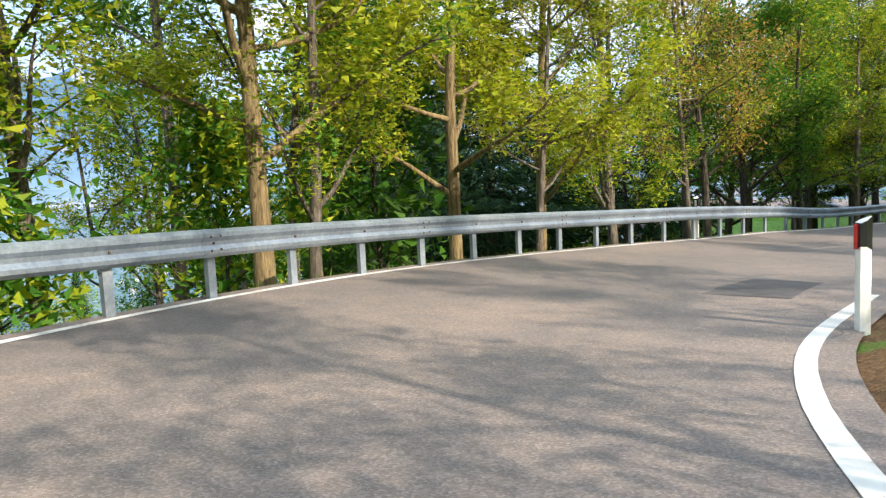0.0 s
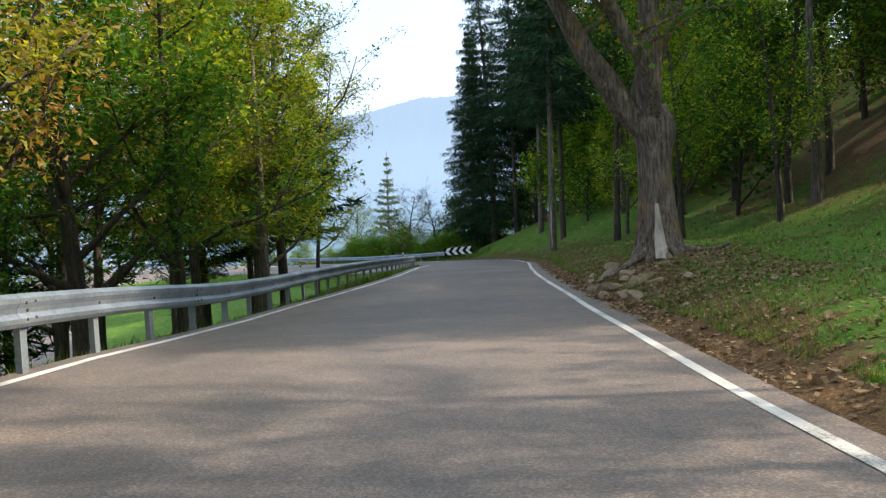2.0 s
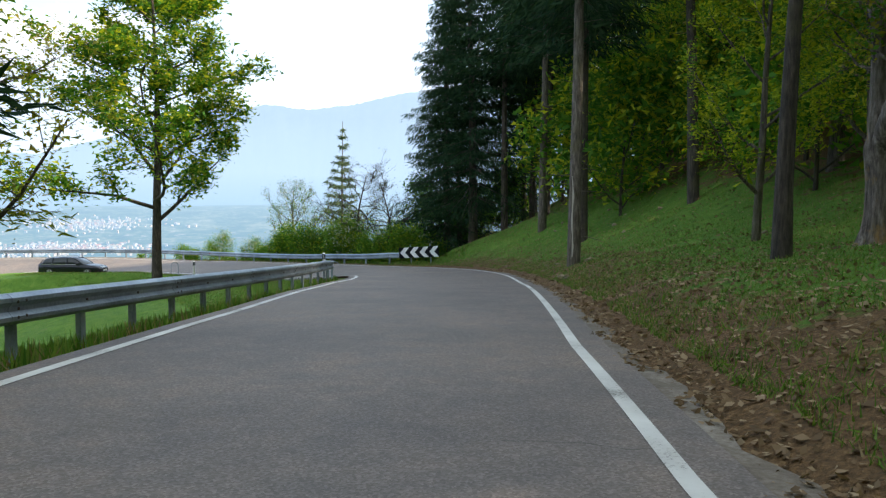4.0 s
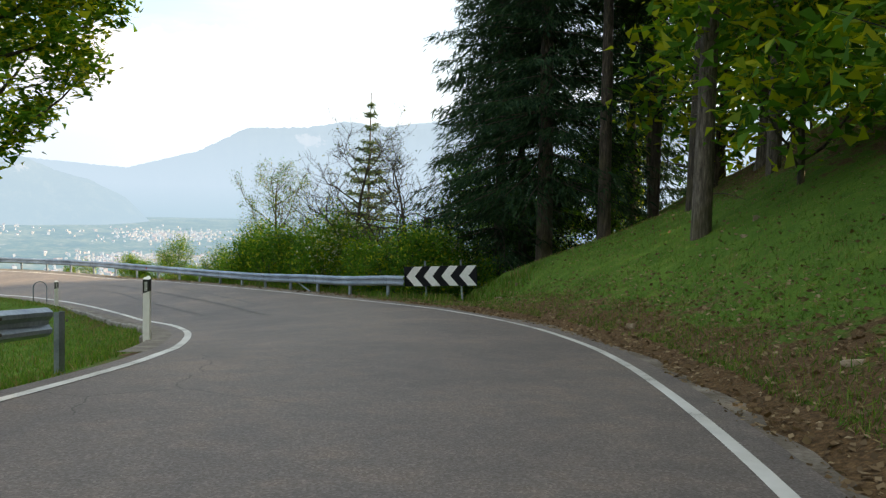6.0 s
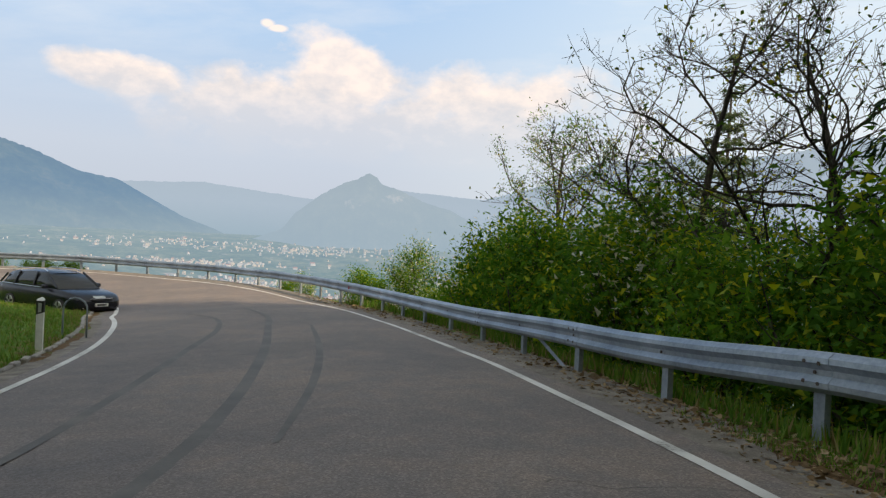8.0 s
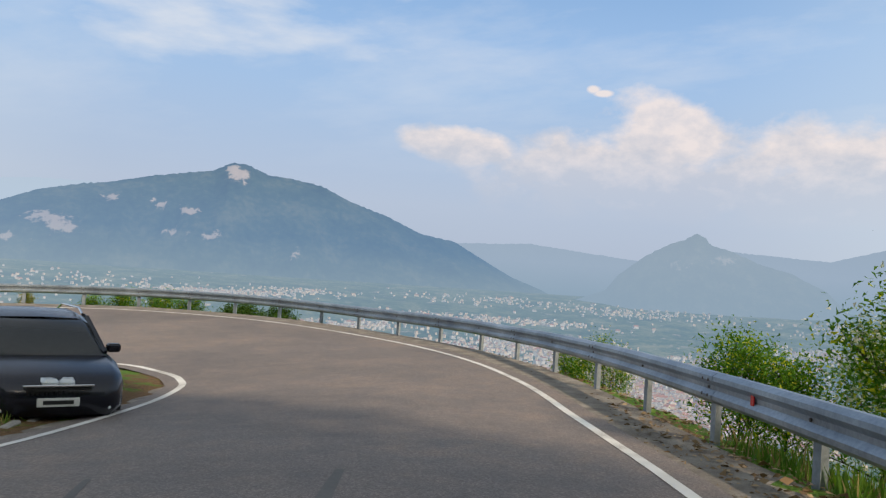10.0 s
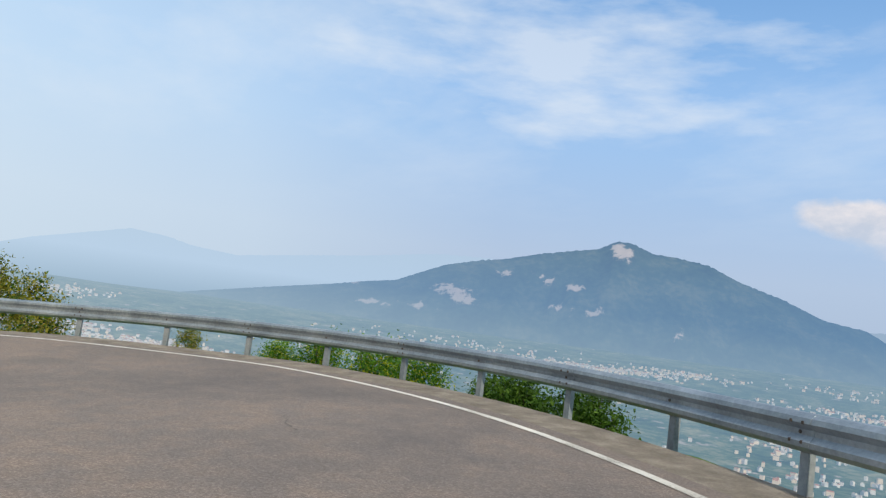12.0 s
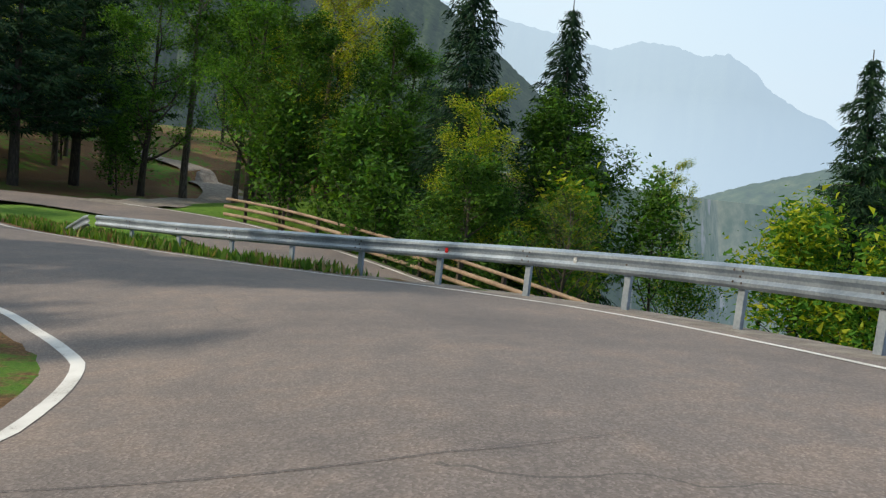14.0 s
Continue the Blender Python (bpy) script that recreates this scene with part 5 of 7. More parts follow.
LARCH = conifer("larch_tree", "feathery green larch with level tiers of new needles", 37, 14.5, 0.16, 3.9, 0.24, 15, [NEEDLE_FRESH], BARK_GREY, 0.08, 0.042, 330, 7, 0.5, 0.8)
DARK_CEDAR = conifer("cedar_tree", "dark spreading cedar at the edge of the woods", 36, 17.0, 0.38, 6.5, 0.22, 16, [NEEDLE_DARK], BARK_DARK, 0.0, 0.12, 190, 7, 0.6)

SHRUB_D = leafy_tree("shrub", "dark green shrub on the edge of the drop", 43, 2.4, 0.04, 0.05, 14, 1.6, 7000, 0.07, [LEAF_DEEP], BARK_DARK, 0.22, 0.3, corners=3, up=0.9)
OLIVE = leafy_tree("slope_tree", "slim olive-leaved tree rooted on the steep drop", 44, 8.0, 0.09, 0.50, 18, 1.9, 11000, 0.05, [LEAF_OLIVE, LEAF_DEEP], BARK_DARK, 0.16, 0.3, corners=3, up=1.2)
UNDER_A = leafy_tree("understorey_tree", "low leafy undergrowth tree in fresh green", 41, 5.0, 0.06, 0.06, 13, 2.3, 4200, 0.15, [LEAF_GREEN, LEAF_SPRING], BARK_DARK, 0.38, 0.4, corners=3, up=0.7, twigs=3)
UNDER_B = leafy_tree("understorey_tree", "thin dark undergrowth tree among the stems", 42, 6.0, 0.07, 0.10, 13, 2.2, 3500, 0.15, [LEAF_DEEP, LEAF_GREEN], BARK_DARK, 0.38, 0.4, corners=3, up=0.9, twigs=3)

# the row behind the rail along the first straight
for i, (kind, dx, off, size, turn) in enumerate([
        (SPRING_C, -3.5, 1.6, 0.9, 10), (SPRING_B, -1.5, 3.4, 1.0, 70), (SPRING_C, 1.0, 1.5, 1.05, 160), (SPRING_B, 3.2, 3.2, 1.05, 200), (SPRING_A, 5.2, 1.3, 1.0, 40), (SPRING_B, 6.4, 1.6, 0.85, 300), (SPRING_C, 7.8, 3.8, 1.0, 15),
        (SPRING_A, 10.6, 2.2, 0.95, 200), (SPRING_C, 12.2, 1.4, 0.8, 80), (SPRING_A, 13.8, 2.6, 0.9, 310), (SPRING_B, 15.8, 1.9, 1.0, 140), (SPRING_B, 18.0, 3.4, 1.0, 20), (SPRING_C, 19.5, 1.7, 0.95, 260), (RUST, 21.5, 2.4, 1.0, 30), (THIN, 23.5, 4.2, 0.95, 0),
        (GREEN_A, 25.5, 3.0, 0.88, 60), (GREEN_B, 27.5, 2.0, 0.9, 180), (RUST, 29.0, 4.5, 0.95, 220), (LARCH, 31.0, 3.6, 0.95, 300), (SPRING_C, 33.0, 2.2, 0.9, 90), (THIN, 35.0, 4.6, 1.0, 50), (THIN, 37.2, 2.6, 1.05, 130), (SPRING_C, 39.0, 4.0, 1.1, 30), (LARCH, 40.0, 4.6, 0.85, 200), (GREEN_A, 28.5, 5.2, 0.85, 210), (SPRING_B, 32.0, 1.6, 0.95, 10), (LARCH, 34.2, 4.4, 1.0, 30), (LARCH, 37.0, 3.4, 0.9, 90), (SPRING_B, 37.6, 5.6, 0.9, 150), (SPRING_C, 41.5, 2.6, 0.9, 0), (GREEN_B, 43.0, 5.0, 0.85, 100)]):
    d = np.r_[0, np.cumsum(np.linalg.norm(np.diff(RAIL_LEFT[:, :2], axis=0), axis=1))]
    s = dx + 9.0
    p = np.array([np.interp(s, d, RAIL_LEFT[:, c]) for c in range(2)])
    l = np.array([np.interp(s, d, left_of(RAIL_LEFT)[:, c]) for c in range(2)])
    p = p + l * off
    plant(kind, p[0], p[1], turn, size, group="trees behind the rail")
for dx, off, size, turn in ((1.0, 6.0, 1.3, 220), (12.0, 6.0, 1.3, 340), (-7.5, 2.2, 0.8, 0), (-5.8, 3.6, 0.9, 60), (-4.2, 2.0, 0.6, 130), (-2.6, 3.8, 0.9, 200), (-0.6, 2.4, 0.6, 250), (2.2, 3.0, 0.7, 20), (6.0, 3.2, 0.7, 90)):
    d = np.r_[0, np.cumsum(np.linalg.norm(np.diff(RAIL_LEFT[:, :2], axis=0), axis=1))]
    p = np.array([np.interp(dx + 9.0, d, RAIL_LEFT[:, c]) for c in range(2)]) + np.array([np.interp(dx + 9.0, d, left_of(RAIL_LEFT)[:, c]) for c in range(2)]) * off
    plant(UNDER_B if size > 1.2 else UNDER_A, p[0], p[1], turn, size, group="undergrowth behind the rail")
rng = np.random.default_rng(77)
# scattered trees on the slope between the two straights
for i in range(9):
    s = rng.uniform(0, 56)
    d = np.r_[0, np.cumsum(np.linalg.norm(np.diff(RAIL_LEFT[:, :2], axis=0), axis=1))]
    p = np.array([np.interp(s, d, RAIL_LEFT[:, c]) for c in range(2)]) + np.array([np.interp(s, d, left_of(RAIL_LEFT)[:, c]) for c in range(2)]) * rng.uniform(10, 18)
    if p[1] > 33 or nearest(ROAD, p[None])[0][0] < 5 or nearest(SIDE_ROAD, p[None])[0][0] < 4.5:
        continue
    plant([SPRING_B, SPRING_C, GREEN_B, GREEN_A, THIN][i % 5], p[0], p[1], rng.uniform(0, 360), rng.uniform(0.8, 1.1), group="trees on the slope")
plant(MAPLE, 45.0, 61.2, 30, 1.12)
plant(DARK_CEDAR, 38.5, 30.0, 0, (4.6 - ground_z(38.5, 30.0)) / 17.0)
# trees inside the upper bend, mostly out of view, added to shade road and bank
for kind, x, y, turn, size in [(GREEN_B, 45.6, -11.9, 0, 0.78), (GREEN_B, 45.8, -4.5, 90, 0.7), (SPRING_C, 48.4, -8.4, 30, 0.8), (GREEN_B, 53.7, 6.9, 60, 0.8), (SPRING_C, 52.9, 2.4, 10, 0.9), (DENSE, 57.0, 8.0, 20, 1.0), (GREEN_B, 50.5, 1.0, 40, 0.7), (DENSE, 59.0, 13.5, 140, 1.0), (WOOD_A, 52.5, 12.5, 40, 0.9), (WOOD_A, 54.5, 10.0, 150, 0.95)]:
    plant(kind, x, y, turn, size, group="trees in the upper bend")
for kind, x, y, turn, size in [(WOOD_B, 56, 20.1, 20, 0.8), (GREEN_B, 53.6, 18.9, 80, 0.7), (WOOD_A, 59.4, 23, 200, 0.85), (UNDER_B, 61.5, 20.3, 10, 1.3), (GREEN_B, 64.7, 26.5, 0, 0.9), (UNDER_B, 57.2, 25.1, 0, 1.2), (WOOD_B, 63.9, 22.5, 30, 0.9), (UNDER_B, 66.8, 23.6, 60, 1.4)]:
    plant(kind, x, y, turn, size, group="woods on the hill")

# the bank on the uphill side
for kind, x, y, turn, size in [
        (SPRUCE_A, 62.9, 62.9, 20, 1.0), (SPRUCE_A, 62.3, 65.8, 140, 0.85), (SPRUCE_B, 63.6, 66.8, 200, 0.95), (SPRUCE_B, 63.6, 59.8, 60, 1.0), (SPRUCE_B, 66.0, 61.2, 10, 0.9), (GREEN_B, 67.6, 69.4, 250, 1.0),
        (PINE, 62.5, 52.9, 0, 1.05), (SPRUCE_B, 64.6, 56.6, 300, 1.0), (PINE, 65.8, 55.0, 90, 0.9), (WOOD_B, 67.4, 57.6, 50, 0.9), (WOOD_A, 69.0, 62.0, 120, 0.95), (SPRUCE_B, 68.2, 66.8, 80, 1.0), (SPRUCE_B, 70.5, 71.5, 0, 1.1), (DENSE, 66.6, 72.0, 20, 1.0), (DENSE, 65.2, 68.4, 200, 0.7), (WOOD_A, 70.5, 57.0, 210, 1.0), (WOOD_B, 68.5, 65.8, 0, 0.9), (WOOD_A, 72.5, 62.5, 30, 1.05),
        (SPRUCE_B, 60.5, 45.5, 45, 0.95), (SPRUCE_B, 62.5, 41.5, 130, 1.0), (WOOD_B, 63.5, 36.5, 60, 1.0), (GREEN_B, 66.0, 40.5, 10, 1.0), (UNDER_A, 64.5, 38.6, 70, 1.3), (UNDER_A, 65.5, 43.5, 200, 1.3), (SPRING_B, 59.5, 31.6, 30, 0.8), (SPRING_B, 56.8, 32.0, 200, 0.7), (UNDER_A, 69.0, 46.0, 100, 1.4), (UNDER_A, 66.5, 50.5, 10, 1.3), (UNDER_A, 70.0, 53.5, 150, 1.5), (UNDER_A, 62.8, 46.5, 40, 1.2), (UNDER_A, 67.5, 41.5, 80, 1.5), (GREEN_B, 68.0, 48.5, 20, 1.0), (GREEN_B, 71.0, 44.0, 70, 1.1), (UNDER_A, 64.2, 52.0, 220, 1.3), (GREEN_B, 70.5, 60.0, 310, 1.1), (UNDER_A, 67.2, 59.6, 60, 1.5), (GREEN_B, 72.0, 50.5, 200, 1.1), (UNDER_A, 61.8, 35.5, 140, 1.2), (GREEN_B, 66.5, 33.0, 60, 1.0), (WOOD_A, 54.2, 28.5, 10, 0.85), (WOOD_A, 57.8, 23.2, 100, 0.8), (GREEN_B, 52.9, 22.4, 0, 0.75), (WOOD_A, 60.1, 28.8, 200, 0.9), (WOOD_B, 61.6, 19.3, 0, 1.0)]:
    plant(kind, x, y, turn, size, group="trees on the bank")
def bark_split(tree, facing, r, lo, hi):
    """A long pale split down a trunk."""
    V = []
    for i in range(9):
        h = lo + (hi - lo) * i / 8
        w = 2.5 + 4.0 * math.sin(math.pi * (i + 0.4) / 9) + 2.5 * math.sin(i * 2.3)
        for k in (-1, -0.33, 0.33, 1):
            a = radians(facing + k * w + 4 * math.sin(i * 1.3))
            q = r * (1.30 - 0.22 * min(1.0, h / 1.4)) * (1.04 if abs(k) < 0.5 else 1.0)
            V.append((q * math.cos(a), q * math.sin(a), h))
    F = [(i * 4 + k, i * 4 + k + 1, i * 4 + k + 5, i * 4 + k + 4) for i in range(8) for k in range(3)]
    solid("bark_scar", V, F, BARE_WOOD, tree, "long pale split in the bark", smooth=True)


scarred = plant(PINE, 57.0, 39.9, 0, 1.0, group="trees on the bank", label="tall conifer with a long pale split down its trunk")
bark_split(scarred, 232, 0.215, 0.3, 2.7)
for i in range(38):
    s = rng.uniform(30, 128)
    k = np.searchsorted(ROAD_S, s)
    off = 12 + 30 * rng.random() ** 1.3
    x, y = ROAD[k, 0] - ROAD_LEFT[k, 0] * off, ROAD[k, 1] - ROAD_LEFT[k, 1] * off
    if y < 15 and x < 74:
        continue
    plant([WOOD_A, WOOD_B, GREEN_B, WOOD_A, WOOD_B, WOOD_A, SPRUCE_B, GREEN_B, WOOD_A][i % 9], x, y, rng.uniform(0, 360), rng.uniform(0.75, 1.1), group="woods on the hill")

for i in range(27):
    s = (62 + 36 * (i + rng.random()) / 20) if i < 20 else (100 + 22 * (i - 20 + rng.random()) / 14)
    k = np.searchsorted(ROAD_S, s)
    off = (14 if i < 20 else 9.5) + 11 * rng.random()
    x, y = ROAD[k, 0] - ROAD_LEFT[k, 0] * off, ROAD[k, 1] - ROAD_LEFT[k, 1] * off
    if y < 15 and x < 74:
        continue
    plant([WOOD_A, GREEN_B, WOOD_B, SPRUCE_B, WOOD_A, GREEN_B][i % 6], x, y, rng.uniform(0, 360), rng.uniform(0.7, 1.0), group="woods on the hill")
for i in range(36):
    s = 60 + 70 * ((i + rng.random()) / 36)
    k = np.searchsorted(ROAD_S, s)
    off = (10.5 if s > 98 else 15.0) + 13 * rng.random()
    x, y = ROAD[k, 0] - ROAD_LEFT[k, 0] * off, ROAD[k, 1] - ROAD_LEFT[k, 1] * off
    if y < 13 and x < 60:
        continue
    plant([UNDER_A, UNDER_B, UNDER_B][i % 3], x, y, rng.uniform(0, 360), rng.uniform(0.7, 1.15), group="undergrowth on the hill")

for i in range(12):
    k = np.searchsorted(ROAD_S, 97 + 1.7 * i)
    off = 11.5 + 5 * rng.random()
    plant([UNDER_B, UNDER_A, UNDER_B][i % 3], ROAD[k, 0] - ROAD_LEFT[k, 0] * off, ROAD[k, 1] - ROAD_LEFT[k, 1] * off, rng.uniform(0, 360), rng.uniform(0.8, 1.2), group="undergrowth on the hill")

# outside the bend, below the rail
plant(CEDAR, 61.5, 93.4, 0, 1.0, z=-17.2)
plant(THIN, 54.8, 79.4, 40, 0.92)
plant(BARE, 57.7, 70.5, 0, 0.95)
plant(GREEN_B, 58.6, 73.5, 100, 0.74)
plant(BARE, 59.6, 66.6, 120, 0.72, lean=(0, 14))
plant(GREEN_B, 60.5, 71.5, 60, 0.75)
plant(GREEN_B, 62.5, 76.0, 160, 0.8)
plant(THIN, 61.5, 82.0, 200, 0.8)
for x, y, size, turn in ((62.4, 69.6, 1.5, 20), (64.6, 71.2, 1.7, 110), (60.6, 68.6, 1.1, 230)):
    plant(SHRUB_B, x, y, turn, size, group="blossoming shrubs below the spruces")
OUT_D = np.r_[0, np.cumsum(np.linalg.norm(np.diff(OUTER[:, :2], axis=0), axis=1))]


def beyond_rail(s, off):
    s = s + 0.73
    p = np.array([np.interp(s, OUT_D, OUTER[:, c]) for c in range(3)])
    l = np.array([np.interp(s, OUT_D, left_of(OUTER)[:, c]) for c in range(2)])
    return p[0] - l[0] * off, p[1] - l[1] * off, p[2]


rng = np.random.default_rng(55)
for i in range(32):
    s, off = 0.9 + i * 0.78, 1.9 + 3.4 * rng.random()
    x, y, z = beyond_rail(s, off)
    plant([SHRUB_A, SHRUB_A, SHRUB_B][i % 3], x, y, rng.uniform(0, 360), rng.uniform(0.95, 1.3) - 0.026 * max(0, i - 12), z=z - 0.3 * off - 0.2, group="shrubs along the rail")
for s, off, size, kind, dz in [(26.2, 1.0, 0.42, SHRUB_B, -0.9), (27.4, 1.0, 0.45, SHRUB_A, -0.9), (44.9, 1.3, 0.55, SHRUB_A, -1.05), (46.0, 1.5, 0.62, SHRUB_A, -1.15), (47.2, 1.3, 0.6, SHRUB_A, -1.1), (48.3, 1.4, 0.5, SHRUB_A, -1.05), (41.6, 1.8, 0.62, SHRUB_D, -1.35), (42.8, 1.6, 0.6, SHRUB_D, -1.25), (43.7, 1.9, 0.55, SHRUB_D, -1.3), (50.3, 1.3, 0.42, SHRUB_C, -1.0), (54.6, 1.1, 0.16, SHRUB_A, -0.35)]:
    x, y, z = beyond_rail(s, off)
    plant(kind, x, y, 40 * s, size, z=z + dz)

for x, y, top in ((8.7, 82.0, -8.2), (4.2, 83.6, -8.7)):
    base = ground_z(x, y)
    plant(OLIVE, x, y, 40 * x, (top - base) / 8.3)

# round the side road
TRACK = smooth_line(TRACK_POINTS, 0.6)
for kind, x, y, turn, size, z in [
        (SPRUCE_C, 7.9, 54.7, 0, 1.05, -16.0), (SPRUCE_C, 2.4, 54.1, 90, 1.04, -17.0), (DENSE, 11.6, 60.7, 40, 0.8, -17.9), (SPRING_B, 10.4, 58.2, 40, 0.85, -15.2), (DENSE, 4.6, 57.0, 200, 1.0, -17.0), (THIN, 9.6, 63.5, 10, 0.6, -16.0), (SPRUCE_C, -6.1, 64.3, 30, 1.0, -17.8), (LINDEN, -11.0, 63.6, 0, 1.0, -18.0), (LINDEN, -14.5, 60.5, 120, 0.8, -17.0),
        (SPRING_B, -14.6, 45.6, 0, 0.8, -15.5), (SHRUB_A, -6.0, 55.0, 0, 1.6, -16.5), (SPRUCE_C, -48.3, 59.5, 0, 0.6, -24.0), (DENSE, 12.5, 46.0, 0, 0.85, None), (DENSE, 8.0, 47.0, 70, 0.9, None), (SPRING_A, 9.5, 41.5, 30, 1.1, None), (GREEN_A, 12.3, 38.6, 80, 1.15, None), (GREEN_A, 16.9, 31.6, 10, 1.15, None), (WOOD_B, 13.8, 29.6, 70, 1.2, None), (DARK_CEDAR, 20.3, 28.0, 0, 0.9, None), (WOOD_B, 11.5, 33.5, 0, 0.9, None), (WOOD_A, 10.6, 34.2, 120, 0.85, None), (WOOD_A, 17.5, 24.0, 60, 0.9, None), (DARK_CEDAR, 25.5, 20.0, 90, 1.0, None), (DARK_CEDAR, 24.0, 33.0, 200, 0.85, None), (DARK_CEDAR, 30.5, 31.0, 300, 0.8, None), (WOOD_B, 33.0, 36.0, 0, 0.9, None), (WOOD_A, 8.0, 40.0, 10, 0.8, None), (GREEN_A, 5.0, 43.0, 40, 0.95, None), (UNDER_B, 10.0, 38.5, 0, 1.0, None), (GREEN_B, 6.0, 35.0, 20, 1.0, None), (UNDER_B, 18.5, 33.0, 60, 0.8, None), (UNDER_B, 3.0, 30.0, 10, 1.3, None), (UNDER_B, 5.0, 25.5, 50, 1.2, None), (UNDER_B, 15.5, 21.0, 80, 1.3, None), (UNDER_B, 20.0, 17.0, 0, 1.3, None), (UNDER_B, 4.0, 38.5, 0, 1.2, None), (UNDER_B, 27.0, 27.0, 0, 1.2, None), (UNDER_B, 0.0, 42.0, 0, 1.5, None), (GREEN_B, -2.0, 36.0, 0, 1.1, None)]:
    plant(kind, x, y, turn, size, z=z, group="trees round the side road")
for kind, x, y, turn, size, z in [(UNDER_A, 0.5, 66.0, 0, 1.0, -14.4), (UNDER_A, -3.0, 64.0, 80, 1.1, -14.6), (UNDER_B, 3.6, 62.0, 30, 0.9, -14.0), (UNDER_A, -1.0, 68.5, 200, 1.1, -15.4), (UNDER_A, -5.5, 70.0, 130, 1.2, -16.8), (UNDER_A, 6.5, 60.0, 20, 1.0, -14.2), (UNDER_B, 9.5, 57.5, 0, 0.9, -14.0), (UNDER_B, 13.0, 57.0, 90, 0.9, -14.6), (UNDER_B, 12.0, 52.0, 10, 1.1, -13.5), (UNDER_B, 13.5, 47.5, 60, 1.1, -13.0), (UNDER_B, 9.0, 50.0, 160, 1.2, -14.0)]:
    plant(kind, x, y, turn, size, z=z, group="bushes below the side road")
for i in range(32):
    x, y = rng.uniform(-8, 24), rng.uniform(-14, 36)
    if nearest(ROAD, np.array([[x, y]]))[0][0] < 6 or nearest(SIDE_ROAD, np.array([[x, y]]))[0][0] < 6 or nearest(TRACK, np.array([[x, y]]))[0][0] < 2.2:
        continue
    plant([WOOD_A, GREEN_B, WOOD_B, SPRING_B][i % 4], x, y, rng.uniform(0, 360), rng.uniform(0.8, 1.1), group="woods by the side road")

# ---------- the old tree and the stones at its foot ----------


def old_tree(x, y, size=1.0, turn=0.0, label="massive old tree with furrowed bark and a torn pale scar"):
    z = ground_z(x, y)
    e = thing("old_tree", label, "tree", at=pose(x, y, z - 0.1, 0, 0, turn) @ Matrix.Diagonal((size, size, size, 1)))
    rng = np.random.default_rng(4)
    sides, rings = 28, 26
    V, F = [], []
    for i in range(rings + 1):
        u = i / rings
        h = u * 3.2
        r = 0.37 + 0.36 * math.exp(-h * 2.1) - 0.06 * math.sin(u * 3.0) + 0.07 * math.exp(-((u - 0.84) / 0.09) ** 2) - 0.12 * max(0, u - 0.9) / 0.1
        for j in range(sides):
            a = j * 2 * math.pi / sides
            rib = 0.05 * math.sin(a * 5 + 0.6) + 0.035 * math.sin(a * 9 + 2.0 * u)
            root = 0.22 * math.exp(-h * 2.6) * max(0, math.sin(a * 4 + 1.0)) + (0.05 + 0.09 * max(0, u - 0.6)) * noise.noise(Vector((math.cos(a) * 2.2, math.sin(a) * 2.2, h * 1.4)))
            q = r * (1 + rib) + root
            V.append((q * math.cos(a) - 0.02 * h, q * math.sin(a) + 0.01 * h, h - 0.25))
    for i in range(rings):
        for j in range(sides):
            j2 = (j + 1) % sides
            F.append((i * sides + j, i * sides + j2, (i + 1) * sides + j2, (i + 1) * sides + j))
    F.append(tuple(rings * sides + j for j in range(sides)))
    solid("trunk", V, F, BARK_OLD, e, smooth=True)
    lines = []
    for way, length, r0, lift in [((-0.9, 0.4, 0.62), 4.6, 0.28, 0.16), ((0.05, 0.1, 1.0), 4.5, 0.32, 0.02), ((0.22, 0.1, 1.0), 4.2, 0.22, 0.04), ((-0.2, -0.7, 0.9), 3.4, 0.17, 0.05)]:
        lines.append(limb(rng, (-0.13, 0.05, 2.45), way, length, r0, 0.10, 0.55, 7, lift))
    V, F = tubes(lines, 12)
    solid("limb", V, F, BARK_OLD, e, smooth=True)
    small = []
    for l in lines:
        for k in range(7):
            p, r, d = at_line(l, 0.5 + 0.49 * k / 7)
            a = rng.uniform(0, 6.28)
            b = limb(rng, p, (math.cos(a), math.sin(a), 0.7), rng.uniform(1.4, 2.8), max(r * 0.35, 0.03), 0.012, 0.7, 5, 0.05)
            small.append(b)
            for _ in range(4):
                q, rr, _d = at_line(b, rng.uniform(0.3, 0.98))
                small.append(limb(rng, q, rng.normal(size=3) + (0, 0, 0.5), rng.uniform(0.5, 1.1), 0.012, 0.004, 0.7, 4))
    V, F = tubes(small, 4)
    tagged(solid("branch_work", V, F, BARK_OLD, e), kind="stuff")
    C = crown_points(rng, small, small, 5000, 0.20)
    o = new("crown", leaf_mesh("crown", blades(rng, C, 0.075, 0.4), [LEAF_GREEN, LEAF_OLIVE], (rng.random(5000) * 2).astype(int)))
    o.parent = e
    if size == 1.0:
        V, F = [], []
        for i in range(6):
            h = 0.08 + i * 0.20
            for j in range(4):
                a = radians(238 + (j - 1.5) * 8 * (0.75 - 0.13 * abs(i - 1.5)))
                q = (0.40 + 0.36 * math.exp(-h * 2.1)) * 1.03 + 0.04 + 0.16 * math.exp(-h * 2.6)
                V.append((q * math.cos(a) - 0.05 * h, q * math.sin(a) + 0.02 * h, h))
        F = [(i * 4 + j, i * 4 + j + 1, i * 4 + j + 5, i * 4 + j + 4) for i in range(5) for j in range(3)]
        solid("bark_scar", V, F, BARE_WOOD, e, "pale wood bared by torn bark", smooth=True)
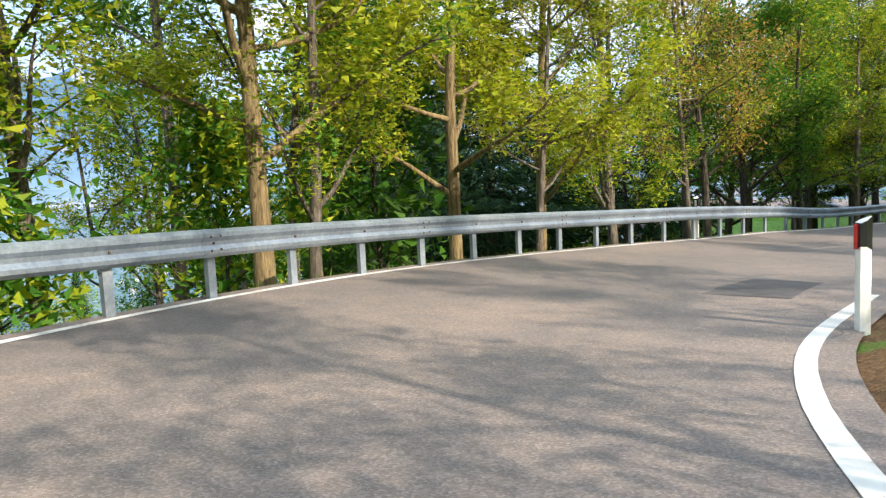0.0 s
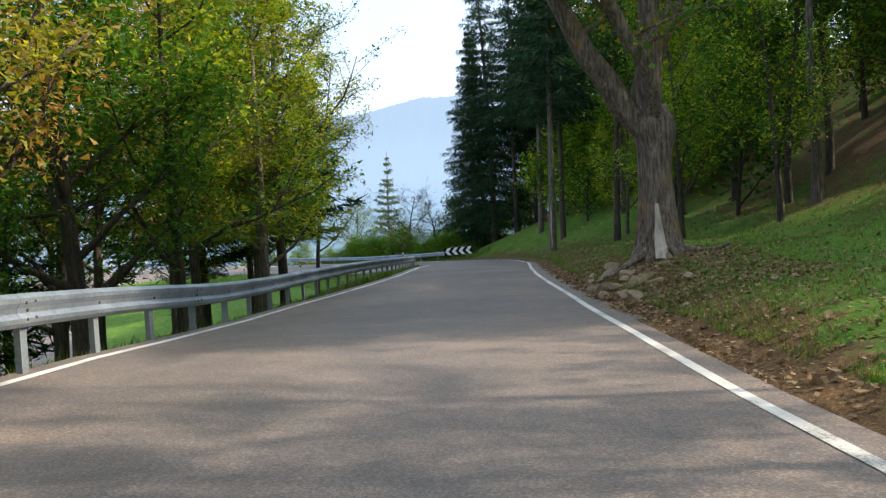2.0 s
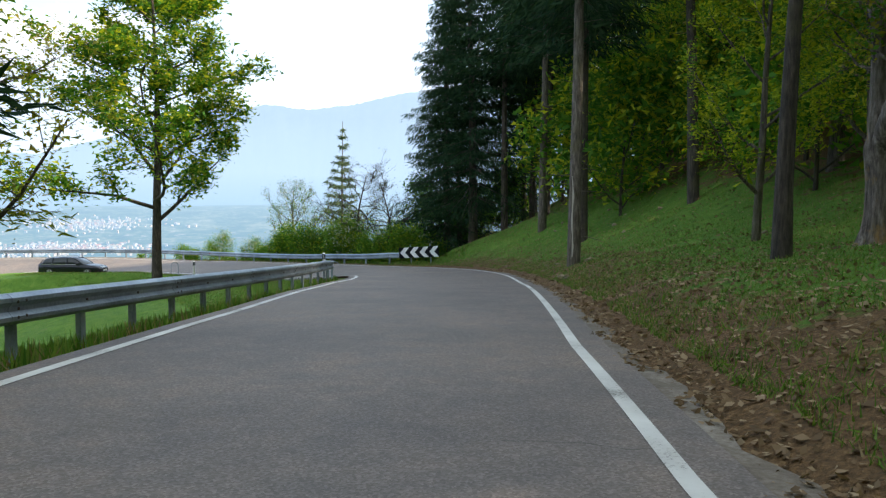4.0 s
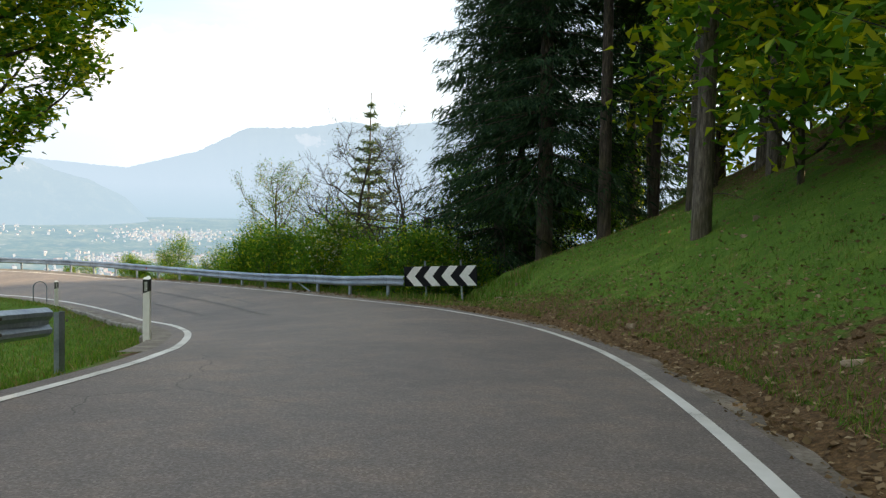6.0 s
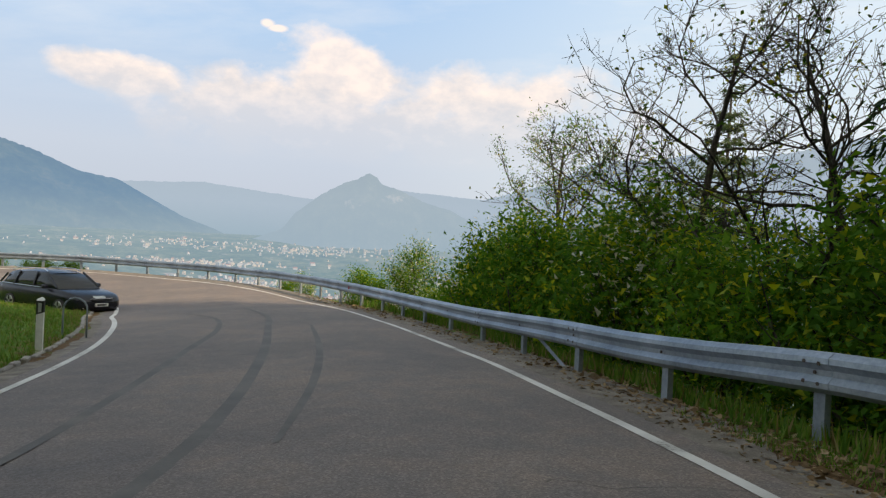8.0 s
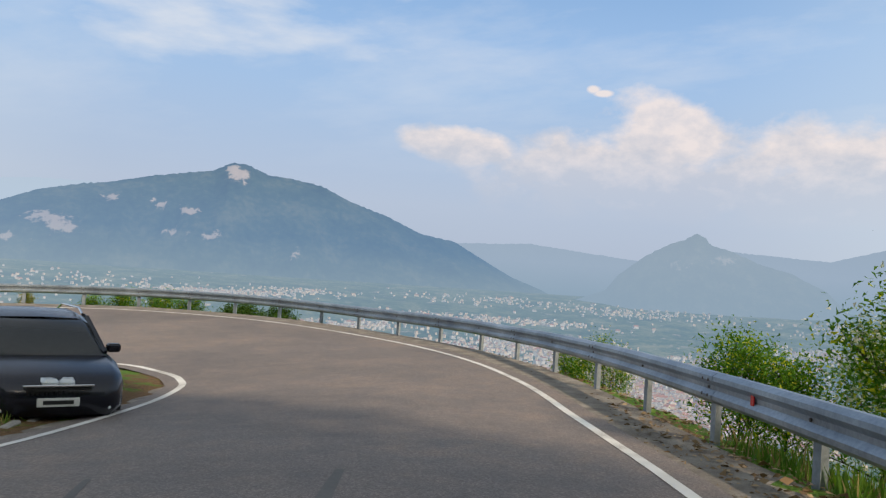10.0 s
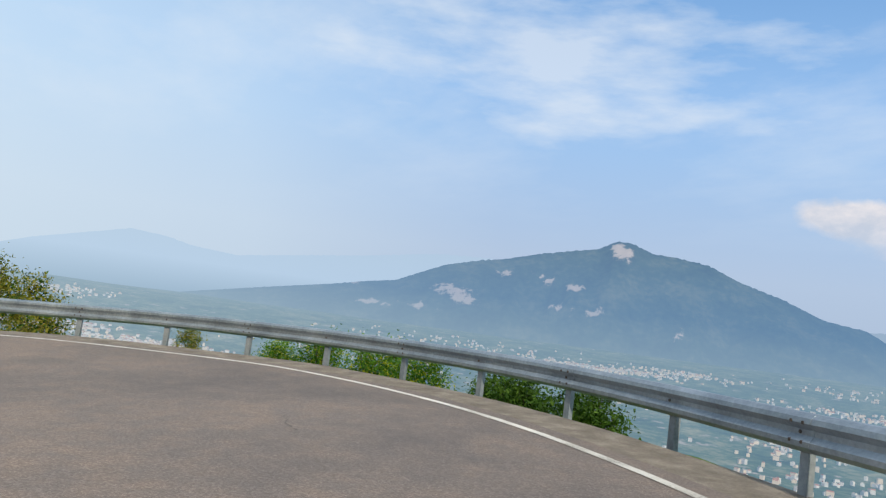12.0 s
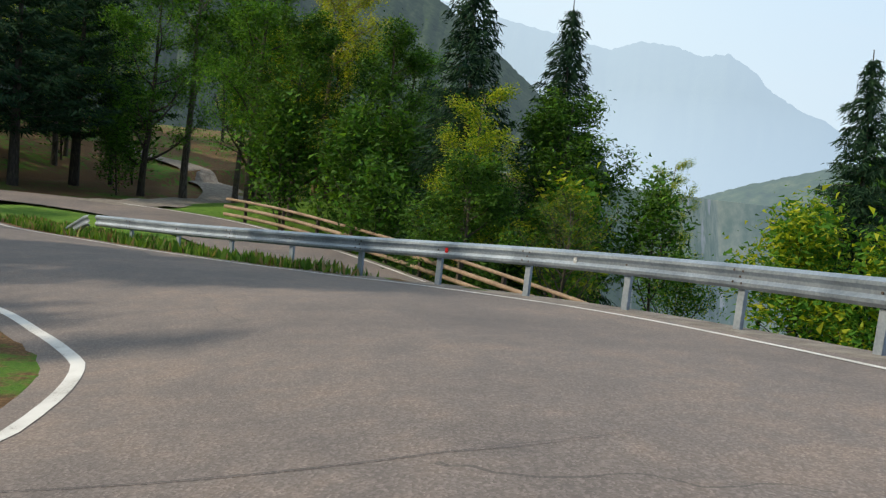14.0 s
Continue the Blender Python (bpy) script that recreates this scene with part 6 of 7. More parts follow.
    for a, n in [(200, 1.5), (232, 1.7), (262, 1.6), (300, 1.3)]:
        w = (math.cos(radians(a)), math.sin(radians(a)), -0.75 if 170 < a < 290 else -0.15)
        V, F = tubes([limb(rng, (0.45 * w[0], 0.45 * w[1], 0.22), w, n * 0.75, 0.085, 0.02, 0.7, 6)], 7)
        solid("root", V, F, BARK_OLD, e, "gnarled root gripping the bank", smooth=True)
    return e


old_tree(46.75, 14.43)
old_tree(55.9, 28.3, 0.62, 70, "stout old pollard with a hollow dark trunk on the meadow")


def rock(x, y, size, seed, z=None):
    rng = np.random.default_rng(seed)
    bm = bmesh.new()
    bmesh.ops.create_cube(bm, size=1.5)
    bmesh.ops.bevel(bm, geom=bm.edges[:], offset=0.22, segments=1, affect="EDGES")
    bmesh.ops.subdivide_edges(bm, edges=[e for e in bm.edges if e.calc_length() > 0.6], cuts=1)
    sx, sy, sz = size * rng.uniform(0.7, 1.3), size * rng.uniform(0.6, 1.1), size * rng.uniform(0.45, 0.8)
    for v in bm.verts:
        c = v.co.copy()
        n = 1 + 0.42 * noise.noise(c * 1.1 + Vector((seed * 1.7, 0, 0))) + 0.08 * noise.noise(c * 4 + Vector((0, seed, 0)))
        v.co = Vector((c.x * sx, c.y * sy, c.z * sz)) * n
    top = thing("rock", "angular pale limestone block lying in the bank", "rock", "stones on the bank", pose(x, y, (ground_z(x, y) if z is None else z) - sz * 0.10, rng.uniform(-30, 30), rng.uniform(-30, 30), rng.uniform(0, 360)))
    part("stone", bm, ROCK, top)
    return top


rng = np.random.default_rng(8)
for i in range(26):
    k = np.searchsorted(ROAD_S, rng.uniform(65.5, 76))
    off = W_RIGHT[k] + rng.uniform(0.7, 2.2)
    rock(ROAD[k, 0] - ROAD_LEFT[k, 0] * off, ROAD[k, 1] - ROAD_LEFT[k, 1] * off, rng.uniform(0.05, 0.14), 100 + i)
for i in range(16):
    k = np.searchsorted(ROAD_S, rng.uniform(92, 119))
    off = W_RIGHT[k] + rng.uniform(0.5, 6.0)
    rock(ROAD[k, 0] - ROAD_LEFT[k, 0] * off, ROAD[k, 1] - ROAD_LEFT[k, 1] * off, rng.uniform(0.06, 0.15), 200 + i)

for i, (x, y, size) in enumerate([(44.93, 13.38, 0.15), (44.87, 12.68, 0.17), (44.75, 12.07, 0.18), (45.35, 13.1, 0.16), (45.28, 12.4, 0.15), (45.61, 13.82, 0.13), (45.1, 13.89, 0.12), (45.51, 11.81, 0.14), (55.35, 37.7, 0.09), (55.2, 37.35, 0.11), (55.1, 37.0, 0.10), (55.0, 36.65, 0.12), (54.85, 36.3, 0.09)]):
    rock(x, y, size, 300 + i)

# broken blocks below the old tree
for i, (s, off, size) in enumerate([(71.0, 1.75, 0.20), (71.5, 2.1, 0.27), (69.8, 1.9, 0.30), (72.4, 2.3, 0.22), (70.6, 2.3, 0.26), (69.3, 2.5, 0.22), (71.9, 1.75, 0.17), (70.3, 1.75, 0.19), (73.0, 1.95, 0.18)]):
    k = np.searchsorted(ROAD_S, s)
    rock(ROAD[k, 0] - ROAD_LEFT[k, 0] * off, ROAD[k, 1] - ROAD_LEFT[k, 1] * off, size, 400 + i)

# ---------- grass, dry leaves ----------


def scatter(name, label, category, spots, size, mats, long, flat, droop=None, lift=0.0, seed=1, patchy=False, corners=4):
    rng = np.random.default_rng(seed)
    if patchy:
        spots = [(x, y) for x, y in spots if noise.noise(Vector((x * 0.55, y * 0.55, 2.0))) + 0.6 * noise.noise(Vector((x * 1.9, y * 1.9, 5.0))) < 0.16 + 0.3 * rng.random()]
    P = np.array([(x, y, ground_z(x, y) + lift) for x, y in spots])
    n = len(P)
    ob = new(name, leaf_mesh(name, blades(rng, P, size, flat, long, 0.4, droop, corners), mats, (rng.random(n) ** 1.4 * len(mats)).astype(int), corners))
    tagged(ob, label, category, kind="stuff")


def beside(rng, n, s0, s1, near, far, right=True, power=1.6):
    out = []
    for _ in range(n):
        k = np.searchsorted(ROAD_S, rng.uniform(s0, s1))
        w = W_RIGHT[k] if right else W_LEFT[k]
        o = w + near + (far - near) * rng.random() ** power
        sgn = -1 if right else 1
        along = rng.uniform(-0.3, 0.3)
        out.append((ROAD[k, 0] + ROAD_LEFT[k, 0] * o * sgn + ROAD_LEFT[k, 1] * along, ROAD[k, 1] + ROAD_LEFT[k, 1] * o * sgn - ROAD_LEFT[k, 0] * along))
    return out


rng = np.random.default_rng(21)
up_way = np.array((0, 0, 1.6))
scatter("bank_grass", "short green grass on the roadside bank", "grass", beside(rng, 210000, 45, 122, 0.75, 11, True), 0.012, [GRASS_BLADE, GRASS_BLADE, GRASS_BLADE, DRY_GRASS], 6.5, 0, np.array((0, 0, 0.8)), 0.02, 3, True, 3)
scatter("verge_grass", "green grass inside the bend", "grass", beside(rng, 60000, 96, 146, 0.75, 6, False, 1.2), 0.016, [GRASS_BLADE, GRASS_BLADE, GRASS_BLADE, DRY_GRASS], 6.0, 0, np.array((0, 0, 0.9)), 0.03, 4, False, 3)
scatter("slope_grass", "rough grass and weeds under the guard rail", "grass", beside(rng, 32000, 40, 104, 0.55, 4, False, 1.2), 0.028, [GRASS_BLADE, GRASS_BLADE, GRASS_BLADE, DRY_GRASS], 7.0, 0, up_way, 0.07, 5, False, 3)
scatter("outer_grass", "grass tufts along the outside of the bend", "grass", beside(rng, 22000, 118, 140, 1.1, 4.5, True, 1.3), 0.028, [GRASS_BLADE, GRASS_BLADE, GRASS_BLADE, DRY_GRASS], 7.0, 0, up_way, 0.07, 6, False, 3)
scatter("tail_grass", "tall grass on the strip beside the rail end", "grass", beside(rng, 7000, 176, 192, 0.5, 3.2, True, 1.3), 0.06, [GRASS_BLADE, GRASS_BLADE, GRASS_BLADE, DRY_GRASS], 4.5, 0, up_way, 0.08, 9)
scatter("leaf_litter", "dry brown leaves along the foot of the bank", "dead leaves", beside(rng, 30000, 60, 124, 0.15, 3.0, True, 2.0), 0.034, [LITTER, LITTER], 1.6, 0.75, None, 0.015, 7)
scatter("bank_litter", "scattered dry leaves on the grassy bank", "dead leaves", beside(rng, 16000, 64, 122, 1.5, 10, True, 1.2), 0.036, [LITTER, LITTER], 1.6, 0.75, None, 0.03, 17)
scatter("stone_litter", "dry brown leaves and twigs between the stones", "dead leaves", beside(rng, 9000, 66, 77, 0.25, 3.2, True, 1.0), 0.036, [LITTER, LITTER], 1.7, 0.6, None, 0.02, 27)
scatter("bend_litter", "dry leaves and twigs under the outer rail", "dead leaves", beside(rng, 6000, 118, 150, 0.25, 1.6, True, 1.0), 0.035, [LITTER, LITTER], 1.8, 0.85, None, 0.03, 8)

# ---------- asphalt details ----------
m = (ROAD_S > 116) & (ROAD_S < 186)
ledge = strip("shoulder", -W_RIGHT[m] - 1.05, -W_RIGHT[m] - 0.30, ROAD[m], ROAD_LEFT[m], GRAVEL, lift=-0.012, columns=3, tilt=cross_fall(int(np.argmax(m))))
tagged(ledge, "crumbling gravel and concrete shoulder under the outer rail", "shoulder", kind="structure")
m = (ROAD_S > 66) & (ROAD_S < 121)
ledge = strip("shoulder", -W_RIGHT[m] - 0.50 - 0.08 * np.sin(ROAD_S[m] * 1.7) - 0.05 * np.sin(ROAD_S[m] * 4.3), -W_RIGHT[m] - 0.28, ROAD[m], ROAD_LEFT[m], GUTTER, lift=-0.006, columns=2)
tagged(ledge, "dusty concrete gutter half covered with earth along the foot of the bank", "gutter", kind="structure")
m = (ROAD_S > 108) & (ROAD_S < 147)
ledge = strip("shoulder", W_LEFT[m] + 0.27, W_LEFT[m] + 0.62, ROAD[m], ROAD_LEFT[m], GRAVEL, lift=-0.004, columns=2, tilt=cross_fall(int(np.argmax(m))))
tagged(ledge, "stony edge between the inner line and the grass", "shoulder", kind="structure")


KERB_MESHES = []
for n in range(4):
    bm = box_bm(0.26 + 0.04 * n, 0.10, 0.12, (0, 0, 0), 0.02)
    for v in bm.verts:
        v.co *= 1 + 0.16 * noise.noise(v.co * 7 + Vector((n * 3.1, 0, 0)))
    me = bpy.data.meshes.new("stone")
    bm.to_mesh(me)
    bm.free()
    me.materials.append(CONCRETE)
    KERB_MESHES.append(me)
kerb = tagged(new("stone_kerb"), "row of rough low kerb stones along the grass inside the bend", "kerb", kind="structure")
s, n = 112.0, 0
while s < 143:
    k = np.searchsorted(ROAD_S, s)
    o = W_LEFT[k] + 0.68 + 0.05 * noise.noise(Vector((s * 1.3, 0, 0)))
    z = ROAD[k, 2] + Z_LEFT[k] * o / W_LEFT[k]
    ob = new("stone", KERB_MESHES[n % 4])
    ob.parent = kerb
    ob.matrix_basis = pose(ROAD[k, 0] + ROAD_LEFT[k, 0] * o, ROAD[k, 1] + ROAD_LEFT[k, 1] * o, z - 0.005 + 0.03 * noise.noise(Vector((s, 3, 0))), 4 * noise.noise(Vector((s, 7, 0))), 0, math.degrees(math.atan2(ROAD_LEFT[k, 1], ROAD_LEFT[k, 0])) - 90 + 8 * noise.noise(Vector((s, 1, 2))))
    s += 0.5
    n += 1


def on_road(x, y):
    d, z, at, side = nearest(ROAD, np.array([[x, y]]))
    i = min(int(at[0]), len(W_LEFT) - 1)
    return float(z[0] + (Z_LEFT[i] * d[0] / W_LEFT[i] if side[0] > 0 else Z_RIGHT[i] * d[0] / W_RIGHT[i]))


def laid_strip(name, label, rows, width, mat, lift, taper=True):
    """A thin mark lying on the road along the given plan points."""
    p = smooth_line([(x, y, on_road(x, y)) for x, y in rows], 0.4)
    p[:, 2] = [on_road(x, y) for x, y in p[:, :2]]
    n = len(p)
    w = np.array([width * (0.25 + 0.75 * math.sin(math.pi * (i + 0.5) / n) ** 0.5 if taper else 1) for i in range(n)])
    ob = strip(name, -w / 2, w / 2, p, left_of(p), mat, lift=lift, columns=2)
    tagged(ob, label, "road mark", kind="structure")


SKID = [[(45.0, 74.7), (46.9, 72.9), (48.3, 70.4), (49.6, 66.8), (51.1, 62.6), (51.9, 60.3), (52.6, 58.0)],
        [(46.3, 75.8), (48.2, 73.0), (49.6, 69.9), (51.4, 65.5), (53.0, 60.7), (53.4, 59.0), (53.8, 57.0)],
        [(50.2, 70.6), (51.6, 67.2), (52.9, 63.4), (53.7, 60.4)]]
for i, rows in enumerate(SKID):
    laid_strip("tyre_mark", "dark curved tyre mark left by braking on the asphalt", rows, (0.12, 0.17, 0.10)[i], RUBBER_MARK, 0.005)
laid_strip("repair_patch", "dark rectangular tar repair in the asphalt", [(37.36, -3.3), (37.45, -2.7), (37.6, -1.9), (37.78, -1.15)], 1.07, TAR, 0.005, False)
laid_strip("crack_seal", "long thin crack in the asphalt", [(27.0, 79.3), (25.9, 79.9), (24.6, 80.3), (23.6, 80.4)], 0.008, TAR, 0.005)
laid_strip("crack_seal", "long thin crack in the asphalt", [(40.63, 15.27), (40.39, 18.06), (41.05, 20.79)], 0.02, TAR, 0.005)

# ---------- the rail's sunk end, brace, reflectors ----------
end, before = OUTER[-1], OUTER[-6]
way = (end - before) / np.linalg.norm(end - before)
tail = [end + np.array((0, 0, OUTER_H - 0.155)), end + way * 0.25 + np.array((0, 0, OUTER_H - 0.20)), end + way * 1.0 + np.array((0, 0, OUTER_H - 0.50)), end + way * 1.6 + np.array((0, 0, OUTER_H - 0.78))]
tip = thing("rail_terminal", "galvanised rail end bent down into the grass", "guard rail")
V, F = sweep(beam_profile(-1), tail)
solid("sloped_beam", V, F, ZINC, tip)
x, y, z = beyond_rail(4.6, 0.12)
x2, y2, z2 = beyond_rail(6.3, 0.12)
brace = thing("rail_brace", "diagonal steel brace between two rail posts", "brace")
V, F = tubes([[((x, y, z + 0.05), 0.03), ((x2, y2, z2 + OUTER_H - 0.12), 0.03)]], 4)
solid("bar", V, F, ZINC_POST, brace)


def rail_reflector(s, mat, label):
    x, y, z = beyond_rail(s, -0.055)
    l = np.array([np.interp(s, OUT_D, left_of(OUTER)[:, c]) for c in range(2)])
    top = thing("rail_reflector", label, "reflector", "reflectors on the rail", pose(x, y, z + OUTER_H - 0.155, 0, 0, math.degrees(math.atan2(l[1], l[0])) - 90))
    part("plate", box_bm(0.07, 0.01, 0.10, (0, 0, 0), 0.003), mat, top)


for s, mat, label in [(3.9 + 31 * 2.0, RED_REFLECTOR, "small red reflector in the rail's groove"), (3.9 + 29.6 * 2.0, GREY_REFLECTOR, "silver reflector tape on the rail"), (3.9 + 7.6 * 2.0, RED_REFLECTOR, "small red reflector in the rail's groove")]:
    rail_reflector(s, mat, label)

# ---------- timber rail, path and hoop ----------


LOG_CUT = 20


def timber_rail():
    left = left_of(SIDE_ROAD)
    base = np.c_[SIDE_ROAD[:, :2] - left * 3.1, SIDE_ROAD[:, 2]]
    top = thing("timber_rail", "double log guard rail on steel posts beside the side road", "guard rail")
    for h, r, o in ((0.16, 0.075, 0.0), (0.50, 0.075, 0.0), (0.82, 0.06, 0.10)):
        b = base.copy()
        b[:, 2] += h
        b[:, :2] -= left * o
        V, F = tubes([[(p, r) for p in b[:-LOG_CUT:2]]], 8)
        solid("log", V, F, WOOD_RAIL, top, "peeled round log", smooth=True)
    for i in range(2, len(base) - LOG_CUT, 4):
        x, y, z = base[i]
        part("post", box_bm(0.12, 0.12, 1.5, (x - left[i, 0] * 0.12, y - left[i, 1] * 0.12, z + 0.05), 0.01), BARK_DARK, top)


timber_rail()
left = left_of(SIDE_ROAD)
m = slice(0, len(SIDE_ROAD) - 10)
ob = strip("edge_line", -2.35, -2.22, SIDE_ROAD[m], left[m], PAINT, lift=0.028)
tagged(ob, "white edge line on the side road", "road marking", kind="structure")
PATHWAY = TRACK.copy()
PATHWAY[:, 2] = [ground_z(a, b) + 0.10 for a, b in PATHWAY[:, :2]]
ob = strip("gravel_path", -1.6, 1.6, PATHWAY, left_of(PATHWAY), GRAVEL, columns=3)
tagged(ob, "pale gravel track winding into the woods", "path", kind="structure")


def hoop(x, y, yaw):
    z = ground_z(x, y)
    top = thing("metal_hoop", "small bent grey steel hoop standing in the grass", "hoop", at=pose(x, y, z, 0, 0, yaw))
    pts = [((-0.22, 0, -0.2), 0.018), ((-0.22, 0, 0.55), 0.018)] + [((-0.22 * math.cos(a), 0, 0.55 + 0.22 * math.sin(a)), 0.018) for a in np.linspace(0.3, math.pi - 0.3, 7)] + [((0.22, 0, 0.55), 0.018), ((0.22, 0, -0.2), 0.018)]
    V, F = tubes([[(np.array(p), r) for p, r in pts]], 8)
    solid("tube", V, F, ZINC_POST, top, smooth=True)


hoop(45.9, 69.2, 20)

# ---------- the oncoming car ----------
CAR_PAINT = plain("dark_blue_paint", (0.010, 0.012, 0.022), 0.22, 0.2)
CAR_GLASS = plain("tinted_glass", (0.02, 0.024, 0.03), 0.08)
CHROME = plain("chrome", (0.6, 0.6, 0.62), 0.15, 1.0)
TYRE = plain("tyre_rubber", (0.015, 0.015, 0.016), 0.8)
RIM = plain("alloy_rim", (0.35, 0.36, 0.38), 0.35, 0.8)
LAMP_GLASS = plain("lamp_glass", (0.62, 0.66, 0.70), 0.1)


def loft(stations):
    """Rings of points joined along the car: (x, [(y, z) ...])."""
    V, F = [], []
    k = len(stations[0][1])
    for x, ring in stations:
        V += [(x, y, z) for y, z in ring]
    for i in range(len(stations) - 1):
        for j in range(k):
            j2 = (j + 1) % k
            F.append((i * k + j, (i + 1) * k + j, (i + 1) * k + j2, i * k + j2))
    F.append(tuple(range(k)))
    F.append(tuple((len(stations) - 1) * k + j for j in range(k))[::-1])
    return V, F


def estate_car(x, y, z, yaw, size):
    top = thing("estate_car", "dark blue estate car coming round the bend", "car", at=pose(x, y, z, 0, 0, yaw) @ Matrix.Diagonal((size, size, size, 1)))

    def ring(w, lo, hi, shoulder):
        r = [(w * 0.86, lo), (w, lo + 0.14), (w, shoulder), (w * 0.96, hi - 0.03), (w * 0.84, hi)]
        return r + [(-a, b) for a, b in r[::-1]]
    st = [(-2.38, ring(0.70, 0.42, 0.86, 0.70)), (-2.30, ring(0.84, 0.28, 0.96, 0.80)), (-1.9, ring(0.91, 0.22, 0.98, 0.82)), (-1.0, ring(0.92, 0.20, 0.97, 0.80)), (0.0, ring(0.92, 0.20, 0.96, 0.78)), (0.9, ring(0.92, 0.20, 0.95, 0.76)),
          (1.5, ring(0.91, 0.22, 0.90, 0.72)), (2.05, ring(0.86, 0.22, 0.80, 0.66)), (2.30, ring(0.74, 0.26, 0.70, 0.58)), (2.40, ring(0.58, 0.32, 0.62, 0.52))]
    V, F = loft(st)
    solid("body", V, F, CAR_PAINT, top, "glossy dark blue bodywork", smooth=True)

    def cab(w0, w1, lo, hi):
        r = [(w0, lo), (w0 * 0.5 + w1 * 0.5, (lo + hi) / 2), (w1, hi - 0.04), (w1 * 0.86, hi)]
        return r + [(-a, b) for a, b in r[::-1]]
    cs = [(-2.18, cab(0.80, 0.74, 0.93, 1.00)), (-1.85, cab(0.85, 0.68, 0.94, 1.36)), (-1.5, cab(0.86, 0.66, 0.94, 1.43)), (-0.6, cab(0.87, 0.66, 0.94, 1.48)), (0.15, cab(0.87, 0.65, 0.94, 1.46)), (0.55, cab(0.86, 0.66, 0.93, 1.36)), (1.15, cab(0.82, 0.76, 0.90, 0.98))]
    V, F = loft(cs)
    solid("cabin_glass", V, F, CAR_GLASS, top, "dark tinted windows", smooth=True)
    roof = [(-2.0, 0.66, 1.24), (-1.8, 0.66, 1.385), (-1.4, 0.655, 1.45), (-0.6, 0.65, 1.497), (0.1, 0.64, 1.478), (0.42, 0.64, 1.41)]
    V, F = [], []
    for a, w, h in roof:
        V += [(a, -w, h - 0.05), (a, -w * 0.8, h), (a, 0, h + 0.012), (a, w * 0.8, h), (a, w, h - 0.05)]
    F = [(i * 5 + j, (i + 1) * 5 + j, (i + 1) * 5 + j + 1, i * 5 + j + 1) for i in range(len(roof) - 1) for j in range(4)]
    solid("roof", V, F, CAR_PAINT, top, smooth=True)
    for s in (-1, 1):
        for pts in ([(0.36, 0.66, 1.43), (1.12, 0.80, 0.97)], [(-0.15, 0.70, 1.44), (-0.12, 0.88, 0.96)], [(-1.2, 0.68, 1.42), (-1.25, 0.88, 0.96)], [(-1.95, 0.70, 1.30), (-2.2, 0.82, 0.98)]):
            V, F = tubes([[(np.array((a, s * b, c)), 0.035) for a, b, c in pts]], 6)
            solid("pillar", V, F, CAR_PAINT, top)
        V, F = tubes([[(np.array((a, s * 0.60, h)), 0.018) for a, h in ((-1.85, 1.42), (-1.4, 1.53), (0.0, 1.55), (0.3, 1.47))]], 6)
        solid("roof_rail", V, F, CHROME, top)
        V, F = tubes([[(np.array((a, s * b, h)), 0.012) for a, b, h in ((-2.1, 0.86, 0.97), (-1.0, 0.90, 0.965), (0.8, 0.89, 0.945))]], 5)
        solid("window_trim", V, F, CHROME, top, "thin chrome strip under the windows")
        part("wing_mirror", box_bm(0.16, 0.20, 0.13, (0.72, s * 1.0, 1.0), 0.03), CAR_PAINT, top)
        part("headlight", box_bm(0.42, 0.20, 0.13, (2.06, s * 0.66, 0.69), 0.04, Matrix.Rotation(s * -0.25, 4, "Z")), LAMP_GLASS, top, "clear glass headlight")
        part("fog_light", box_bm(0.10, 0.22, 0.07, (2.30, s * 0.55, 0.38), 0.02), LAMP_GLASS, top)
        for a in (1.42, -1.42):
            bm = bmesh.new()
            bmesh.ops.create_cone(bm, cap_ends=True, segments=28, radius1=0.33, radius2=0.33, depth=0.22)
            bmesh.ops.bevel(bm, geom=[e for e in bm.edges if len(e.link_faces) == 2 and abs(e.verts[0].co.z - e.verts[1].co.z) < 1e-4], offset=0.04, segments=2, affect="EDGES")
            bmesh.ops.transform(bm, matrix=Matrix.Translation((a, s * 0.83, 0.33)) @ Matrix.Rotation(math.pi / 2, 4, "X"), verts=bm.verts)
            w = part("wheel", bm, TYRE, top, "black tyre", smooth=True)
            bm = bmesh.new()
            bmesh.ops.create_cone(bm, cap_ends=True, segments=24, radius1=0.23, radius2=0.21, depth=0.02)
            bmesh.ops.transform(bm, matrix=Matrix.Translation((a, s * 0.945, 0.33)) @ Matrix.Rotation(math.pi / 2, 4, "X"), verts=bm.verts)
            part("rim", bm, RIM, w, "silver alloy rim")
            for k in range(5):
                part("spoke_gap", box_bm(0.07, 0.012, 0.15, (0, 0, 0.14), 0.01, Matrix.Translation((a, s * 0.957, 0.33)) @ Matrix.Rotation(k * 2 * math.pi / 5, 4, "Y")), TYRE, w, "dark gap between spokes")
    part("grille", box_bm(0.06, 0.80, 0.13, (2.37, 0, 0.60), 0.02), BLACK_PLASTIC, top, "black grille")
    part("grille_bar", box_bm(0.03, 0.84, 0.03, (2.40, 0, 0.675), 0.008), CHROME, top)
    part("air_intake", box_bm(0.06, 0.95, 0.12, (2.34, 0, 0.36), 0.02), BLACK_PLASTIC, top)
    part("number_plate", box_bm(0.02, 0.50, 0.11, (2.41, 0, 0.47), 0.004), WHITE_PLASTIC, top, "white plate with a plain dark bar")
    part("plate_bar", box_bm(0.012, 0.36, 0.05, (2.42, 0, 0.47)), BLACK_PLASTIC, top)
    return top


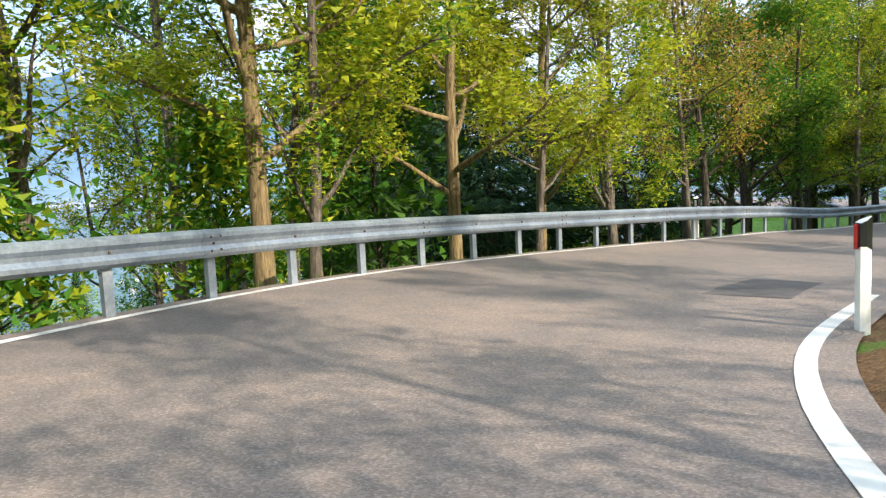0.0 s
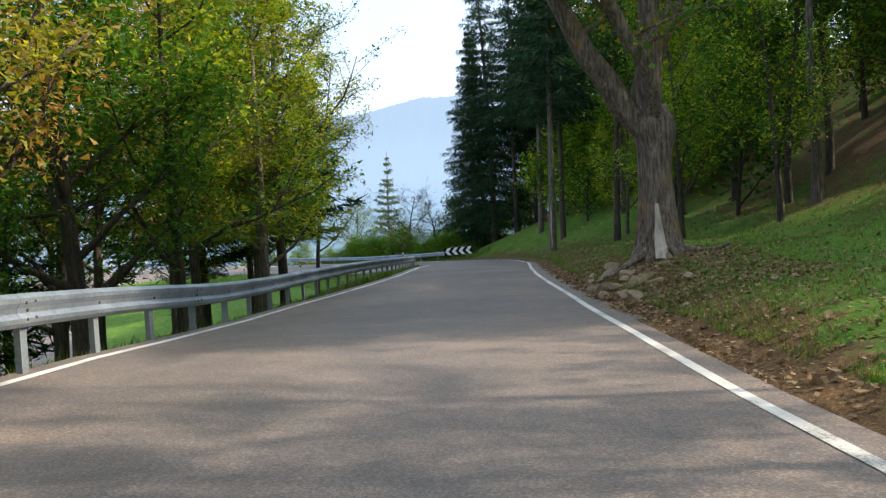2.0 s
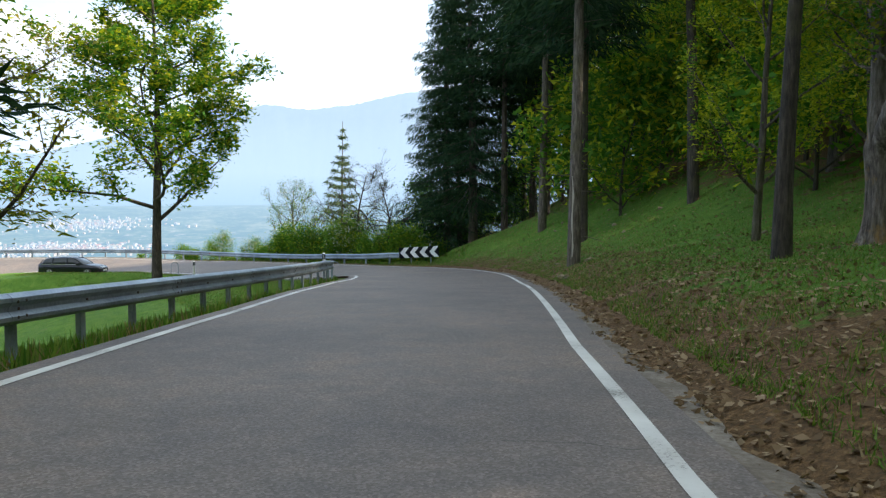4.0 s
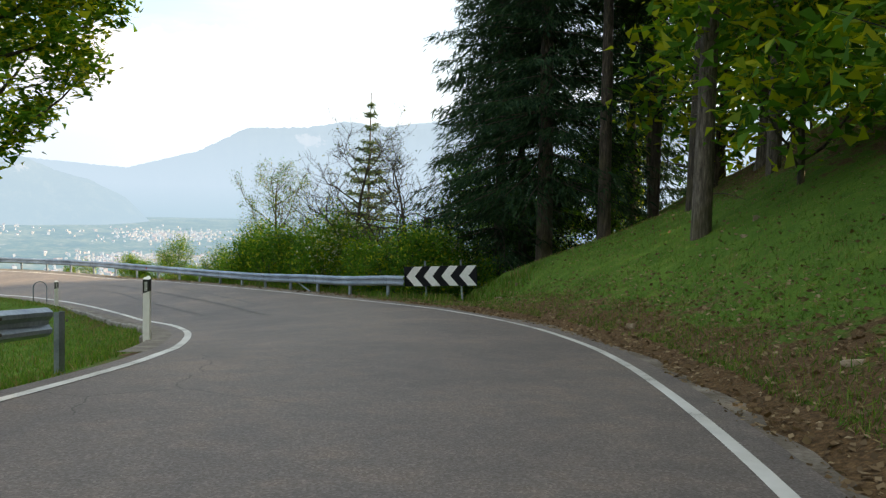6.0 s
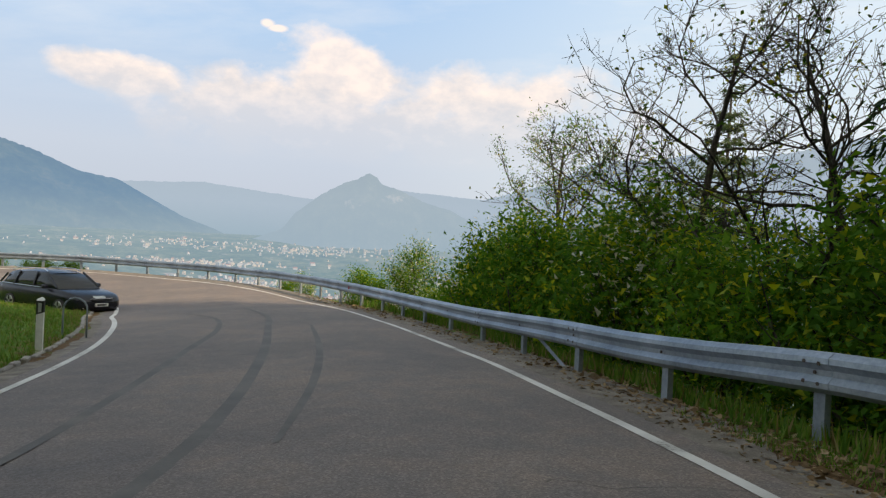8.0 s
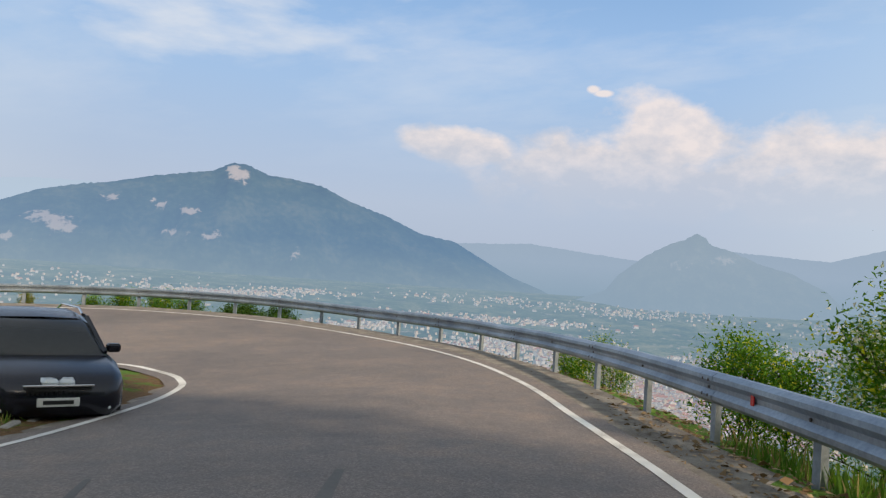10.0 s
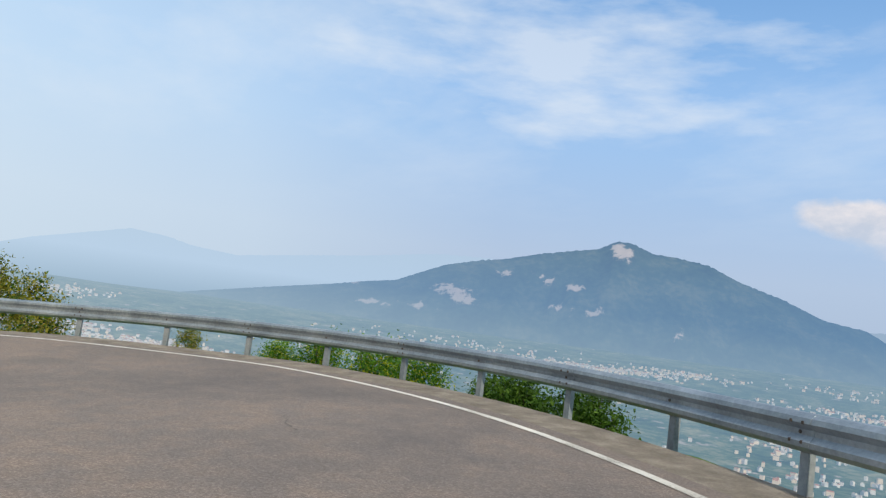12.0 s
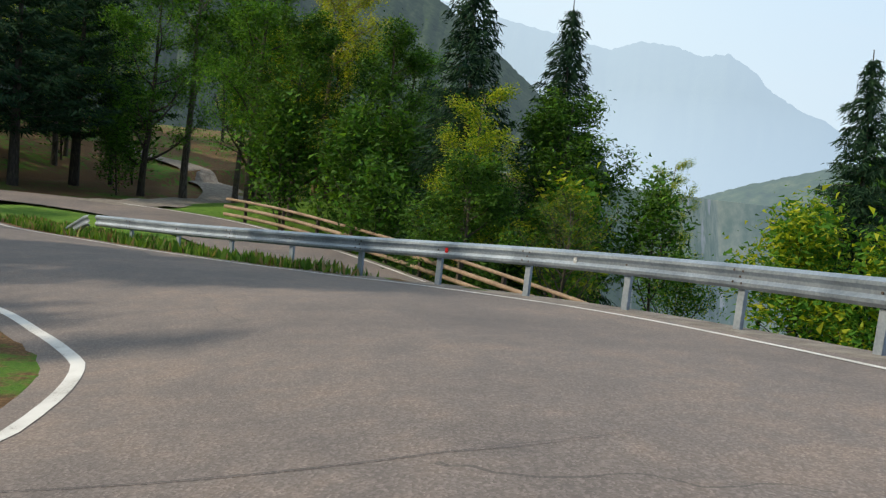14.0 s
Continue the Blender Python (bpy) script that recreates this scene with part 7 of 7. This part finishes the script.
estate_car(39.5, 77.2, on_road(39.5, 77.2), -20, 0.88)
